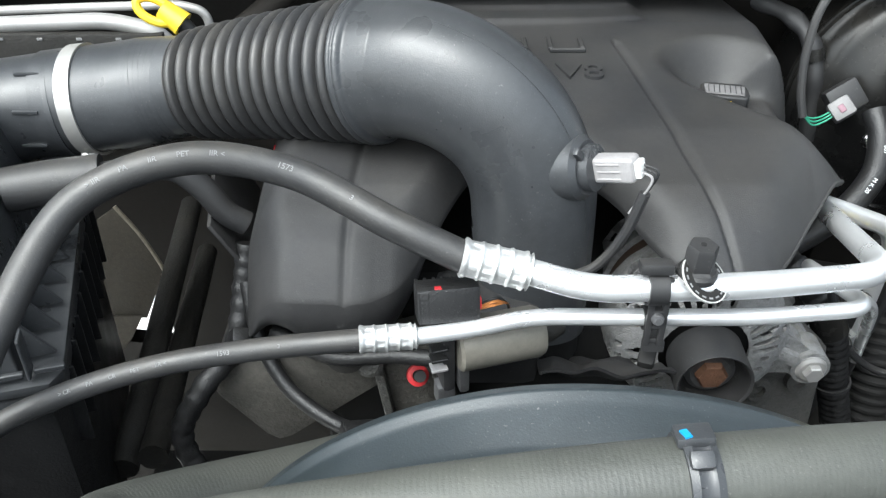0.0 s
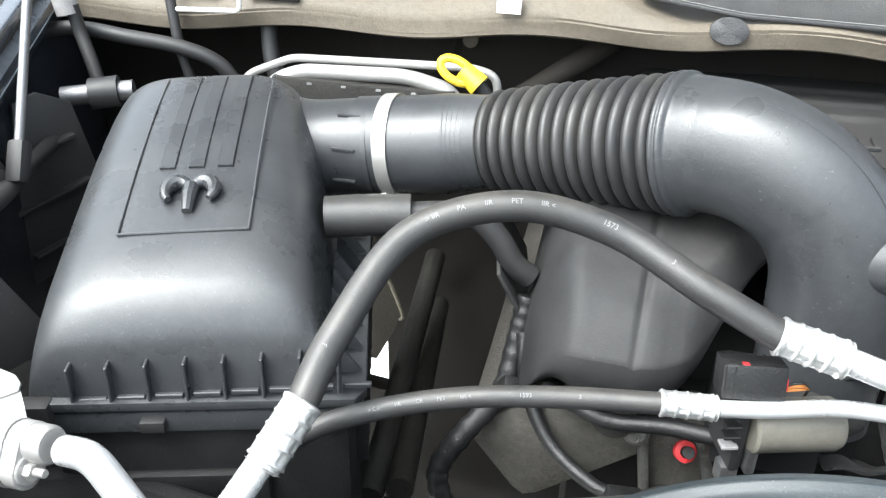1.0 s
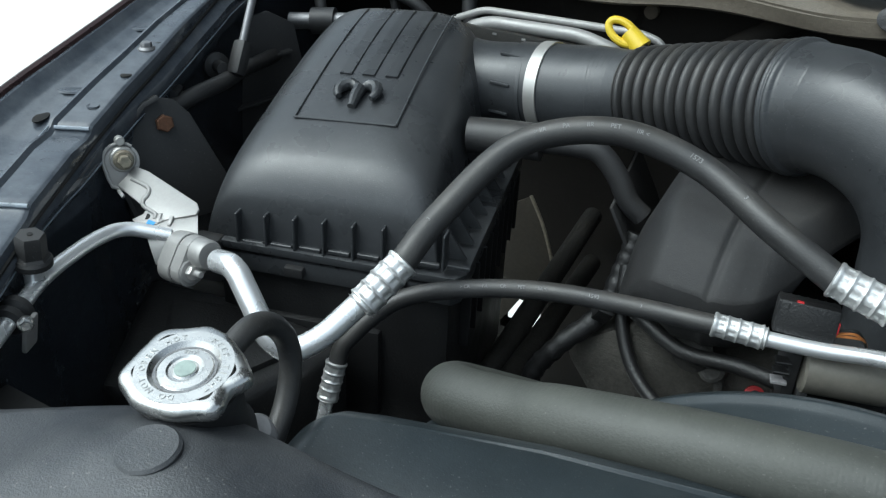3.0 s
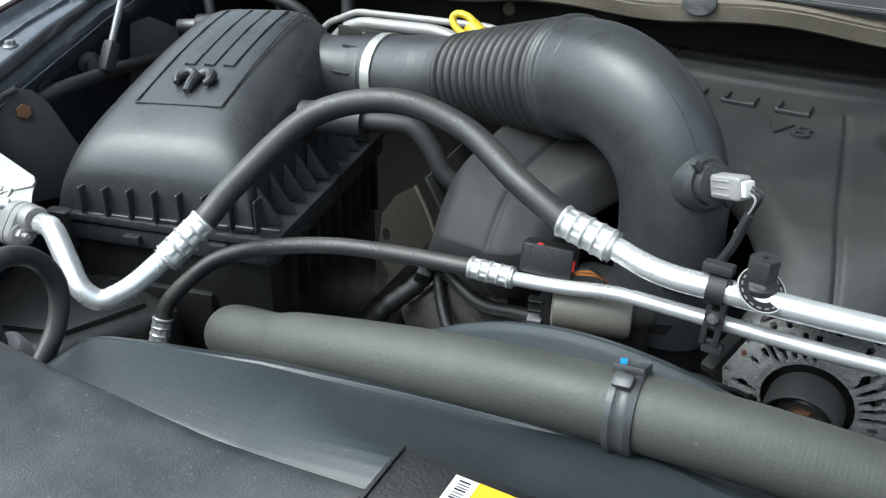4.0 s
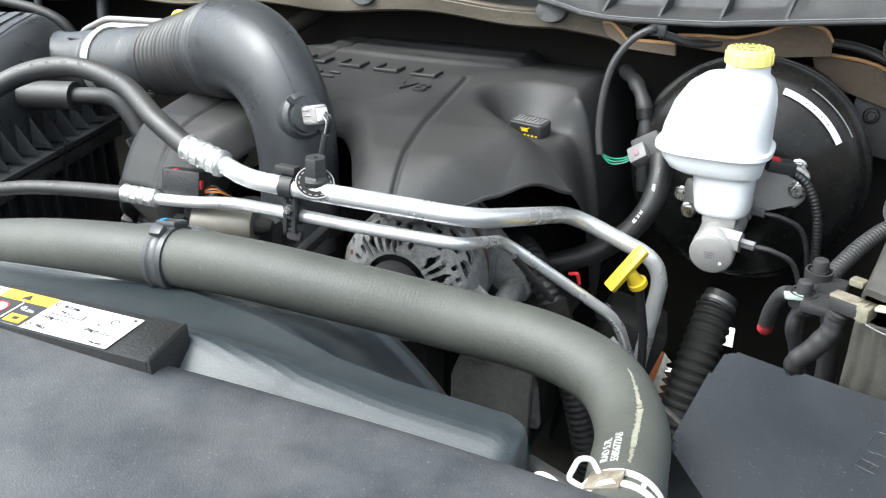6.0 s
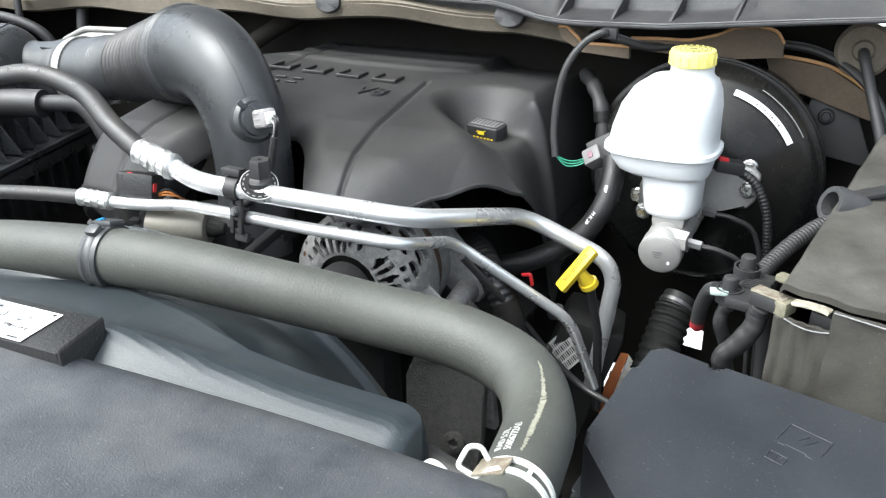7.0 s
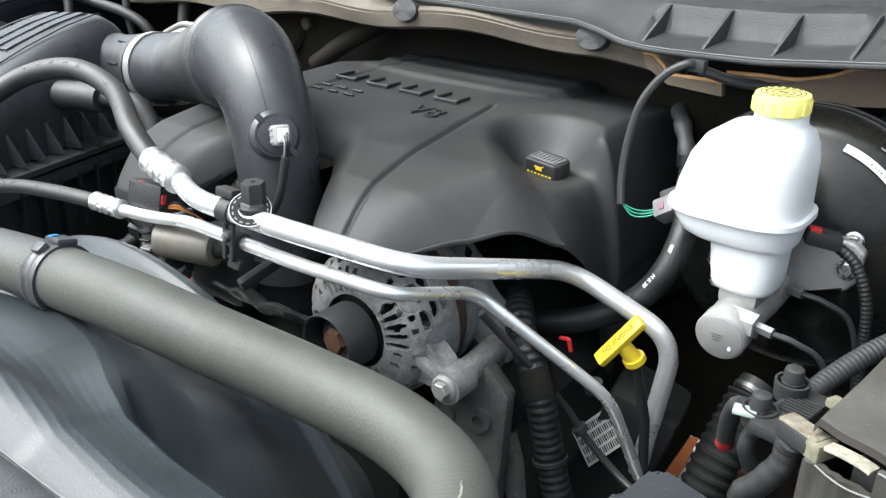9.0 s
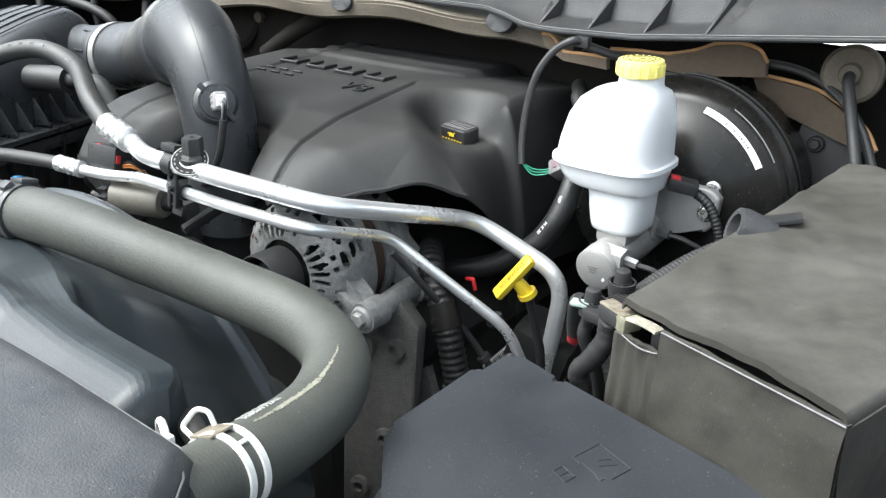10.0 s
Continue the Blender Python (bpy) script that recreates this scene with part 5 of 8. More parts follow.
    run = bent([(-0.0204, 0.4442, 1.2942), (0.0199, 0.4531, 1.2934), (0.0632, 0.4621, 1.2980), (0.1480, 0.4572, 1.3015), (0.2138, 0.4586, 1.3005), (0.3052, 0.4773, 1.2937), (0.3029, 0.5922, 1.2522), (0.4150, 0.6557, 1.1549), (0.4364, 0.6952, 1.0534)], 0.024, 10)
    part("tube", tube(run, 0.0060, 20), ALU, b, "thin polished aluminium tube")

    c = thing("condenser_line", (-0.45, 0.2, 1.25), "thin aluminium line with black valve cap beside the fender", "refrigerant line", "refrigerant lines")
    run = bent([(-0.470, 0.305, 1.300), (-0.5005, 0.2830, 1.3085), (-0.4987, 0.2505, 1.311), (-0.4863, 0.208, 1.313), (-0.479, 0.1858, 1.312), (-0.4618, 0.1478, 1.306), (-0.4503, 0.1207, 1.302), (-0.4400, 0.0980, 1.299), (-0.40, 0.01, 1.280)], 0.03, 10)
    part("tube", tube(run, 0.0060, 18), ALU, c)
    service_cap(c, Vector((-0.4800, 0.1860, 1.3240)), (0.12, 0.0, 1))
    part("tube_clamp", lathe([(0.0062, -0.009), (0.0115, -0.008), (0.0115, -0.003), (0.008, 0.0), (0.0115, 0.003), (0.0115, 0.008), (0.0062, 0.009)], along((-0.4655, 0.1545, 1.3072), (-0.4503, 0.1207, 1.302))[0], 20, loop=True), MATT, c, "black rubber cushion clamp")
    bolt("bolt", (-0.4510, 0.1530, 1.3062), (0.8, -0.5, 0.3), 0.0036, SILVER, c, "plated hexagon bolt", 0.008)
    part("clamp_strap", box((0.004, 0.016, 0.026), pose(-0.4555, 0.1575, 1.2945, 0, 12, 25), 0.002), SMOOTHCAST, c)

    k = thing("line_bracket", (0.141, 0.457, 1.30), "black plastic bracket that clips both refrigerant tubes", "bracket")
    part("plate", box((0.0045, 0.004, 0.054), pose(0.1400, 0.4465, 1.3145, -4, 2, 0), 0.0012), MATT, k)
    part("plate", box((0.0045, 0.004, 0.054), pose(0.1495, 0.4465, 1.3145, -4, 2, 0), 0.0012), MATT, k)
    for dz in (-0.024, -0.012, 0.0, 0.012, 0.024):
        part("web", box((0.011, 0.004, 0.0035), pose(0.1447, 0.4465, 1.3145 + dz, -4, 2, 0), 0.0010), MATT, k)
    part("foot", box((0.016, 0.007, 0.010), pose(0.1460, 0.4500, 1.2830, -20, 2, 0), 0.003), MATT, k)
    part("jaw", lathe([(0.0095, -0.0065), (0.0116, -0.0065), (0.0116, 0.0065), (0.0095, 0.0065)], along((0.1420, 0.4505, 1.3316), (0.2024, 0.4543, 1.3302))[0], 24, loop=True), MATT, k)
    part("jaw", lathe([(0.0064, -0.006), (0.0086, -0.006), (0.0086, 0.006), (0.0064, 0.006)], along((0.1440, 0.4573, 1.3012), (0.2138, 0.4586, 1.3005))[0], 20, loop=True), MATT, k)
    bolt("bolt", (0.1445, 0.4435, 1.3110), (0, -1, 0.15), 0.0028, OXID, k, "small dull bolt", 0.004)
    part("ear", box((0.022, 0.012, 0.008), pose(0.1405, 0.4525, 1.3475, -8, 0, 0), 0.002), MATT, k)
    part("arm", box((0.012, 0.05, 0.010), pose(0.152, 0.475, 1.270, 25, 0, -20), 0.003), DARK, k)


build_ac_lines()


# ---- coolant hose ----
RAD_HOSE = [(-0.055, 0.460, 1.158), (-0.105, 0.430, 1.171), (-0.150, 0.392, 1.196), (-0.193, 0.352, 1.222), (-0.207, 0.325, 1.240), (-0.192, 0.303, 1.256), (-0.140, 0.293, 1.272), (-0.104, 0.2885, 1.286), (-0.005, 0.289, 1.307), (0.090, 0.2945, 1.318), (0.190, 0.3015, 1.3235), (0.285, 0.318, 1.314), (0.360, 0.3355, 1.302), (0.432, 0.3395, 1.297), (0.484, 0.325, 1.290), (0.512, 0.2855, 1.284), (0.522, 0.237, 1.284), (0.529, 0.190, 1.291), (0.536, 0.148, 1.298)]


def build_coolant_hose():
    h = thing("radiator_hose", (0.2, 0.29, 1.30), "thick olive-grey rubber radiator hose with chalk stripe", "radiator hose")
    path = spline(RAD_HOSE, 14)
    along_s = [0.0]
    for p, q in zip(path, path[1:]):
        along_s.append(along_s[-1] + (q - p).length)
    N = int(along_s[-1] / 0.0032) * 4
    fine = [Vector([lerp(along_s, [q[i] for q in path], along_s[-1] * k / N) for i in range(3)]) for k in range(N + 1)]
    part("hose", tube(fine, [0.0235 + 0.00007 * (0, 1, 1, -0.2)[k % 4] for k in range(N + 1)], 40), HOSE, h, sharp=80)
    # hollow clip that holds it to the shroud
    M, _ = along((0.1345, 0.2975, 1.3205), (0.168, 0.2998, 1.3224))
    clip = part("hose_clip", lathe([(0.0236, -0.0088), (0.0266, -0.0085), (0.0274, -0.0045), (0.0262, -0.0025), (0.0262, 0.0025), (0.0274, 0.0045), (0.0266, 0.0085), (0.0236, 0.0088)], M, 40, loop=True), PLASTIC, h, "black plastic clip with a blue paint mark")
    part("clip_foot", box((0.015, 0.009, 0.034), pose(0.1335, 0.285, 1.296, 18, 0, 0), 0.003), PLASTIC, clip)
    part("clip_head", box((0.020, 0.016, 0.006), axes((0.1315, 0.3050, 1.3468), (1, 0, 0.1), (-0.1, 0.25, 0.97)), 0.002), PLASTIC, clip)
    part("buckle", box((0.013, 0.010, 0.012), axes((0.1325, 0.2895, 1.3445), (1, 0, 0.1), (-0.1, -0.5, 0.85)), 0.003), PLASTIC, clip)
    part("paint_mark", box((0.004, 0.007, 0.0010), axes((0.1265, 0.3025, 1.3504), (1, 0.3, 0.1), (-0.1, 0.2, 0.97)), 0), BLUE, clip)
    # chalk stripe and print round the last bend
    s = [0.0]
    for a, b in zip(path, path[1:]):
        s.append(s[-1] + (b - a).length)
    def at(d):
        return Vector([lerp(s, [q[i] for q in path], d) for i in range(3)])
    end = s[-1]
    dabs = bmesh.new()
    rng = random.Random(4)
    for k in range(150):
        d = end - 0.172 + 0.106 * k / 149
        p, t = at(d), (at(d + 0.004) - at(d)).normalized()
        n = Vector((0.12 - 0.08 * k / 149, 0.0, 1.0))
        n = (n - t * n.dot(t)).normalized()
        if rng.random() < 0.85:
            w = 0.0040 * (0.5 + 0.6 * rng.random()) * min(1.0, (k + 8) / 70) * min(1.0, (165 - k) / 60)
            box((0.0012, w, 0.0004), axes(p + n * 0.02362, t + n.cross(t) * 0.5, n) @ pose(0, 0.0006 * rng.uniform(-1, 1), 0), 0, dabs)
    part("chalk_stripe", dabs, STRAP_CHALK, h, "chalky cream stripe", sharp=80)
    for d, off, text, size in ((end - 0.082, 0.95, "RAD 5.7L", 0.0068), (end - 0.084, 0.36, "55056772AB", 0.0064)):
        p, t = at(d), (at(d + 0.004) - at(d)).normalized()
        n = (Vector((-0.12 - off * 0.55, -0.05, 1.0)) - t * t.dot(Vector((-0.12 - off * 0.55, -0.05, 1.0)))).normalized()
        words("print", text, size, axes(p + n * 0.0240, -t, n), CREAMPRINT, h, 0.0003)
    # spring clamp at the radiator
    p, t = at(end - 0.046), (at(end - 0.040) - at(end - 0.046)).normalized()
    cl = thing("spring_clamp", p, "white painted wire spring clamp on the radiator hose", "hose clamp", "spring clamps")
    for o in (-0.006, 0.006):
        M = axes(p + t * o, (0, 0, 1), t)
        part("ring", lathe([(0.0236, -0.0022), (0.0252, -0.0022), (0.0252, 0.0022), (0.0236, 0.0022)], M, 40, loop=True), WPAINT, cl)
    part("band", box((0.020, 0.016, 0.0016), axes(p + Vector((-0.010, 0, 0.0222)), (1, 0, 0.4), (-0.4, 0, 1)), 0.0006), STRAP, cl, "tarnished lock plate")
    e = p + Vector((-0.0165, 0.0, 0.0185))
    part("ear", tube(bent([e + Vector((0.003, 0.006, 0.0)), e + Vector((-0.003, 0.006, 0.010)), e + Vector((-0.009, 0.002, 0.011)), e + Vector((-0.012, -0.006, 0.002)), e + Vector((0.0, -0.006, -0.002))], 0.003), 0.0016, 8), WPAINT, cl)
    for k in (-0.006, 0.010):
        q = p + Vector((k, 0, 0.0247 - 0.3 * abs(k)))
        part("bridge", box((0.0028, 0.015, 0.0014), axes(q, (1, 0, 0), (k * 20, 0, 1)), 0.0005), WPAINT, cl)
    c2 = thing("spring_clamp", (0.480, 0.186, 1.303), "white painted wire spring clamp on a small hose", "hose clamp", "spring clamps")
    part("ring", tube([Vector((0.492 + 0.011 * math.cos(a), 0.180 - 0.005 * math.cos(a), 1.302 + 0.011 * math.sin(a))) for a in np.linspace(-0.3, math.pi + 0.3, 16)], 0.0024, 8), WPAINT, c2)
    part("ear", box((0.007, 0.005, 0.006), pose(0.502, 0.176, 1.309), 0.001), WPAINT, c2)

    # radiator neck, cap and overflow hose
    n = thing("radiator_filler", (-0.236, 0.105, 1.33), "stamped bright metal radiator cap with rounded lobes on its neck", "radiator cap")
    M = axes((-0.2570, 0.1160, 1.3660), (0.9, 0.43, 0), (0.02, -0.16, 1))
    part("neck", lathe([(0.0295, -0.062), (0.0295, -0.040), (0.0262, -0.037), (0.0262, -0.012), (0.0275, -0.010), (0.0275, -0.003), (0.025, -0.002)], M, 40), MATT, n, "black plastic filler neck")
    def near(a, c, w):
        d = (math.degrees(a) - c + 180) % 360 - 180
        return math.exp(-(d / w) ** 2)
    def lobes(a):
        s = 0.955 + 0.13 * near(a, -3, 13) + 0.14 * near(a, -49, 12) + 0.12 * near(a, 129, 15) + 0.10 * near(a, -168, 14) + 0.05 * near(a, 85, 12)
        return s - 0.05 * near(a, 40, 14) - 0.06 * near(a, -105, 24) - 0.05 * near(a, -26, 8)
    cap = part("cap", lathe([(0.0300, 0.0030), (0.0318, 0.0022), (0.0328, 0.0030), (0.0328, 0.0070), (0.0318, 0.0094), (0.0300, 0.0106), (0.0275, 0.0112), (0.0255, 0.0112), (0.0250, 0.0060)], M, 128, lobes=lobes), SILVER, n, sharp=60)
    part("cap_top", lathe([(0.0262, 0.0070), (0.0258, 0.0114), (0.0190, 0.0114), (0.0178, 0.0100), (0.0166, 0.0088), (0.0150, 0.0086), (0.0142, 0.0096), (0.0098, 0.0098), (0.0088, 0.0088), (0.0070, 0.0086), (0.0062, 0.0094), (0.0, 0.0096)], M, 64), SILVER, cap, sharp=30)
    part("groove_ring", lathe([(0.0165, 0.0086), (0.0165, 0.0090), (0.0152, 0.0090), (0.0152, 0.0086)], M, 48, loop=True), OXID, cap, "darker ring in the stamped groove")
    part("rivet", lathe([(0.0058, 0.0090), (0.0056, 0.0101), (0.0030, 0.0103), (0.0, 0.0103)], M, 24), LUG, cap, "greenish riveted centre")
    ring = "DO NOT OPEN HOT   KEEP TIGHT   "
    for k, ch in enumerate(ring):
        if ch != " ":
            t = 2 * math.pi * k / len(ring) + math.pi
            words("stamped_letter", ch, 0.0048, M @ pose(0.0215 * math.sin(t), 0.0215 * math.cos(t), 0.01145, 0, 0, -math.degrees(t)), CAPLET, cap, 0.0003)
    words("stamped_letter", "16 LBS", 0.0030, M @ pose(0, 0.0120, 0.0099, 0, 0, 180), CAPLET, cap, 0.0001)
    o = thing("overflow_hose", (-0.24, 0.17, 1.33), "soft black overflow hose from the radiator neck", "hose")
    part("hose", tube(spline([(-0.2600, 0.1300, 1.3520), (-0.2620, 0.1520, 1.3620), (-0.2640, 0.1720, 1.3650), (-0.2660, 0.1910, 1.3560), (-0.2660, 0.2030, 1.3400), (-0.2645, 0.2060, 1.3240), (-0.2625, 0.2020, 1.3090), (-0.2600, 0.1940, 1.2965), (-0.2570, 0.1820, 1.2860), (-0.2540, 0.1680, 1.2760), (-0.250, 0.150, 1.262)], 8), 0.0073, 22), RUBBER, o)
    part("plug", lathe([(0.0105, -0.012), (0.0105, 0.002), (0.0090, 0.0048), (0.004, 0.006)], axes((-0.2445, 0.1500, 1.3125), (1, 0, 0), (0.3, -0.5, 0.8)), 22), GREYPL, thing("drain_plug", (-0.245, 0.15, 1.31), "small grey plastic plug beside the radiator cap", "plug"))


build_coolant_hose()


# ---- label on its tray ----
def build_label():
    t = thing("label_tray", (0.14, 0.17, 1.31), "black plastic tray with a white and yellow refrigerant label", "label tray")
    # u runs along the label, v up it; the tray's top lies in the label's plane
    O, U, V = Vector((0.0880, 0.1420, 1.3372)), Vector((0.1330, 0.0004, 0.0045)), Vector((-0.0020, 0.0362, 0.0010))
    def lies(u, v, h=0.0):
        return O + U * u + V * v + Vector((0, 0, h))
    def slab(name, rows, label=""):
        """A closed block from a lower and an upper ring of four corners."""
        b = bmesh.new()
        lo, hi = [[b.verts.new(p) for p in r] for r in rows]
        b.faces.new(hi)
        b.faces.new(list(reversed(lo)))
        for i in range(4):
            b.faces.new((lo[i], lo[(i + 1) % 4], hi[(i + 1) % 4], hi[i]))
        bmesh.ops.bevel(b, geom=list(b.edges), offset=0.0007, segments=2, affect="EDGES", profile=0.6)
        return part(name, b, LOOMSHADE, t, label)
    slab("tray", ([lies(-0.26, 0.0, -0.04), lies(1.25, 0.0, -0.04), lies(1.24, 1.20, -0.036), lies(-0.265, 1.15, -0.036)], [lies(-0.250, -0.03, -0.0004), lies(1.243, -0.03, -0.0004), lies(1.205, 1.21, -0.0004), lies(-0.255, 1.16, -0.0004)]))
    slab("rim", ([lies(1.246, -0.05, -0.030), lies(1.30, -0.05, -0.030), lies(1.300, 0.86, -0.022), lies(1.225, 1.19, -0.022)], [lies(1.247, -0.03, 0.0016), lies(1.265, -0.03, 0.0004), lies(1.228, 1.16, -0.0002), lies(1.210, 1.195, 0.0016)]))
    slab("rim", ([lies(-0.29, -0.05, -0.02), lies(-0.258, -0.05, -0.02), lies(-0.262, 1.16, -0.02), lies(-0.282, 1.14, -0.02)], [lies(-0.275, -0.03, 0.0004), lies(-0.252, -0.03, 0.0010), lies(-0.257, 1.17, 0.0010), lies(-0.278, 1.16, 0.0004)]))
    def patch(name, u0, v0, u1, v1, m, h, parent, label=""):
        b = bmesh.new()
        vs = []
        for z in (h - 0.00025, h):
            vs.append([b.verts.new(O + U * u + V * v + Vector((0, 0, z))) for u, v in ((u0, v0), (u1, v0), (u1, v1), (u0, v1))])
        b.faces.new(vs[1])
        b.faces.new(list(reversed(vs[0])))
        for i in range(4):
            b.faces.new((vs[0][i], vs[0][(i + 1) % 4], vs[1][(i + 1) % 4], vs[1][i]))
        return part(name, b, m, parent, label)
    L = patch("label", 0, 0, 1, 1, LABELW, 0.0006, t, "white printed label")
    patch("black_panel", 0.10, 0.0, 0.45, 0.70, LABELK, 0.0009, L)
    patch("amber_panel", 0.10, 0.70, 0.45, 1.0, LABELY, 0.0009, L)
    patch("amber_square", 0.32, 0.06, 0.43, 0.30, LABELY, 0.0012, L)
    patch("white_line", 0.29, 0.05, 0.297, 0.66, LABELW, 0.0012, L)
    for k in range(16):
        patch("bar", 0.025, 0.06 + 0.056 * k, 0.075, 0.06 + 0.056 * k + (0.018 if k % 3 else 0.034), LABELK, 0.0009, L)
    M = axes(O, U, (0, 0, 1))
    def put(u, v, h=0.0012):
        m = M.copy()
        m.translation = O + U * u + V * v + Vector((0, 0, h))
        return m
    part("sign_ring", lathe([(0.0078, 0), (0.0078, 0.0003), (0.0064, 0.0003), (0.0064, 0)], put(0.195, 0.36), 28, loop=True), RED, L)
    part("sign_disc", lathe([(0.0064, -0.0001), (0.0064, 0.0001)], put(0.195, 0.36), 24), LABELW, L)
    part("sign_bar", box((0.0135, 0.0016, 0.0003), put(0.195, 0.36, 0.00145) @ pose(0, 0, 0, 0, 0, -40), 0), RED, L)
    b = bmesh.new()
    m = put(0.275, 0.84)
    tri = [b.verts.new(m @ Vector(p)) for p in ((-0.0045, -0.003, 0), (0.0045, -0.003, 0), (0, 0.004, 0))]
    b.faces.new(tri)
    part("triangle", b, LABELK, L)
    words("print", "R-134a", 0.0050, put(0.575, 0.84, 0.0009), LABELK, L, 0.0001, bold=0.025)
    patch("pill", 0.50, 0.56, 0.71, 0.72, LABELK, 0.0008, L)
    patch("pill_inner", 0.510, 0.588, 0.700, 0.692, LABELW, 0.0010, L)
    words("print", "P R N D L", 0.0034, put(0.605, 0.64, 0.0012), LABELK, L, 0.0001, bold=0.025)
    words("print", "624g (1.37 lb)", 0.0041, put(0.59, 0.43, 0.0009), LABELK, L, 0.0001, bold=0.025)
    words("print", "539g (1.19 lb)", 0.0041, put(0.865, 0.36, 0.0009), LABELK, L, 0.0001, bold=0.025)
    words("print", "PAG", 0.0046, put(0.555, 0.13, 0.0009), LABELK, L, 0.0001, bold=0.025)
    words("print", "SAE J639", 0.0028, put(0.92, 0.07, 0.0009), LABELK, L, 0.0001, bold=0.025)
    words("print", "R-134a", 0.0036, put(0.38, 0.46, 0.0012), LABELW, L, 0.0001, bold=0.025)
    patch("rule", 0.45, 0.235, 1.0, 0.245, LABELK, 0.0009, L)
    part("symbol", lathe([(0.0030, 0), (0.0030, 0.0003), (0.0023, 0.0003), (0.0023, 0)], put(0.88, 0.74, 0.0007), 20, loop=True), LABELK, L)
    part("symbol", box((0.0090, 0.0008, 0.0003), put(0.84, 0.60, 0.0008) @ pose(0, 0, 0, 0, 0, 35), 0), LABELK, L)
    part("symbol", box((0.0040, 0.0008, 0.0003), put(0.815, 0.58, 0.0008) @ pose(0, 0, 0, 0, 0, -20), 0), LABELK, L)
    for u, v in ((0.475, 0.86), (0.475, 0.14)):
        part("symbol", lathe([(0.0022, 0), (0.0022, 0.0003), (0.0014, 0.0003), (0.0014, 0)], put(u, v, 0.0007), 6, loop=True), LABELK, L)
    for a in range(3):
        part("symbol", box((0.0044, 0.0006, 0.0003), put(0.335, 0.52, 0.0011) @ pose(0, 0, 0, 0, 0, 60 * a), 0), LABELW, L)
    part("symbol", box((0.0048, 0.0034, 0.0003), put(0.375, 0.18, 0.0013), 0), LABELK, L)
    patch("symbol", 0.955, 0.88, 0.975, 0.95, LABELK, 0.0009, L)


build_label()


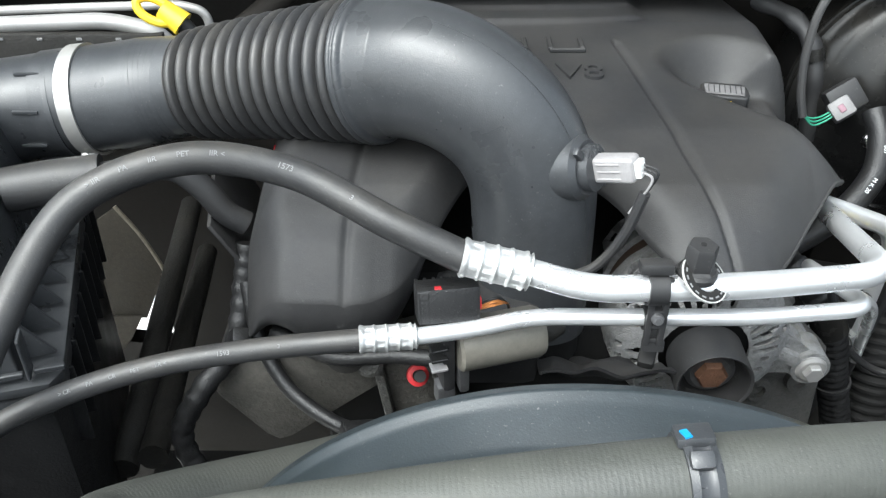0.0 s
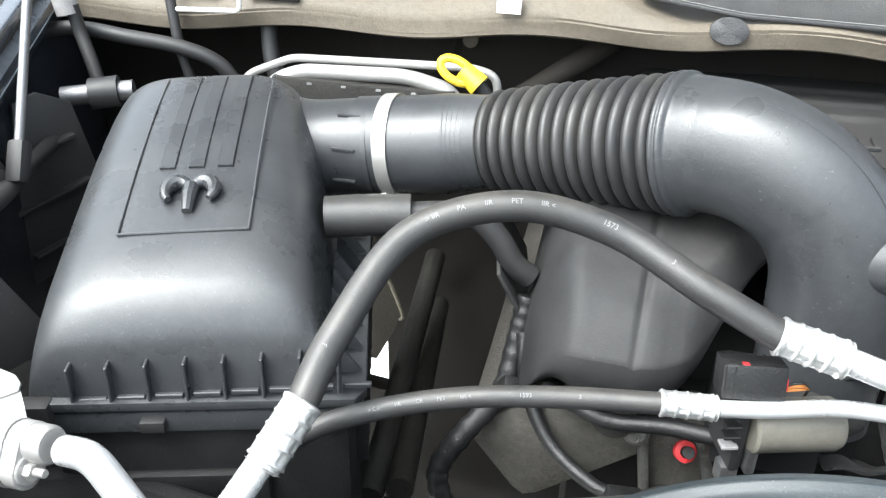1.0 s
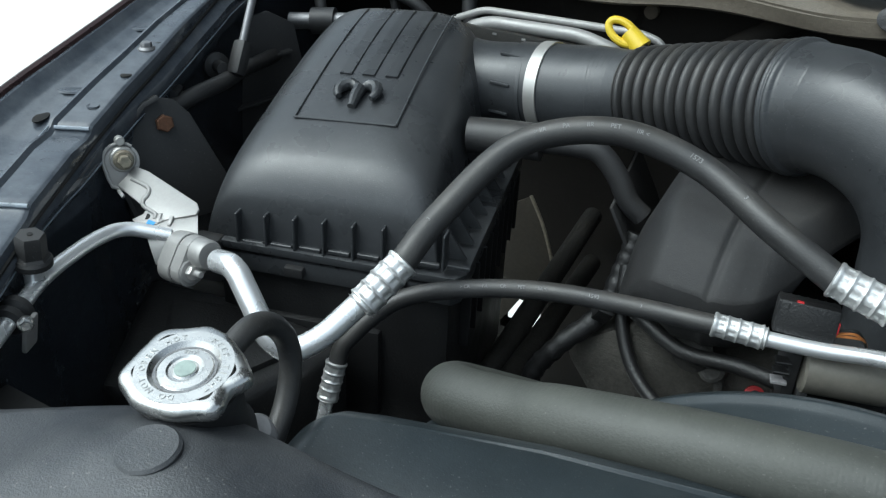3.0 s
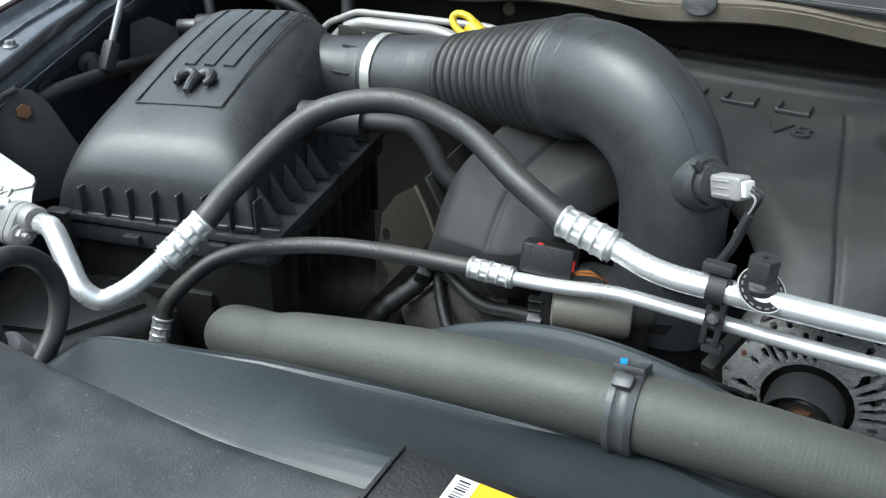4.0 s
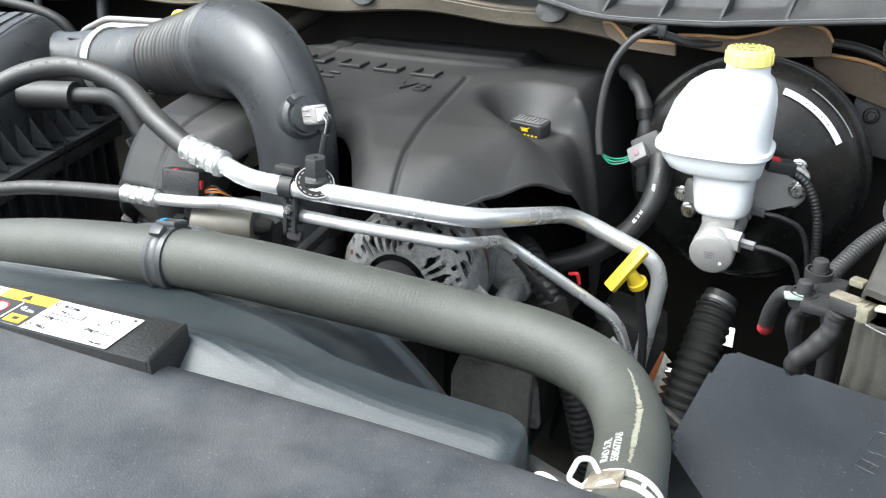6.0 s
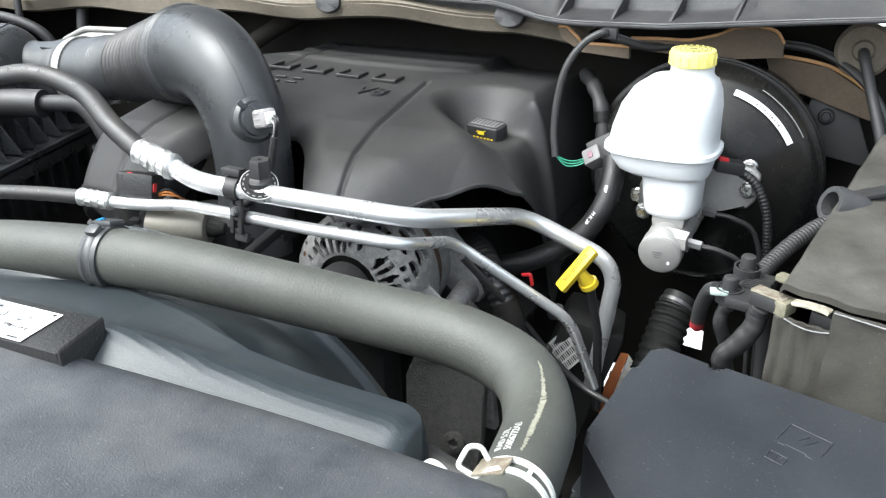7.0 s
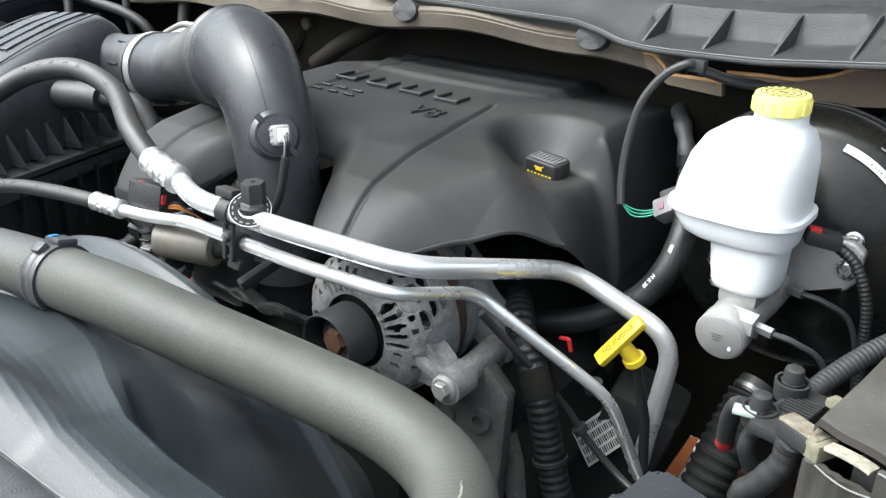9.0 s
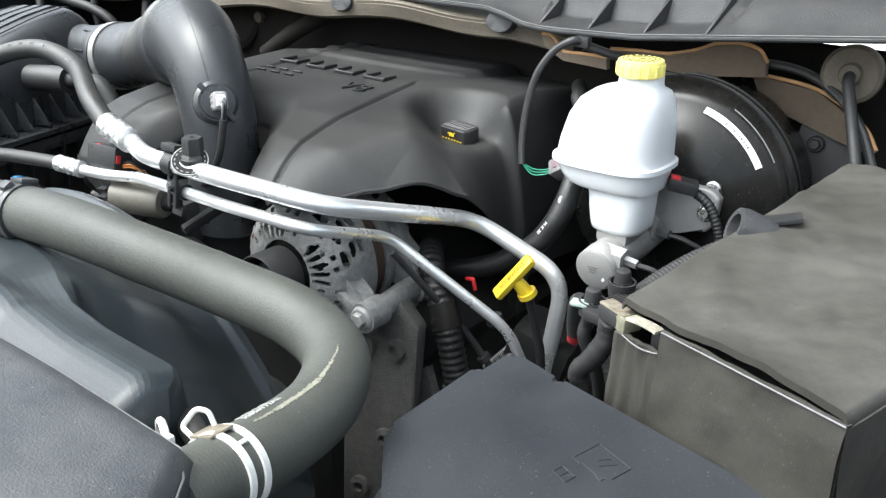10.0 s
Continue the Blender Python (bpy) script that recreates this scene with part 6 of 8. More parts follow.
# ---- alternator ----
def build_alternator():
    a = thing("alternator", (0.212, 0.59, 1.13), "grainy cast aluminium alternator with slotted ends and black pulley", "alternator")
    c = Vector((0.212, 0.0, 1.207))
    def M(y):
        return axes((c.x, y, c.z), (1, 0, 0), (0, -1, 0))
    part("stator", lathe([(0.060, 0), (0.069, 0.001), (0.069, 0.026), (0.060, 0.027)], M(0.612), 48), COPPER, a, "rust-brown iron stator band")
    # near-black core: the shade behind the rear openings is in its colour
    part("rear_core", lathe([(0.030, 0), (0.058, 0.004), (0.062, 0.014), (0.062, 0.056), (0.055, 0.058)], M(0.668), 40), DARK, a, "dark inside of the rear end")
    part("rear_ring", lathe([(0.056, 0.0), (0.0715, 0.002), (0.0725, 0.008), (0.0725, 0.014), (0.062, 0.016)], M(0.628), 56, loop=True), CAST, a)
    def shell(name, y, prof, holes, seed):
        """A cast end bell: a turned skin with the openings left out of it."""
        def at(u, v):
            k = v * (len(prof) - 1)
            i = min(int(k), len(prof) - 2)
            f = k - i
            r = prof[i][0] * (1 - f) + prof[i + 1][0] * f
            h = prof[i][1] * (1 - f) + prof[i + 1][1] * f
            th = 2 * math.pi * u
            r *= 1 + 0.012 * noise.noise(Vector((9 * math.cos(th), 9 * math.sin(th), seed + 4 * v)))
            return r * math.cos(th), r * math.sin(th), h
        def keep(u, v):
            wob = 0.28 * noise.noise(Vector((60 * math.cos(6.283 * u), 60 * math.sin(6.283 * u), seed + 9 * v)))
            for n, shift, v0, v1, duty, slant, skip in holes:
                if v0 < v < v1:
                    a = u * n + shift + slant * (v - v0)
                    if skip > 0 and int(a) % skip == 0 or skip < 0 and int(a) % -skip > 4:
                        continue
                    p = (a % 1.0 - 0.5) / (0.5 * duty)
                    q = (v - 0.5 * (v0 + v1)) / (0.5 * (v1 - v0))
                    if abs(p) ** 2.6 + abs(q) ** 2.6 < 1 + wob:
                        return False
            return True
        nu, nv = 432, 72
        b = bmesh.new()
        g = [[b.verts.new(at(i / nu, j / nv)) for j in range(nv + 1)] for i in range(nu)]
        for i in range(nu):
            for j in range(nv):
                if keep((i + 0.5) / nu, (j + 0.5) / nv):
                    b.faces.new((g[i][j], g[(i + 1) % nu][j], g[(i + 1) % nu][j + 1], g[i][j + 1]))
        bmesh.ops.delete(b, geom=[v for v in b.verts if not v.link_faces], context="VERTS")
        bmesh.ops.solidify(b, geom=list(b.faces), thickness=0.0042)
        b.transform(M(y))
        return part(name, b, CAST, a)
    shell("front_bell", 0.590, [(0.0370, 0.0575), (0.0420, 0.0580), (0.0500, 0.0565), (0.0585, 0.0530), (0.0660, 0.0475), (0.0695, 0.0400), (0.0712, 0.0260), (0.0722, 0.0120), (0.0725, 0.0)],
          ((36, 0.3, 0.07, 0.40, 0.58, 0.0, -9), (27, 0.1, 0.20, 0.32, 0.40, 0.0, 4), (33, 0.1, 0.44, 0.52, 0.46, 0.0, 3), (17, 0.45, 0.57, 0.68, 0.70, 1.2, 4), (17, 0.30, 0.70, 0.79, 0.66, -1.2, 4), (17, 0.1, 0.81, 0.89, 0.60, 1.2, 4)), 3.0)
    shell("rear_bell", 0.672, [(0.0200, 0.0), (0.0400, 0.001), (0.0560, 0.004), (0.0660, 0.010), (0.0705, 0.018), (0.0715, 0.032), (0.0720, 0.044)],
          ((24, 0.2, 0.30, 0.56, 0.60, 0.0, 4), (22, 0.0, 0.60, 0.92, 0.58, 2.0, 0)), 8.0)
    # front core, near-black too for the shade between the webs
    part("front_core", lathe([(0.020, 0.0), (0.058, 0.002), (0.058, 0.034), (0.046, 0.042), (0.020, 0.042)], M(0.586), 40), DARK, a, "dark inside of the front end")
    part("front_ring", lathe([(0.062, 0.0), (0.0725, 0.000), (0.0735, 0.004), (0.0725, 0.009), (0.066, 0.010)], M(0.590), 56, loop=True), CAST, a)
    for k in range(14):
        t = 2 * math.pi * (k + 0.1) / 14
        part("fan_blade", box((0.012, 0.0016, 0.022), M(0.586) @ pose(0.0600 * math.cos(t + 0.2), 0.0600 * math.sin(t + 0.2), 0.018, 0, 20, math.degrees(t) + 30), 0.0004, segments=1), SMOOTHCAST, a)
    for t in (35, 155, 275):
        p = M(0.590) @ Vector((0.0590 * math.cos(radians(t)), 0.0590 * math.sin(radians(t)), 0.050))
        part("bolt_boss", lathe([(0.0085, -0.012), (0.0085, 0.002), (0.0065, 0.004)], axes(p, (1, 0, 0), (0, -1, 0)), 18), CAST, a)
        bolt("bolt", p + Vector((0, -0.003, 0)), (0, -1, 0), 0.0034, RUST if t == 155 else OXID, a, "dull through bolt", 0.004)
    p = part("pulley", lathe([(0.024, 0.000), (0.0305, 0.000), (0.0305, 0.036), (0.0295, 0.0375), (0.0275, 0.036), (0.0275, 0.014), (0.016, 0.012)], M(0.527), 48), MATT, a, "black cup-shaped belt pulley")
    part("pulley_hub", lathe([(0.020, 0.010), (0.020, 0.020), (0.016, 0.023)], M(0.527), 32), OXID, p)
    part("nut", lathe([(0.013, 0.018), (0.013, 0.026), (0.011, 0.0285), (0.004, 0.029)], M(0.527), 6), RUST, p, "rusty pulley nut")
    # lower ear, its long bolt boss and the rear ear with its leg
    def cast(name, outline, y, thick, label=""):
        return part(name, prism([(x - 0.29, z - 1.18) for x, z in outline], -thick / 2, thick / 2, 0.004, axes((0.29, y, 1.18), (1, 0, 0), (0, -1, 0))), CAST, a, label)
    cast("ear", [(0.256, 1.222), (0.276, 1.224), (0.288, 1.206), (0.300, 1.196), (0.314, 1.191), (0.321, 1.180), (0.318, 1.167), (0.307, 1.162), (0.296, 1.166), (0.284, 1.174), (0.262, 1.172), (0.246, 1.160), (0.240, 1.176)], 0.556, 0.020)
    part("ear_rib", box((0.040, 0.012, 0.012), pose(0.281, 0.5445, 1.194, 0, 28, 0), 0.004), CAST, a)
    part("eye", tube([(0.3095, 0.541, 1.1785), (0.3090, 0.570, 1.1785)], 0.0165, 28), CAST, a)
    part("long_boss", tube([(0.3095, 0.560, 1.1785), (0.3060, 0.600, 1.180), (0.3045, 0.634, 1.1815)], [0.0115, 0.0124, 0.0136], 26), CAST, a)
    bolt("bolt", (0.3097, 0.5405, 1.1785), (0.02, -1, -0.02), 0.0085, SMOOTHCAST, a, "large hexagon bolt", 0.009)
    part("bolt_washer", lathe([(0.0125, -0.001), (0.0125, 0.0014), (0.008, 0.0016)], axes((0.3097, 0.5408, 1.1785), (1, 0, 0), (0.02, -1, -0.02)), 24), SMOOTHCAST, a)
    cast("rear_ear", [(0.225, 1.235), (0.250, 1.250), (0.276, 1.244), (0.298, 1.222), (0.316, 1.200), (0.325, 1.182), (0.318, 1.167), (0.300, 1.164), (0.284, 1.172), (0.268, 1.186), (0.240, 1.190)], 0.638, 0.022)
    cast("leg", [(0.268, 1.160), (0.290, 1.172), (0.309, 1.172), (0.311, 1.12), (0.306, 1.02), (0.280, 1.02), (0.286, 1.11), (0.281, 1.14)], 0.628, 0.022)
    cast("leg_rib", [(0.310, 1.12), (0.334, 1.05), (0.340, 1.00), (0.322, 1.00), (0.304, 1.07)], 0.640, 0.014)


build_alternator()


# ---- throttle motor ----
def build_throttle():
    t = thing("throttle_motor", (0.03, 0.5, 1.22), "tan throttle motor with black bracket and connector", "throttle body")
    M, L = along((0.010, 0.468, 1.266), (0.072, 0.486, 1.266))
    part("motor", lathe([(0.017, 0.0), (0.0195, 0.002), (0.0195, L - 0.004), (0.0175, L), (0.008, L + 0.001)], M, 40), TANCAN, t, "tan metal motor can")
    part("tail", lathe([(0.010, L), (0.010, L + 0.008), (0.006, L + 0.018), (0.004, L + 0.019)], M, 20), GREASY, t)
    part("end_frame", box((0.010, 0.044, 0.052), pose(0.0, 0.481, 1.254, 0, 0, 16), 0.004), MATT, t)
    part("flange", box((0.008, 0.052, 0.056), pose(0.010, 0.484, 1.256, 0, 0, 16), 0.003), OXID, t)
    part("bolt_ear", box((0.014, 0.014, 0.018), pose(0.002, 0.468, 1.222, 0, 0, 16), 0.003), OXID, t)
    part("throat", lathe([(0.045, -0.03), (0.045, 0.015), (0.050, 0.018), (0.050, 0.028)], axes((0.071, 0.571, 1.215), (1, 0, 0), (0, 0, 1)), 36), DARK, t)
    part("body", box((0.085, 0.07, 0.07), pose(0.035, 0.540, 1.225), 0.012), MATT, t)
    c = part("connector", box((0.044, 0.022, 0.026), pose(0.004, 0.466, 1.309, -14, 0, 8), 0.003), LOOMSHADE, t, "black connector with a red lock")
    for k in range(7):
        part("fin", box((0.0022, 0.027, 0.024), pose(-0.016 + 0.0062 * k, 0.4655 + 0.0009 * k, 1.308, -14, 0, 8), 0.0005, segments=1), LOOMSHADE, c)
    for k in range(2, 5):
        part("ridge", box((0.012, 0.010, 0.0026), pose(-0.002, 0.4585, 1.236 + 0.009 * k, 0, 0, 16), 0.0005, segments=1), GREYPL if k == 2 else LOOMSHADE, t)
    part("lock", box((0.003, 0.006, 0.009), pose(0.026, 0.463, 1.310, -14, 0, 8), 0.001), RED, c, "red locking tab")
    part("lock", box((0.005, 0.005, 0.002), pose(-0.002, 0.461, 1.3225, -14, 0, 8), 0.0006), RED, c, "red locking tab")
    for k, m in enumerate((ORANGEW, ORANGEW, MATT)):
        part("wire", tube(spline([(0.026, 0.468, 1.300 + 0.002 * k), (0.038, 0.470, 1.302 + 0.003 * k), (0.046, 0.480, 1.296), (0.050, 0.50, 1.275)]), 0.0011, 6), m, c)


build_throttle()


def corrugated(path, r, pitch=0.006, seg=18):
    """A ribbed conduit along a smooth path."""
    s = [0.0]
    for a, b in zip(path, path[1:]):
        s.append(s[-1] + (b - a).length)
    n = max(8, int(s[-1] / pitch) * 4)
    pts = [Vector([lerp(s, [q[i] for q in path], s[-1] * k / n) for i in range(3)]) for k in range(n + 1)]
    return tube(pts, [r * (1.0 if k % 4 < 2 else 0.91) for k in range(n + 1)], seg)


# ---- brake cylinder, reservoir and booster ----
def build_brakes():
    b = thing("brake_booster", (0.5, 0.9, 1.14), "gloss black round brake booster with a white paper label", "brake booster")
    M = axes((0.502, 0.845, 1.275), (1, 0, 0), (0, -1, 0.03))
    part("shell", lathe([(0.128, -0.10), (0.133, -0.03), (0.1345, -0.025), (0.1345, -0.013), (0.130, -0.011), (0.128, -0.004), (0.122, 0.006), (0.112, 0.013), (0.098, 0.018), (0.088, 0.030), (0.06, 0.040), (0.045, 0.042)], M, 72), GLOSS, b, sharp=60)
    part("seam", lathe([(0.133, -0.027), (0.1362, -0.026), (0.1362, -0.021), (0.133, -0.020)], M, 72), GLOSS, b)
    def strip(r, a0, a1, w, h, m, name):
        bm = bmesh.new()
        rows = []
        for k in range(25):
            t = radians(a0 + (a1 - a0) * k / 24)
            rows.append([bm.verts.new(M @ Vector((q * math.cos(t), q * math.sin(t), h - (q - r) * 0.75))) for q in (r, r + w)])
        for p, q in zip(rows, rows[1:]):
            bm.faces.new((p[0], p[1], q[1], q[0]))
        return part(name, bm, m, b)
    strip(0.1072, 30, 74, 0.0060, 0.0176, LABELW, "label")
    for k in range(10):
        strip(0.1090, 42 + 1.9 * k, 42 + 1.9 * k + (0.8 if k % 3 else 1.4), 0.0020, 0.0179 - 0.0013, OXID, "bar")
    strip(0.1235, 30, 62, 0.0010, 0.0075, PRINT, "chalk_line")
    bolt("stud", M @ Vector((0.060, 0.030, 0.040)), (0, -1, 0), 0.006, SILVER, b, "plated nut", 0.010)
    bolt("stud", M @ Vector((-0.060, -0.02, 0.040)), (0, -1, 0), 0.006, SILVER, b, "plated nut", 0.010)

    m = thing("master_cylinder", (0.498, 0.74, 1.22), "grey cast aluminium brake master cylinder with steel brake lines", "master cylinder")
    A = axes((0.5, 0.812, 1.258), (1, 0, 0), (-0.008, -1, -0.135))
    cyl = part("barrel", lathe([(0.034, -0.03), (0.034, 0.0), (0.024, 0.004), (0.023, 0.060), (0.0215, 0.066), (0.0215, 0.112), (0.0225, 0.114), (0.0225, 0.132), (0.0215, 0.1335)], A, 40), SMOOTHCAST, m)
    part("end_plug", lathe([(0.0205, 0.132), (0.0205, 0.1345), (0.0195, 0.135), (0.0, 0.1352)], A, 40), SMOOTHCAST, cyl, "flat machined end plug")
    part("pin", lathe([(0.0016, 0.135), (0.0016, 0.136)], A @ pose(0.010, -0.008, 0), 10), LABELW, cyl)
    for k in range(3):
        part("stamped_bar", box((0.010 - 0.002 * k, 0.0009, 0.0004), A @ pose(-0.002, 0.003 - 0.0028 * k, 0.1354), 0), OXID, cyl)
    part("saddle", box((0.036, 0.066, 0.022), pose(0.498, 0.742, 1.264, -8, 0, 0), 0.007), SMOOTHCAST, m)
    part("mount_ear", box((0.022, 0.014, 0.038), pose(0.458, 0.790, 1.262, 0, 0, 0), 0.007), SMOOTHCAST, m)
    bolt("nut", (0.455, 0.782, 1.246), (0, -1, 0), 0.006, SILVER, m, "plated nut", 0.010)
    part("mount_flange", prism([(-0.030, -0.030), (0.006, -0.034), (0.022, -0.022), (0.050, -0.020), (0.058, -0.010), (0.060, 0.018), (0.050, 0.026), (0.010, 0.028), (-0.030, 0.020)], 0.0, 0.016, 0.004, axes((0.516, 0.800, 1.284), (1, 0, 0), (0.05, -1, 0.1)), 3), SMOOTHCAST, m, "grey cast mounting flange")
    bolt("nut", (0.566, 0.783, 1.288), (0.05, -1, 0.1), 0.006, SILVER, m, "plated nut", 0.009)
    for k, (y, z) in enumerate(((0.768, 1.264), (0.697, 1.2535))):
        q = part("port", tube([(0.500, y, z), (0.525, y - 0.004, z)], 0.0115, 6), SMOOTHCAST, m)
        part("fitting", tube([(0.524, y - 0.004, z), (0.539, y - 0.006, z - 0.001)], 0.0052, 6), OXID, q, "dull plated hexagon fitting")
        part("brake_line", tube(spline([(0.538, y - 0.006, z - 0.001), (0.558, y - 0.004, z - 0.004), (0.580, y + 0.006, z - 0.022), (0.592, y + 0.014, z - 0.08), (0.60, y + 0.03, z - 0.22)]), 0.0028, 8), MATT, q, "thin black brake line")
    s = part("level_sensor", box((0.030, 0.020, 0.014), pose(0.545, 0.765, 1.318, 0, 10, 25), 0.003), MATT, m, "black level switch with a red lock")
    part("lock", box((0.010, 0.008, 0.004), pose(0.540, 0.757, 1.327, 0, 10, 25), 0.001), RED, s)
    part("cable", corrugated(spline([(0.556, 0.770, 1.312), (0.575, 0.768, 1.300), (0.590, 0.765, 1.270), (0.596, 0.765, 1.225), (0.60, 0.77, 1.15)], 10), 0.0052, 0.004, 12), LOOMSHADE, s, "black taped cable")

    r = thing("brake_reservoir", (0.49, 0.74, 1.27), "milky white plastic brake fluid reservoir with pale yellow cap", "fluid reservoir")
    # body: stacked rounded sections, wider and longer towards the seam
    rows = [(1.428, 0.021, 0.021, 0.502, 0.735), (1.420, 0.0215, 0.0215, 0.502, 0.735), (1.417, 0.024, 0.024, 0.501, 0.735), (1.412, 0.034, 0.034, 0.494, 0.736), (1.402, 0.043, 0.040, 0.489, 0.737), (1.385, 0.0495, 0.044, 0.485, 0.738), (1.360, 0.0535, 0.046, 0.481, 0.739), (1.345, 0.0550, 0.0465, 0.480, 0.739), (1.3430, 0.0552, 0.0467, 0.480, 0.739), (1.3424, 0.0592, 0.0507, 0.480, 0.739), (1.3378, 0.0594, 0.0509, 0.480, 0.739), (1.3372, 0.0552, 0.0467, 0.480, 0.739), (1.328, 0.0525, 0.045, 0.481, 0.739), (1.3185, 0.0475, 0.042, 0.484, 0.738), (1.3150, 0.0430, 0.039, 0.488, 0.738), (1.3135, 0.0330, 0.034, 0.494, 0.737), (1.308, 0.0312, 0.0325, 0.495, 0.736), (1.290, 0.0298, 0.0315, 0.496, 0.735), (1.276, 0.0284, 0.0300, 0.497, 0.735), (1.2715, 0.0268, 0.0285, 0.497, 0.735), (1.2695, 0.0235, 0.0255, 0.497, 0.735)]
    bm = bmesh.new()
    rings = []
    for z, a, c, x, y in rows:
        ring = []
        n = 2 / (3.2 if z < 1.416 else 2.2)
        for k in range(48):
            t = 2 * math.pi * k / 48
            ring.append(bm.verts.new((x + a * math.copysign(abs(math.cos(t)) ** n, math.cos(t)), y + c * math.copysign(abs(math.sin(t)) ** n, math.sin(t)), z)))
        rings.append(ring)
    for p, q in zip(rings, rings[1:]):
        for k in range(48):
            bm.faces.new((p[k], q[k], q[(k + 1) % 48], p[(k + 1) % 48]))
    bm.faces.new(rings[0])
    bm.faces.new(list(reversed(rings[-1])))
    part("tank", bm, WHITE, r, sharp=45)
    M = axes((0.5020, 0.7300, 1.4262), (1, 0, 0), (0, -0.02, 1))
    cap = part("cap", lathe([(0.0215, 0.002), (0.0226, 0.003), (0.0226, 0.014), (0.0216, 0.0172), (0.0195, 0.0180), (0.0, 0.0180)], M, 60), CAPYEL, r, "pale yellow screw cap with warning marks")
    for k in range(16):
        t = 2 * math.pi * k / 16
        part("grip", box((0.0016, 0.0032, 0.011), M @ pose(0.0226 * math.cos(t), 0.0226 * math.sin(t), 0.0085, 0, 0, math.degrees(t)), 0.0006, segments=1), CAPYEL, cap)
    for rr in (0.009, 0.0140):
        part("printed_ring", lathe([(rr, 0.0179), (rr, 0.0184), (rr - 0.0010, 0.0184), (rr - 0.0010, 0.0179)], M, 36, loop=True), LABELK, cap)
    for k in range(18):
        t = 2 * math.pi * k / 18
        part("printed_bar", box((0.0012, 0.0034, 0.0005), M @ pose(0.0172 * math.cos(t), 0.0172 * math.sin(t), 0.0181, 0, 0, math.degrees(t)), 0), LABELK, cap)
    part("printed_bar", box((0.008, 0.003, 0.0005), M @ pose(0, 0, 0.0182), 0), LABELK, cap)


build_brakes()


# ---- battery ----
def build_battery():
    t = thing("battery", (0.76, 0.6, 1.1), "battery in a woven dark grey felt jacket with lifted flap", "battery")
    A, B, C, D = Vector((0.633, 0.4555, 1.3335)), Vector((0.797, 0.3910, 1.337)), Vector((0.912, 0.775, 1.360)), Vector((0.683, 0.805, 1.361))

    def lid(u, v):
        p = A.lerp(B, u).lerp(D.lerp(C, u), v)
        wave = min(1.0, v / 0.12) * (0.004 * noise.noise(Vector((p.x * 14, p.y * 9, 0))) + 0.0030 * abs(noise.noise(Vector((p.x * 12 + p.y * 22, p.y * 16 - p.x * 26, 5))))) + 0.0015 * noise.noise(Vector((p.x * 50, p.y * 40, 3)))
        sag = 0.004 * max(0.0, 1 - v / 0.10) ** 2 * math.sin(math.pi * min(1.0, max(0.0, (u - 0.3) / 0.7)))
        return (p.x, p.y, p.z + wave + sag - 0.006 * max(0.0, 1 - min(u, 1 - u) / 0.02) ** 2)
    part("flap", sheet(lid, 70, 90, 0.005), FELT, t, "loose felt top flap", sharp=70)

    def skirt(p, q, depth, bulge, name, drop=0.007):
        n = Vector((q.y - p.y, p.x - q.x, 0)).normalized()
        def fn(u, v):
            s = p.lerp(q, u)
            w = bulge * math.sin(math.pi * min(1, v * 1.2)) + 0.0025 * noise.noise(Vector((u * 6, v * 6, depth)))
            return (s.x + n.x * w, s.y + n.y * w, s.z - drop - depth * v)
        bm = bmesh.new()
        g = [[bm.verts.new(fn(i / 50, j / 30)) for j in range(31)] for i in range(51)]
        h = [[bm.verts.new(Vector(fn(i / 50, j / 30)) - n * 0.004) for j in range(31)] for i in range(51)]
        for i in range(50):
            for j in range(30):
                bm.faces.new((g[i][j], g[i + 1][j], g[i + 1][j + 1], g[i][j + 1]))
                bm.faces.new((h[i][j], h[i][j + 1], h[i + 1][j + 1], h[i + 1][j]))
        for i in range(50):
            bm.faces.new((g[i][0], h[i][0], h[i + 1][0], g[i + 1][0]))
        return part(name, bm, FELT, t)
    A2, B2 = A + Vector((0.003, -0.007, -0.003)), B + Vector((0.0, -0.002, -0.001))
    skirt(A2 + (B2 - A2) * 0.215, B2, 0.20, 0.003, "jacket_front", 0.0045)
    skirt(A2 + Vector((-0.004, 0.0, 0.0)), A2 + (B2 - A2) * 0.22, 0.20, 0.002, "jacket_corner", 0.021)
    skirt(D, A2 + Vector((0, 0.016, 0)), 0.22, 0.003, "jacket_side")
    skirt(B2, C, 0.22, 0.003, "jacket_side")
    # pale cut edges of the felt
    def cut(a, b, dz, bow=0.0):
        part("cut_edge", tube([A2 + (B2 - A2) * (a + (b - a) * k / 20) + Vector((0, -0.0015, dz + bow * math.sin(math.pi * k / 20))) for k in range(21)], 0.0006, 6), PRINT, t, "pale cut edge of the felt")
    cut(0.22, 1.0, -0.0043)
    cut(0.02, 0.215, -0.0205, -0.003)
    part("case", prism([(0.655, 0.455), (0.800, 0.398), (0.90, 0.79), (0.70, 0.815)], 1.11, 1.316, 0.006), MATT, t, "black battery case")
    strap = [A2 + (B2 - A2) * f + Vector((0, 0.0005, z)) for f, z in ((0.05, -0.0065), (0.10, -0.0055), (0.15, -0.0052), (0.19, -0.0056), (0.205, -0.0062))]
    rows = spline(strap, 6)
    part("terminal_strap", ribbon(rows, (0.37, 0.93, 0), 0.0085, 0.0014), STRAPCREAM, t, "yellowed corroded metal strap")

    k = thing("battery_terminal", (0.60, 0.50, 1.29), "black fused battery terminal with two capped nuts and red lead", "battery terminal")
    d = Vector((0.17, 0.98, 0)).normalized()
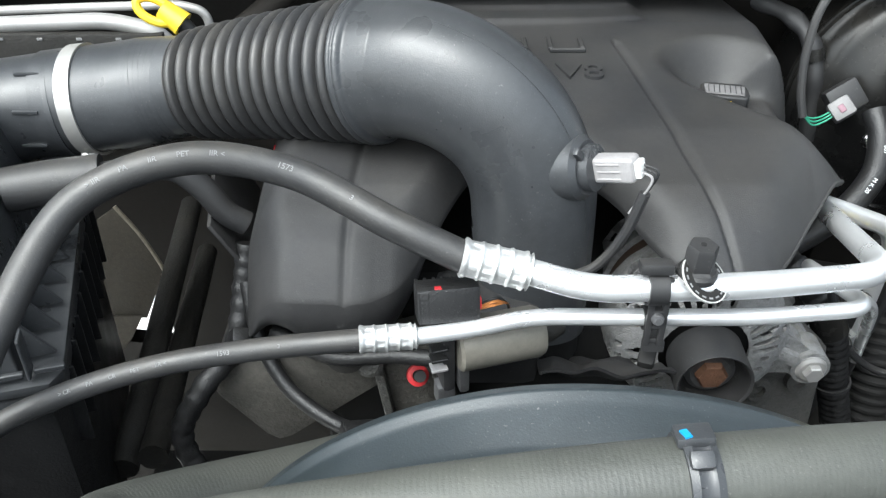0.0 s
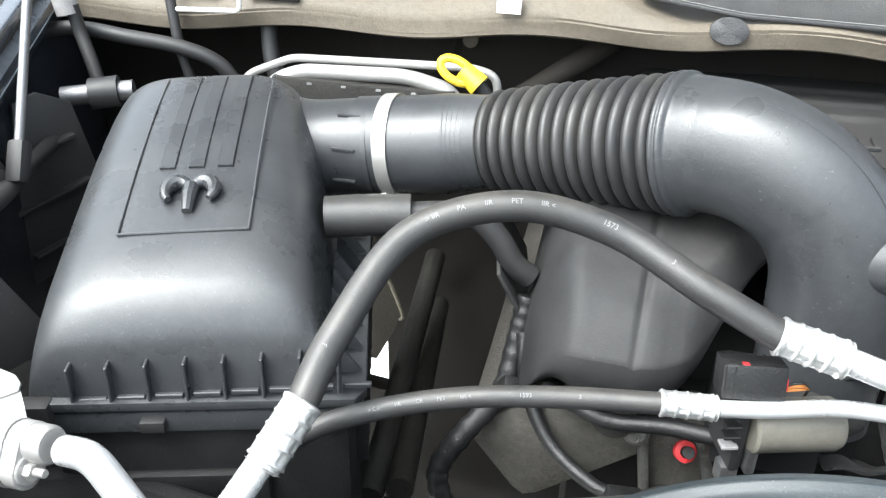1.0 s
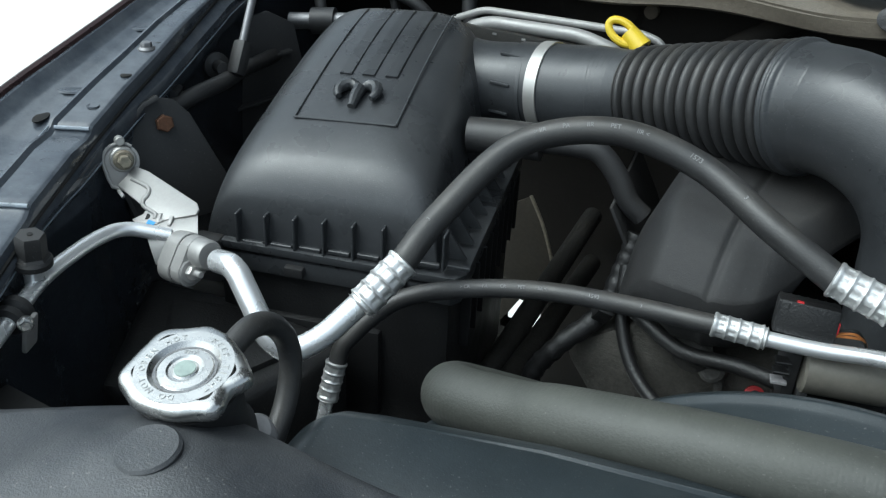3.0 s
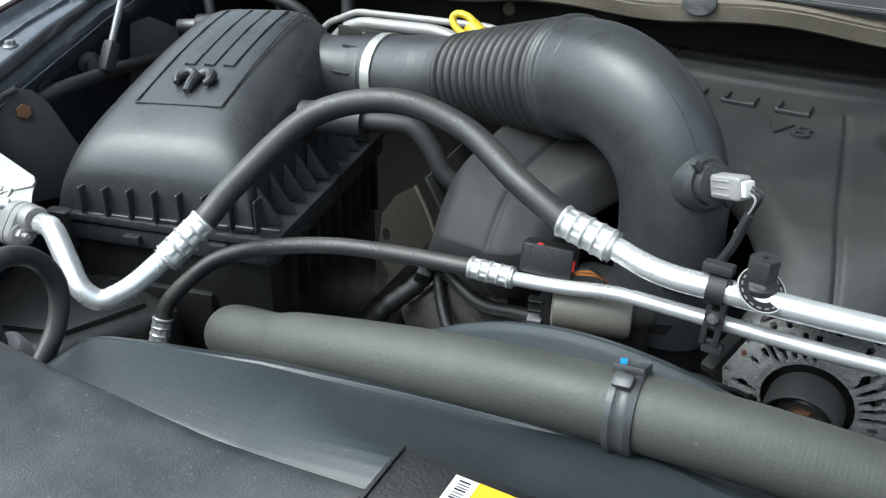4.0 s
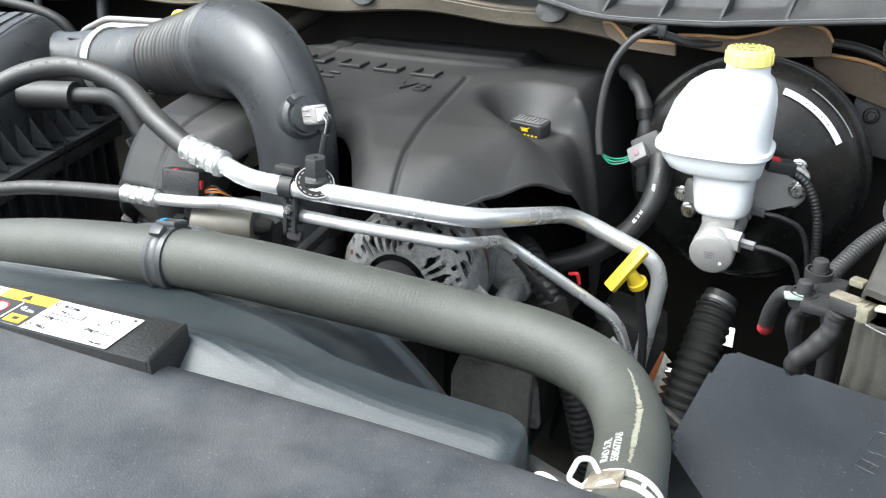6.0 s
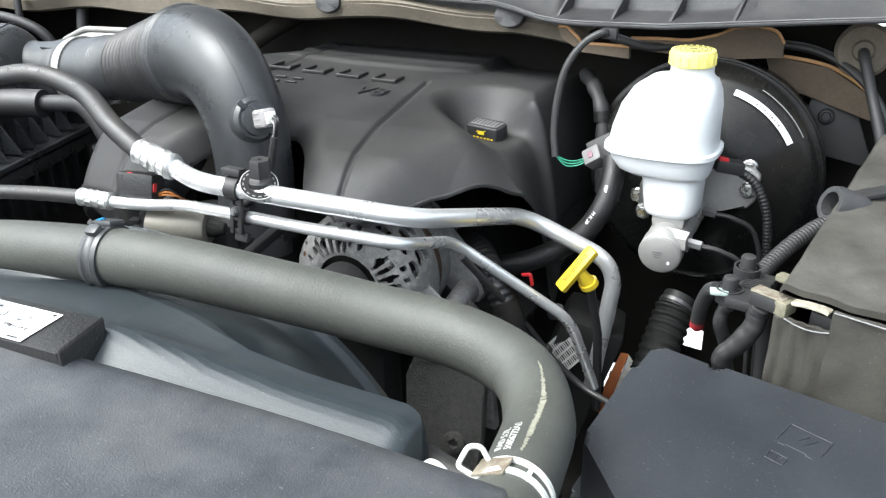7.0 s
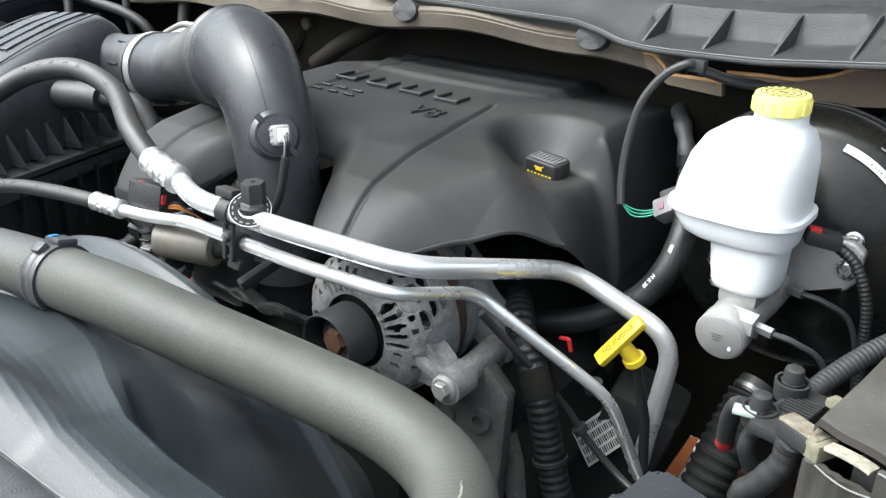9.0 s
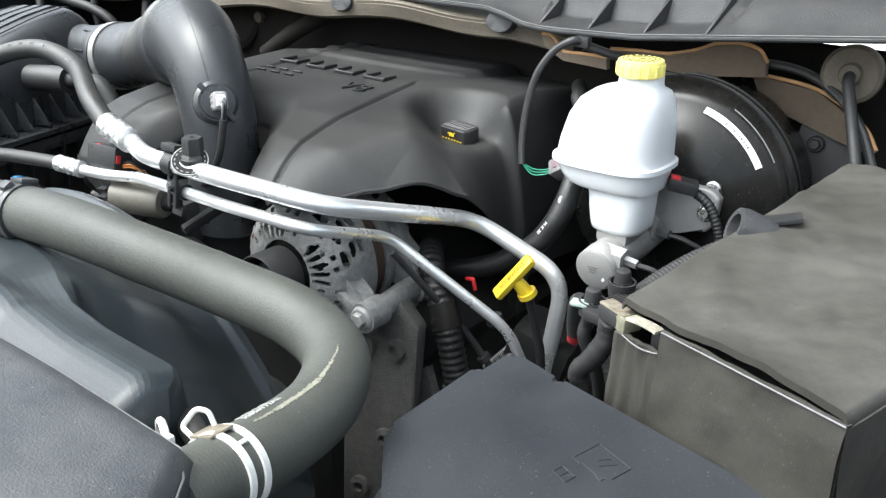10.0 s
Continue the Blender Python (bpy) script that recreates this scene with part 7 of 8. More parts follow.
    body = part("fuse_body", box((0.024, 0.062, 0.009), axes((0.610, 0.500, 1.3015), (0.98, -0.17, 0), (0, 0, 1)), 0.003), MATT, k)
    for i in range(7):
        p = Vector((0.613, 0.503, 1.3065)) + d * (0.0032 * (i - 3))
        part("fin", box((0.020, 0.0014, 0.003), axes(p, (0.98, -0.17, 0), (0, 0, 1)), 0), MATT, body)
    for q in ((0.5945, 0.4875, 1.3015), (0.6025, 0.5185, 1.3085)):
        M = axes(q, (1, 0, 0), (0.02, -0.05, 1))
        part("cup", lathe([(0.0100, -0.006), (0.0108, 0.003), (0.0108, 0.006), (0.0092, 0.006), (0.0092, 0.0)], M, 28), MATT, k)
        nut = part("nut_cap", lathe([(0.0062, 0.0), (0.0062, 0.0125), (0.0055, 0.0150), (0.004, 0.0158), (0, 0.0159)], M, 24), MATT, k, "black capped nut")
        part("hex", lathe([(0.0075, 0.002), (0.0075, 0.006)], M, 6), MATT, nut)
    part("resin_block", box((0.030, 0.016, 0.011), axes((0.6285, 0.4610, 1.3145), (0.90, -0.42, 0), (0, 0, 1)), 0.003), MATT, k)
    part("resin_cap", box((0.010, 0.0165, 0.0115), axes((0.6385, 0.4565, 1.3148), (0.90, -0.42, 0), (0, 0, 1)), 0.002), CREAM, k, "yellowed resin cap")
    part("resin_top", box((0.027, 0.012, 0.002), axes((0.6270, 0.4620, 1.3203), (0.90, -0.42, 0), (0, 0, 1)), 0.0006), STRAP, k, "corroded plated top")
    part("resin_tab", box((0.012, 0.010, 0.006), axes((0.632, 0.512, 1.3125), (0.90, -0.42, 0), (0, 0, 1)), 0.002), CREAM, k, "yellowed resin tab")
    part("copper_lug", box((0.014, 0.010, 0.003), axes((0.588, 0.480, 1.3055), (0.95, 0.2, 0), (0, 0, 1)), 0.001), LUG, k, "green-white corroded lug")
    part("red_lead", tube(spline([(0.585, 0.486, 1.3045), (0.579, 0.492, 1.2985), (0.573, 0.502, 1.280), (0.5705, 0.509, 1.262)]), 0.0062, 14), RUBBER, k, "black cable with a red sleeve")
    part("red_sleeve", tube([(0.5707, 0.5085, 1.2630), (0.5700, 0.5108, 1.2560), (0.5700, 0.5115, 1.2525)], [0.0060, 0.0062, 0.0036], 16), DULLRED, k)
    part("cable", tube(spline([(0.598, 0.480, 1.297), (0.593, 0.485, 1.289), (0.591, 0.486, 1.275), (0.597, 0.495, 1.25), (0.602, 0.51, 1.20)]), 0.0055, 12), RUBBER, k)
    part("cable", tube(spline([(0.622, 0.463, 1.309), (0.620, 0.465, 1.302), (0.618, 0.465, 1.289), (0.609, 0.465, 1.272), (0.599, 0.466, 1.258), (0.600, 0.470, 1.243), (0.607, 0.475, 1.20), (0.612, 0.48, 1.12)]), [0.0080 + 0.0002 * math.sin(k * 1.3) + 0.0003 * math.sin(k * 0.37) for k in range(57)], 16), RUBBER, k, "thick taped black cable")
    part("conduit", corrugated(spline([(0.609, 0.530, 1.298), (0.618, 0.552, 1.308), (0.636, 0.582, 1.322), (0.656, 0.606, 1.330), (0.685, 0.622, 1.328)], 10), 0.0072, 0.0034), MATT, k, "black corrugated conduit")
    part("conduit", tube(spline([(0.612, 0.54, 1.29), (0.622, 0.56, 1.24), (0.626, 0.57, 1.16), (0.630, 0.58, 1.05)], 8), 0.009, 16), RUBBER, k)
    bp = thing("battery_boot", (0.668, 0.602, 1.35), "dull grey rubber boot beside the felt jacket", "cable boot")
    M = axes((0.660, 0.612, 1.343), (0, 0, 1), (-0.75, -0.5, 0.35))
    part("boot", lathe([(0.016, -0.020), (0.017, 0.004), (0.0155, 0.010), (0.0105, 0.010), (0.0105, -0.004), (0.0, -0.004)], M, 28), GRILLE, bp)
    part("tab", box((0.03, 0.018, 0.004), pose(0.682, 0.632, 1.352, 0, -14, 20), 0.001), MATT, bp)


build_battery()


# ---- fuse box ----
def build_fuse_box():
    f = thing("fuse_box", (0.66, 0.35, 1.15), "satin dark grey plastic fuse box lid with embossed pictogram", "fuse box")
    # the lid rises a little towards the back
    T = Matrix(((1, 0, 0, 0), (0, 1, 0, 0), (0, 0.13, 1, -0.13 * 0.36), (0, 0, 0, 1)))
    def rounded(pts, r, n=4):
        out = []
        for a, b, c in zip(pts[-1:] + pts[:-1], pts, pts[1:] + pts[:1]):
            a, b, c = Vector(a), Vector(b), Vector(c)
            d = min(r, 0.4 * (a - b).length, 0.4 * (c - b).length)
            p, q = b + (a - b).normalized() * d, b + (c - b).normalized() * d
            out += [tuple(p * (1 - t) ** 2 + b * 2 * t * (1 - t) + q * t * t) for t in [k / n for k in range(n + 1)]]
        return out
    top = rounded([(0.531, 0.322), (0.5425, 0.416), (0.580, 0.4045), (0.592, 0.406), (0.5985, 0.434), (0.765, 0.402), (0.90, 0.372), (0.93, 0.16), (0.70, 0.20), (0.575, 0.268)], 0.008)
    lid = part("lid", prism(top, 1.180, 1.2575, 0.0045, T, segments=3), FUSE, f)
    part("low_shelf", prism(rounded([(0.5405, 0.405), (0.549, 0.452), (0.600, 0.440), (0.592, 0.396)], 0.008), 1.170, 1.2510, 0.005, T, segments=3), FUSE, f, "lower shelf at the lid's corner")
    part("rim", prism(rounded([(0.523, 0.318), (0.535, 0.424), (0.546, 0.456), (0.605, 0.444), (0.915, 0.378), (0.945, 0.145), (0.70, 0.188), (0.570, 0.258)], 0.012), 1.176, 1.206, 0.006, T, segments=3), FUSE, f)
    part("skirt", prism(rounded([(0.519, 0.314), (0.531, 0.426), (0.545, 0.460), (0.608, 0.447), (0.92, 0.381), (0.95, 0.140), (0.70, 0.184), (0.566, 0.252)], 0.012), 1.150, 1.182, 0.008, T, segments=3), FUSE, f)
    part("base", prism([(0.545, 0.312), (0.556, 0.43), (0.60, 0.44), (0.90, 0.37), (0.93, 0.155), (0.70, 0.20), (0.585, 0.265)], 1.02, 1.165, 0.004), MATT, f)
    for x, y, r in ((0.648, 0.214, -28), (0.592, 0.240, -35)):
        part("clip", box((0.020, 0.012, 0.036), T @ pose(x, y, 1.190, 0, 0, r), 0.002), MATT, f, "black side clip")
    M = T @ axes((0.668, 0.372, 1.2577), (0.94, -0.34, 0), (0, 0, 1)) @ Matrix.Diagonal((0.66, 0.80, 1, 1))
    for x, y, w, d, turn in ((0, 0.014, 0.044, 0.0014, 0), (0, -0.012, 0.030, 0.0014, 0), (-0.022, 0.001, 0.0014, 0.026, 0), (0.022, 0.004, 0.0014, 0.020, 0), (0.006, 0.002, 0.0014, 0.016, -35), (-0.002, 0.004, 0.0014, 0.012, -35), (-0.015, -0.0125, 0.008, 0.004, 0), (0.014, -0.0125, 0.008, 0.004, 0), (-0.010, -0.026, 0.018, 0.0014, 0), (-0.010, -0.036, 0.018, 0.0014, 0), (-0.019, -0.031, 0.0014, 0.010, 0), (-0.001, -0.031, 0.0014, 0.010, 0), (-0.010, -0.031, 0.0014, 0.010, 0)):
        part("embossed_line", box((w, d, 0.0009), M @ pose(x, y, 0, 0, 0, turn), 0.0002, segments=1), FUSE, lid)


build_fuse_box()


# ---- oil dipstick, wiring and hoses round the driver's side ----
def build_driver_side():
    d = thing("oil_dipstick", (0.417, 0.678, 1.2), "yellow plastic engine oil dipstick with T handle", "dipstick")
    a, b = Vector((0.4029, 0.6400, 1.2035)), Vector((0.4348, 0.6715, 1.2310))
    M = axes((a + b) / 2, b - a, (-0.35, -0.75, 0.55))
    hnd = part("handle", box(((b - a).length + 0.004, 0.015, 0.008), M, 0.003), YELLOW, d)
    # letters are the handle's plastic, their relief shade put into a darker yellow
    words("raised_letters", "ENGINE OIL", 0.0072, M @ pose(0, 0, 0.0040) @ pose(0, 0, 0, 0, 0, 180), material("shaded_yellow_plastic", (0.20, 0.13, 0.01), 0.5), hnd, 0.0004, bold=0.02)
    c = (a + b) / 2
    part("stem", tube([c, c + Vector((0.010, 0.010, -0.018))], [0.0065, 0.008], 16), YELLOW, d)
    part("collar", tube([c + Vector((0.010, 0.010, -0.017)), c + Vector((0.012, 0.012, -0.022))], 0.0105, 18), YELLOW, d)
    part("tube", tube([c + Vector((0.012, 0.012, -0.02)), c + Vector((0.02, 0.03, -0.09)), c + Vector((0.02, 0.05, -0.2))], 0.005, 10), MATT, d)

    w = thing("sensor_wire", (0.37, 0.78, 1.30), "black taped wire from the cowl to a grey and pink connector", "wiring")
    part("loom", tube(spline([(0.392, 0.812, 1.437), (0.386, 0.803, 1.440), (0.366, 0.797, 1.426), (0.350, 0.790, 1.398), (0.344, 0.783, 1.36), (0.345, 0.776, 1.325), (0.350, 0.770, 1.300)], 8), 0.0042, 10), RUBBER, w)
    for k in range(3):
        o = Vector((0, 0.002 * k, 0.0025 * (k - 1)))
        part("green_lead", tube(spline([Vector((0.350, 0.770, 1.302)), Vector((0.362, 0.772, 1.293)) + o, Vector((0.374, 0.777, 1.293)) + o, Vector((0.384, 0.780, 1.298)) + o]), 0.0009, 6), GREENW, w, "thin green lead")
    plug = part("connector", box((0.022, 0.020, 0.020), axes((0.393, 0.785, 1.301), (0.8, 0.1, 0.5), (-0.3, -0.7, 0.5)), 0.003), DULLPL, w, "grey connector with pink insert")
    part("insert", box((0.006, 0.008, 0.004), axes((0.3900, 0.7775, 1.3055), (0.8, 0.1, 0.5), (-0.3, -0.7, 0.5)), 0.001), material("pink_plastic", (0.20, 0.10, 0.13), 0.5, spread=0.5, scale=200), plug)
    part("shell", box((0.034, 0.03, 0.022), axes((0.400, 0.800, 1.306), (0.8, 0.1, 0.5), (-0.1, -0.8, 0.4)), 0.004), MATT, plug)
    part("clip", box((0.018, 0.010, 0.012), pose(0.393, 0.812, 1.438), 0.002), MATT, w, "black cowl clip")
    part("cowl_loom", tube(spline([(0.395, 0.815, 1.434), (0.43, 0.85, 1.420), (0.48, 0.885, 1.422), (0.55, 0.905, 1.424), (0.60, 0.91, 1.420), (0.64, 0.90, 1.405), (0.675, 0.885, 1.375), (0.70, 0.87, 1.33)], 8), 0.0050, 10), RUBBER, w)

    h = thing("vacuum_hose", (0.36, 0.73, 1.2), "black braided hose with white print that curves behind the tubes", "hose")
    path = spline([(0.420, 0.772, 1.306), (0.424, 0.752, 1.285), (0.418, 0.735, 1.255), (0.395, 0.725, 1.222), (0.352, 0.712, 1.194), (0.306, 0.700, 1.180), (0.268, 0.69, 1.184), (0.240, 0.675, 1.205)], 10)
    hh = part("hose", tube(path, 0.0126, 20), LOOMSHADE, h)
    hose_words(path, ((0.14, "007", 0.0055), (0.26, "M K 20", 0.0055), (0.38, "00313", 0.0055)), 0.0126, (-0.1, -0.80, 0.6), hh, LABELW)

    c = thing("wiring_conduit", (0.36, 0.62, 1.1), "fat ribbed black wiring conduit that runs down the engine", "conduit")
    part("conduit", corrugated(spline([(0.275, 0.705, 1.200), (0.300, 0.668, 1.212), (0.318, 0.645, 1.211), (0.330, 0.632, 1.203), (0.343, 0.625, 1.190), (0.362, 0.62, 1.150), (0.376, 0.62, 1.095), (0.395, 0.62, 1.03), (0.42, 0.62, 0.92)], 10), 0.0150, 0.0078), LOOMSHADE, c)
    part("tape_wrap", tube([(0.3495, 0.6235, 1.179), (0.3605, 0.6205, 1.153)], [0.0164, 0.0168], 20), GLOSS, c, "shiny black tape wrap")
    part("tie", lathe([(0.0152, -0.002), (0.0172, -0.002), (0.0172, 0.002), (0.0152, 0.002)], along((0.3775, 0.62, 1.0895), (0.382, 0.62, 1.073))[0], 20, loop=True), MATT, c, "black cable tie")
    k = thing("clipped_cable", (0.39, 0.64, 1.12), "thin black cable with tie clips below the tubes", "cable")
    part("cable", tube(spline([(0.322, 0.575, 1.245), (0.350, 0.610, 1.190), (0.376, 0.640, 1.140), (0.400, 0.650, 1.105), (0.435, 0.655, 1.075), (0.475, 0.64, 1.07), (0.52, 0.6, 1.07)], 8), 0.0038, 10), MATT, k)
    for p in ((0.362, 0.622, 1.168), (0.392, 0.647, 1.116)):
        part("tie", lathe([(0.0045, -0.003), (0.0075, -0.003), (0.0075, 0.003), (0.0045, 0.003)], along(p, (p[0] + 0.026, p[1] + 0.02, p[2] - 0.045))[0], 12), MATT, k)
    part("tie", lathe([(0.0066, -0.004), (0.0095, -0.004), (0.0095, 0.004), (0.0066, 0.004)], along((0.399, 0.653, 1.163), (0.424, 0.687, 1.05))[0], 16), MATT, k)

    m = thing("fluid_tank", (0.42, 0.74, 1.0), "black tank with a white barcode label below the tubes", "tank")
    part("body", box((0.075, 0.08, 0.20), pose(0.392, 0.735, 1.03, 0, 18, 12), 0.012), DARK, m)
    M = axes((0.392, 0.690, 1.084), (0.62, 0.10, 0.78), (-0.2, -0.92, 0.33))
    lb = part("label", box((0.056, 0.040, 0.001), M, 0), LABELG, m, "white barcode label")
    for j in range(4):
        for i in range(18):
            part("bar", box((0.0010 if (i + j) % 3 else 0.0018, 0.0066, 0.0006), M @ pose(-0.0245 + 0.0028 * i, -0.0140 + 0.0092 * j, 0.0007), 0), LABELK, lb)
    r = thing("rust_bracket", (0.40, 0.84, 0.95), "rust-orange painted frame bracket deep in the bay", "bracket")
    M = axes((0.452, 0.83, 0.985), (0.55, 0.50, 0.67), (0.35, -0.75, 0.55))
    part("plate", prism([(-0.060, 0.004), (-0.028, 0.024), (0.0175, 0.039), (0.0235, 0.031), (-0.0225, 0.011), (-0.056, -0.010)], -0.004, 0.002, 0.001, M), ORANGE, r)
    strip = part("pale_strip", prism([(-0.056, -0.010), (-0.0225, 0.010), (0.0235, 0.030), (0.0215, 0.022), (-0.020, 0.001), (-0.050, -0.022)], -0.004, 0.0, 0.001, M), GROUND, r, "pale gritty edge strip")
    for k in range(8):
        t = k / 7
        part("tooth", prism([(-0.004, 0.0), (0.004, 0.0), (0.0, -0.007)], -0.004, 0.0, 0.0005, M @ pose(-0.044 + 0.062 * t, -0.014 + 0.035 * t, 0, 0, 0, 28), 1), GROUND, strip, "pale notched edge")
    part("plate", box((0.10, 0.012, 0.05), pose(0.44, 0.95, 0.90, -60, 0, 10), 0.003), RUST, r)
    s = thing("steering_bellows", (0.48, 0.75, 1.0), "black ribbed steering bellows deep in the bay", "bellows")
    part("bellows", corrugated(spline([(0.50, 0.80, 1.12), (0.490, 0.75, 1.06), (0.478, 0.71, 0.96), (0.47, 0.68, 0.82)], 8), 0.024, 0.011, 24), DARK, s)
    part("collar", tube([(0.5035, 0.812, 1.131), (0.500, 0.800, 1.120)], 0.0205, 24), MATT, s, "black rubber collar")
    part("clamp", tube([(0.5015, 0.805, 1.1245), (0.5005, 0.8015, 1.1215)], 0.0218, 24), OXID, s, "dull steel clamp band")

    # foam sheets and grommet under the cowl
    for name, pts in (
            ("foam_sheet", [(0.320, 0.845, 1.434), (0.330, 0.845, 1.434), (0.343, 0.845, 1.424), (0.350, 0.845, 1.417), (0.376, 0.845, 1.417), (0.407, 0.845, 1.417), (0.408, 0.845, 1.405), (0.351, 0.845, 1.408), (0.326, 0.845, 1.422)]),
            ("foam_sheet", [(0.407, 0.850, 1.426), (0.438, 0.855, 1.427), (0.471, 0.860, 1.427), (0.501, 0.868, 1.434), (0.519, 0.873, 1.442), (0.543, 0.880, 1.444), (0.561, 0.885, 1.439), (0.570, 0.890, 1.426), (0.571, 0.890, 1.412), (0.499, 0.870, 1.407), (0.406, 0.855, 1.415)]),
            ("foam_sheet", [(0.55, 0.91, 1.410), (0.62, 0.915, 1.400), (0.67, 0.91, 1.372), (0.69, 0.90, 1.350), (0.67, 0.915, 1.345), (0.56, 0.93, 1.375)])):
        e = thing(name, pts[0], "brown foam sheet with an orange cut edge under the cowl", "foam sheet", "foam sheets")
        bm = bmesh.new()
        f = [bm.verts.new(p) for p in pts]
        g = [bm.verts.new(Vector(p) + Vector((0, 0.008, 0))) for p in pts]
        bm.faces.new(f)
        bm.faces.new(list(reversed(g)))
        for i in range(len(pts)):
            bm.faces.new((f[i], g[i], g[(i + 1) % len(pts)], f[(i + 1) % len(pts)]))
        part("sheet", bm, FOAM, e)
        n = {9: 6, 11: 8}.get(len(pts), 4)
        part("cut_edge", tube(spline([Vector(p) + Vector((0, 0.003, 0.0012)) for p in pts[:n]], 6), 0.0022, 8), FOAMEDGE, e, "orange cut edge")
    g = thing("cable_grommet", (0.65, 0.91, 1.42), "tan round grommet with a cable through the firewall", "grommet")
    M = axes((0.652, 0.905, 1.424), (1, 0, 0), (0, -1, 0.1))
    part("disc", lathe([(0.030, -0.01), (0.030, 0.002), (0.026, 0.006), (0.012, 0.004), (0.010, 0.010)], M, 36), TAN, g)
    part("cable", tube(spline([(0.652, 0.90, 1.424), (0.655, 0.885, 1.418), (0.668, 0.87, 1.385), (0.684, 0.85, 1.345), (0.70, 0.83, 1.30)], 8), [0.006] * 33, 12), MATT, g)
    p = thing("firewall_plate", (0.63, 0.94, 1.34), "black triangular plate bolted to the brown firewall", "plate")
    part("plate", prism([(-0.04, -0.03), (0.05, -0.045), (0.015, 0.035), (-0.03, 0.03)], 0, 0.008, 0.003, axes((0.635, 0.935, 1.330), (1, 0, 0), (0, -1, 0.1))), MATT, p)
    bolt("bolt", (0.625, 0.926, 1.342), (0, -1, 0.1), 0.006, MATT, p)
    l = thing("rear_loom", (0.38, 0.87, 1.38), "shiny black taped wiring loom behind the engine cover", "wiring")
    part("sleeve", tube(spline([(0.335, 0.92, 1.365), (0.360, 0.875, 1.362), (0.378, 0.852, 1.34), (0.386, 0.842, 1.30), (0.39, 0.838, 1.24)], 8), [0.009 + 0.001 * math.sin(k * 0.9) for k in range(33)], 12), MATT, l)
    part("tape_band", tube([(0.379, 0.851, 1.338), (0.3815, 0.848, 1.326)], 0.0108, 12), GLOSS, l, "wrapped tape band")


    r = thing("wiring_clip", (0.362, 0.66, 1.193), "small red locking clip on dark wiring", "wiring clip", "red clips")
    part("clip", tube(bent([(0.356, 0.66, 1.196), (0.366, 0.658, 1.199), (0.368, 0.66, 1.186)], 0.002), 0.0022, 8), RED, r)
    r = thing("wiring_clip", (-0.135, 0.655, 1.322), "small red locking clip under the intake tube", "wiring clip", "red clips")
    part("clip", box((0.020, 0.012, 0.014), pose(-0.135, 0.655, 1.322, 0, 0, 20), 0.003), RED, r)


build_driver_side()


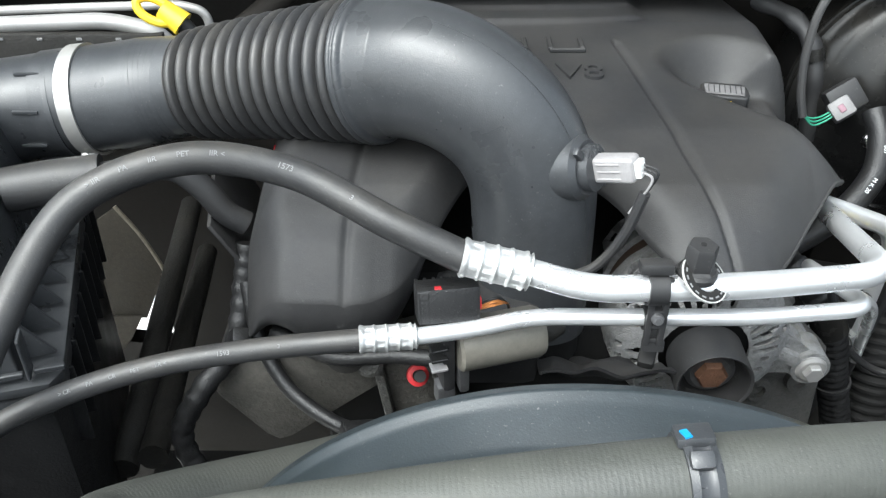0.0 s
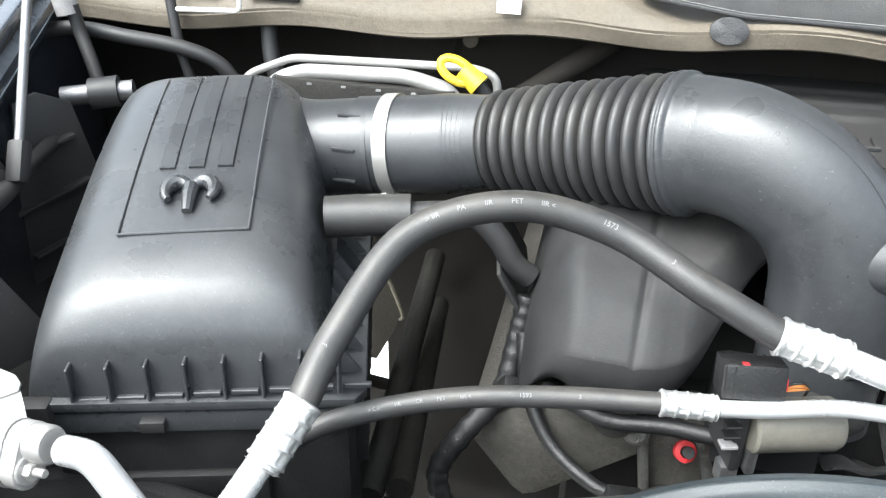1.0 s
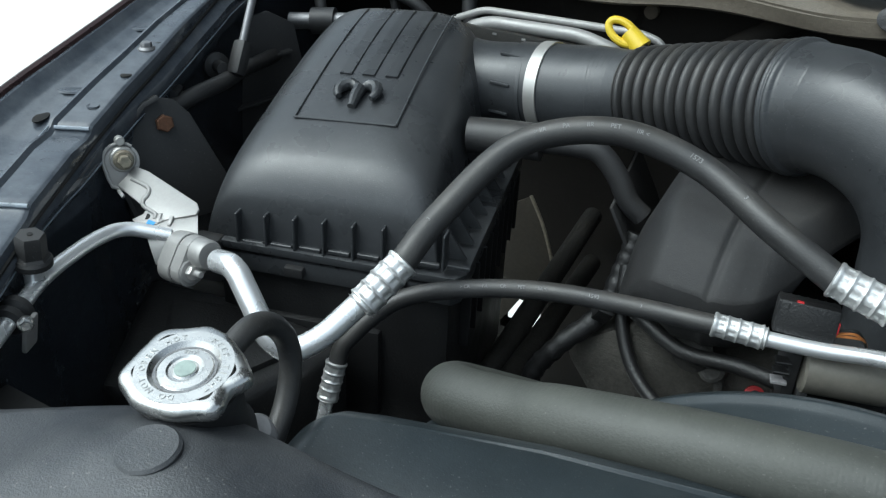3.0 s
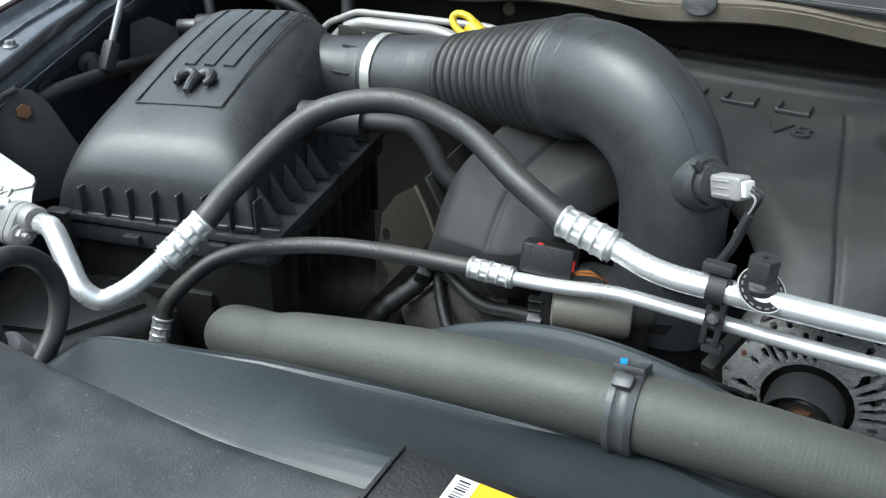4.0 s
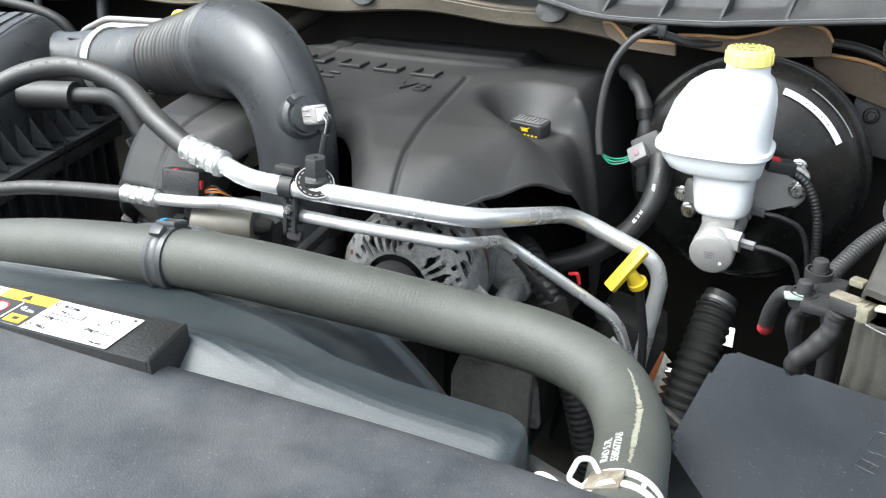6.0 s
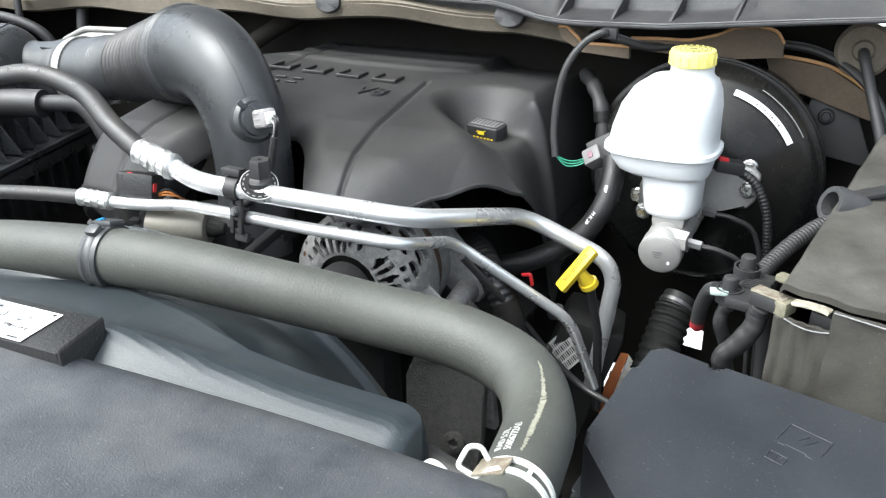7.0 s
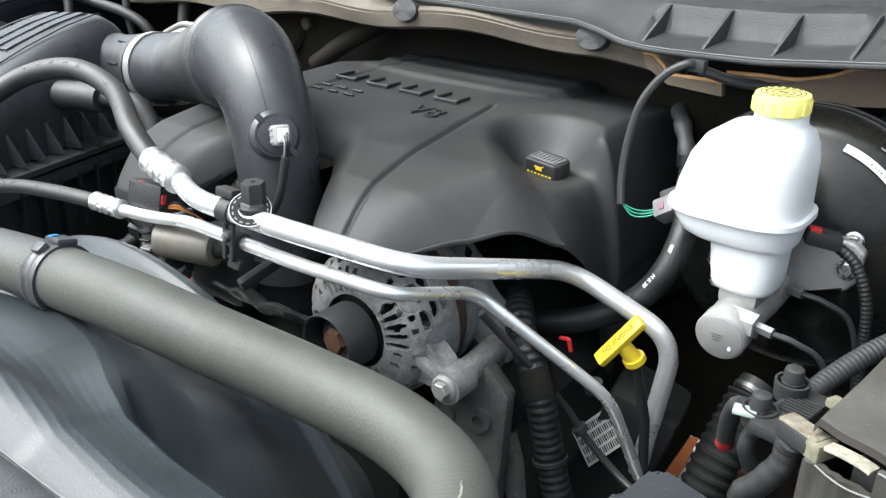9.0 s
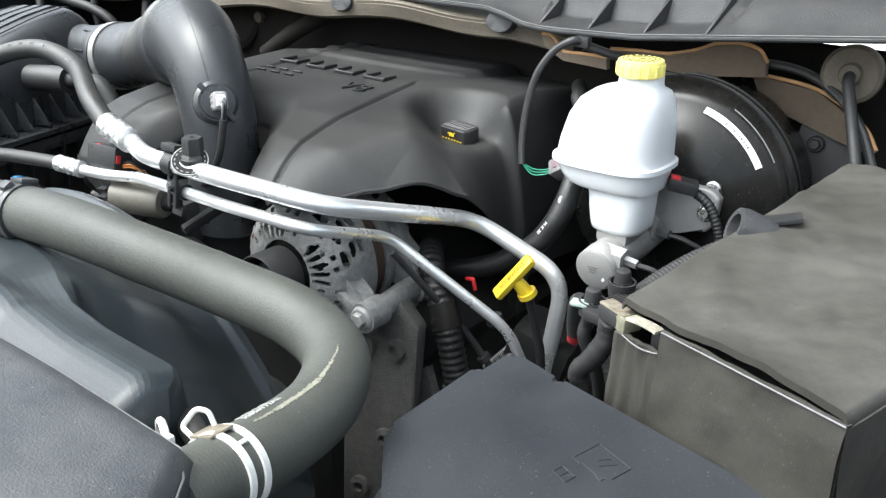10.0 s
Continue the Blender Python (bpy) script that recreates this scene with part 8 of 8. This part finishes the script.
# ---- passenger side ----
def build_passenger_side():
    p = thing("fender_bracket", (-0.57, 0.42, 1.28), "black triangular sheet bracket with a rusty bolt on the fender", "bracket")
    M = axes((-0.5715, 0.3950, 1.3070), (-0.40, 0.92, 0), (0.88, -0.42, 0.25))
    plate = part("plate", prism([(-0.050, -0.050), (0.055, -0.075), (0.044, 0.030), (0.036, 0.048), (0.022, 0.057), (0.006, 0.056), (-0.034, 0.034), (-0.044, 0.022)], -0.0015, 0.0015, 0.0010, M), MATT, p)
    part("fold", ribbon([M @ Vector(q) for q in ((-0.047, -0.045, 0.004), (-0.044, 0.020, 0.004), (-0.034, 0.034, 0.004), (0.006, 0.0555, 0.004), (0.022, 0.0565, 0.004))], M.to_3x3() @ Vector((0, 0, 1)), 0.010, 0.0025), MATT, plate, "folded black edge")
    part("rust_stain", lathe([(0.0150, 0.0), (0.0150, 0.0022), (0.013, 0.0026)], axes((-0.5805, 0.4084, 1.3405), (1, 0, 0), (0.88, -0.42, 0.25)), 22), RUST, plate, "rust-stained washer")
    bolt("bolt", (-0.5795, 0.4078, 1.3407), (0.88, -0.42, 0.25), 0.0085, RUST, p, "rusty flanged bolt", 0.012)
    q = thing("fender_bracket", (-0.70, 0.68, 1.30), "tall black ribbed bracket beside the fender", "bracket")
    M = axes((-0.668, 0.66, 1.315), (-0.45, 0.89, 0), (0.88, -0.42, 0.1))
    part("plate", prism([(-0.07, -0.12), (0.05, -0.12), (0.045, 0.04), (0.015, 0.062), (-0.012, 0.060)], -0.003, 0.003, 0.0015, M), MATT, q)
    for k in range(3):
        part("rib", box((0.085, 0.004, 0.014), M @ pose(-0.01, -0.09 + 0.05 * k, 0.006), 0.001), MATT, q)
    s = thing("hood_strut", (-0.60, 0.54, 1.36), "thin steel hood strut with black ball end", "hood strut")
    part("ball_end", box((0.016, 0.016, 0.038), axes((-0.604, 0.545, 1.364), (1, 0, 0), (-0.12, 0.55, 0.82)), 0.005), MATT, s)
    part("rod", tube([(-0.606, 0.552, 1.376), (-0.622, 0.62, 1.478), (-0.72, 1.02, 2.05)], 0.0042, 12), OXID, s, "thin bright rod")
    part("stud", lathe([(0.014, 0), (0.014, 0.004), (0.007, 0.007), (0.007, 0.024)], axes((-0.634, 0.540, 1.352), (0, 0, 1), (0.88, -0.45, 0.1)), 18), MATT, s)
    w = thing("fender_harness", (-0.6, 0.5, 1.3), "black wiring harness clipped along the fender", "wiring")
    part("loom", tube(spline([(-0.605, 0.44, 1.338), (-0.600, 0.475, 1.345), (-0.605, 0.52, 1.345), (-0.625, 0.57, 1.34), (-0.65, 0.63, 1.33), (-0.68, 0.72, 1.32)], 8), 0.0085, 12), MATT, w)
    part("clip", box((0.016, 0.022, 0.024), pose(-0.615, 0.455, 1.345, 0, 20, 30), 0.004), MATT, w)
    part("rear_loom", tube(spline([(-0.78, 0.80, 1.392), (-0.72, 0.82, 1.398), (-0.66, 0.83, 1.390), (-0.60, 0.84, 1.380), (-0.56, 0.85, 1.36), (-0.54, 0.86, 1.32)], 8), 0.0085, 12), MATT, w)
    part("rear_drop", tube(spline([(-0.705, 0.80, 1.43), (-0.70, 0.80, 1.40), (-0.685, 0.79, 1.37), (-0.67, 0.78, 1.33)], 6), 0.0075, 12), MATT, w)
    part("rear_cap", lathe([(0.013, 0), (0.013, 0.018), (0.008, 0.024)], axes((-0.71, 0.80, 1.42), (1, 0, 0), (-0.2, 0, 1)), 16), GREYPL, w)
    part("cross_loom", tube(spline([(-0.52, 0.90, 1.40), (-0.515, 0.89, 1.36), (-0.50, 0.88, 1.32)], 6), 0.010, 12), MATT, w)
    part("cross_loom", tube(spline([(-0.62, 0.86, 1.43), (-0.61, 0.85, 1.38), (-0.60, 0.85, 1.34)], 6), 0.006, 12), MATT, w)
    f = thing("heater_fitting", (-0.63, 0.75, 1.35), "plated steel hose fitting with a black collar behind the air box", "hose fitting")
    part("fitting", tube([(-0.690, 0.735, 1.349), (-0.620, 0.761, 1.355)], 0.0105, 20), OXID, f)
    part("collar", tube([(-0.662, 0.745, 1.3515), (-0.634, 0.756, 1.354)], 0.0165, 20), MATT, f)

    c = thing("pcv_hose", (-0.3, 0.58, 1.32), "black breather hose with a wide rubber cuff under the intake", "hose")
    part("cuff", tube(spline([(-0.338, 0.572, 1.3335), (-0.305, 0.580, 1.336), (-0.268, 0.588, 1.337)], 6), 0.0178, 24), RUBBER, c, "wide grey-black rubber cuff")
    part("chalk_mark", box((0.007, 0.0018, 0.0008), axes((-0.312, 0.5655, 1.3465), (0.9, 0.0, -0.4), (0.1, -0.7, 0.7)), 0), PRINT, c)
    part("hose", tube(spline([(-0.275, 0.587, 1.337), (-0.24, 0.595, 1.339), (-0.215, 0.60, 1.337), (-0.195, 0.602, 1.318), (-0.180, 0.602, 1.295), (-0.165, 0.605, 1.282)], 8), 0.0105, 18), MATT, c, "satin black bent hose")

    e = thing("evaporator_lines", (-0.4, 0.86, 1.35), "two aluminium evaporator tubes on a steel plate behind the air box", "refrigerant line", "refrigerant lines")
    part("upper_tube", tube(bent([(-0.545, 0.86, 1.335), (-0.528, 0.86, 1.352), (-0.477, 0.86, 1.374), (-0.368, 0.86, 1.378), (-0.270, 0.86, 1.381), (-0.243, 0.86, 1.374), (-0.240, 0.86, 1.34)], 0.012), 0.0046, 14), SMOOTHCAST, e)
    part("lower_tube", tube(bent([(-0.508, 0.85, 1.335), (-0.490, 0.85, 1.352), (-0.462, 0.85, 1.363), (-0.340, 0.85, 1.368), (-0.296, 0.85, 1.357), (-0.28, 0.85, 1.34)], 0.02), 0.0085, 16), SMOOTHCAST, e)
    part("plate", box((0.21, 0.015, 0.05), pose(-0.39, 0.845, 1.333), 0.003), GREASY, e, "dusty steel plate with rivets")
    for k in range(4):
        part("rivet", box((0.006, 0.003, 0.003), pose(-0.45 + 0.04 * k, 0.838, 1.353), 0.001), CAST, e)
    d = thing("transmission_dipstick", (-0.275, 0.83, 1.36), "yellow looped transmission dipstick handle on a black tube", "dipstick")
    part("handle", tube([Vector((-0.2775, 0.809, 1.393)) + Vector((0.017 * math.cos(t), 0.004 * math.sin(t), 0.010 * math.sin(t) - 0.006 * math.cos(t))) for t in np.linspace(0, 2 * math.pi, 25)], 0.0045, 10), YELLOW, d)
    part("cap", tube([(-0.2715, 0.813, 1.393), (-0.2525, 0.809, 1.379)], [0.010, 0.0125], 20), YELLOW, d)
    part("tube", tube([(-0.2565, 0.810, 1.382), (-0.235, 0.815, 1.35), (-0.20, 0.83, 1.25)], 0.0085, 14), MATT, d)
    b = thing("blower_housing", (-0.36, 0.97, 1.40), "round dusty blower housing on the firewall", "housing")
    part("disc", lathe([(0.06, -0.02), (0.06, 0.004), (0.052, 0.008), (0.045, 0.004), (0.0, 0.004)], axes((-0.36, 0.965, 1.385), (1, 0, 0), (0, -1, 0.1)), 40), BROWN, b)
    part("knob", lathe([(0.009, 0), (0.009, 0.012), (0.005, 0.014)], axes((-0.29, 0.96, 1.385), (1, 0, 0), (0, -1, 0)), 14), TAN, b)
    r = thing("rear_pipe", (-0.12, 0.93, 1.40), "dusty brown pipe behind the engine cover", "pipe")
    part("pipe", tube(spline([(-0.10, 0.96, 1.42), (-0.13, 0.93, 1.40), (-0.17, 0.91, 1.375), (-0.22, 0.90, 1.34)], 8), 0.013, 16), BROWN, r)

    g = thing("lower_shafts", (-0.34, 0.8, 0.9), "two dusty dark steel tubes deep beside the engine", "pipe")
    for a, q in (((-0.327, 0.95, 1.087), (-0.296, 0.54, 1.052)), ((-0.322, 0.96, 1.005), (-0.266, 0.54, 1.068))):
        part("shaft", tube([a, q], 0.0135, 18), GREASY, g)
    h = thing("side_plate", (-0.40, 0.8, 1.0), "dusty tan steel bracket with a hole deep beside the engine", "bracket")
    M = axes((-0.440, 0.885, 1.030), (1, 0, 0), (0, -1, 0))
    part("plate", prism([(0.042, 0.094), (0.007, 0.070), (-0.018, 0.035), (-0.028, -0.037), (-0.004, -0.075), (0.0495, -0.075), (0.074, -0.024), (0.084, 0.0045), (0.066, 0.054)], 0, 0.004, 0.001, M), PLATEBR, h)
    part("tongue", prism([(-0.007, -0.070), (-0.008, -0.126), (0.011, -0.126), (0.026, -0.104), (0.045, -0.070)], 0.004, 0.007, 0.001, M), PLATEBR, h)
    part("hole", lathe([(0.0085, 0), (0.0085, 0.0010)], M @ pose(-0.011, 0.0016, 0.0040) @ Matrix.Diagonal((0.8, 1.2, 1, 1)), 16), DARK, h)
    part("edge", tube(spline([M @ Vector(q) for q in ((0.043, 0.096, 0.003), (0.066, 0.055, 0.003), (0.085, 0.004, 0.003), (0.082, -0.006, 0.003))], 5), 0.0026, 8), STRAP, h, "bright worn edge")
    i = thing("engine_harness", (-0.2, 0.55, 1.15), "black taped wiring harness beside the cylinder head", "wiring")
    part("loom", tube(spline([(-0.165, 0.60, 1.265), (-0.17, 0.585, 1.23), (-0.178, 0.56, 1.19), (-0.205, 0.53, 1.16), (-0.225, 0.52, 1.12), (-0.21, 0.51, 1.08), (-0.17, 0.50, 1.06)], 12), [0.0098 + 0.0007 * math.sin(1.7 * k) for k in range(73)], 14), LOOMSHADE, i)
    part("loom", tube(spline([(-0.165, 0.58, 1.24), (-0.155, 0.555, 1.20), (-0.13, 0.53, 1.165), (-0.09, 0.505, 1.15), (-0.06, 0.49, 1.155)], 8), 0.0065, 12), LOOMSHADE, i)
    part("loom", tube(spline([(-0.14, 0.545, 1.215), (-0.09, 0.525, 1.205), (-0.04, 0.515, 1.215), (0.0, 0.505, 1.22)], 8), 0.007, 12), LOOMSHADE, i)
    part("connector", box((0.03, 0.02, 0.02), pose(-0.065, 0.475, 1.165, 0, 15, 20), 0.003), LOOMSHADE, i)
    part("connector", box((0.016, 0.014, 0.022), pose(-0.172, 0.552, 1.200, 30, 20, 20), 0.003), LOOMSHADE, i)
    part("copper_tip", tube([(-0.075, 0.465, 1.157), (-0.085, 0.455, 1.135)], 0.005, 10), RUST, i)
    v = thing("intake_duct", (-0.48, 0.33, 1.1), "dark plastic air duct below the air box", "duct")
    part("duct", prism([(-0.490, 0.225), (-0.385, 0.265), (-0.345, 0.385), (-0.44, 0.40), (-0.585, 0.375)], 1.02, 1.19, 0.018, segments=4), LOOMSHADE, v)
    part("panel", prism([(-0.462, 0.262), (-0.40, 0.286), (-0.375, 0.365), (-0.45, 0.378), (-0.53, 0.350)], 1.185, 1.196, 0.005), LOOMSHADE, v, "raised panel")
    j = thing("front_duct", (0.10, 0.53, 1.22), "crumpled black splash sheet behind the refrigerant tubes", "splash sheet")
    def crumple(u, v):
        x, y = 0.075 + 0.10 * u, 0.475 + 0.07 * v
        return (x, y, 1.235 - 0.05 * v + 0.012 * noise.noise(Vector((x * 40, y * 40, 2))))
    part("sheet", sheet(crumple, 24, 20, 0.003), MATT, j)


build_passenger_side()
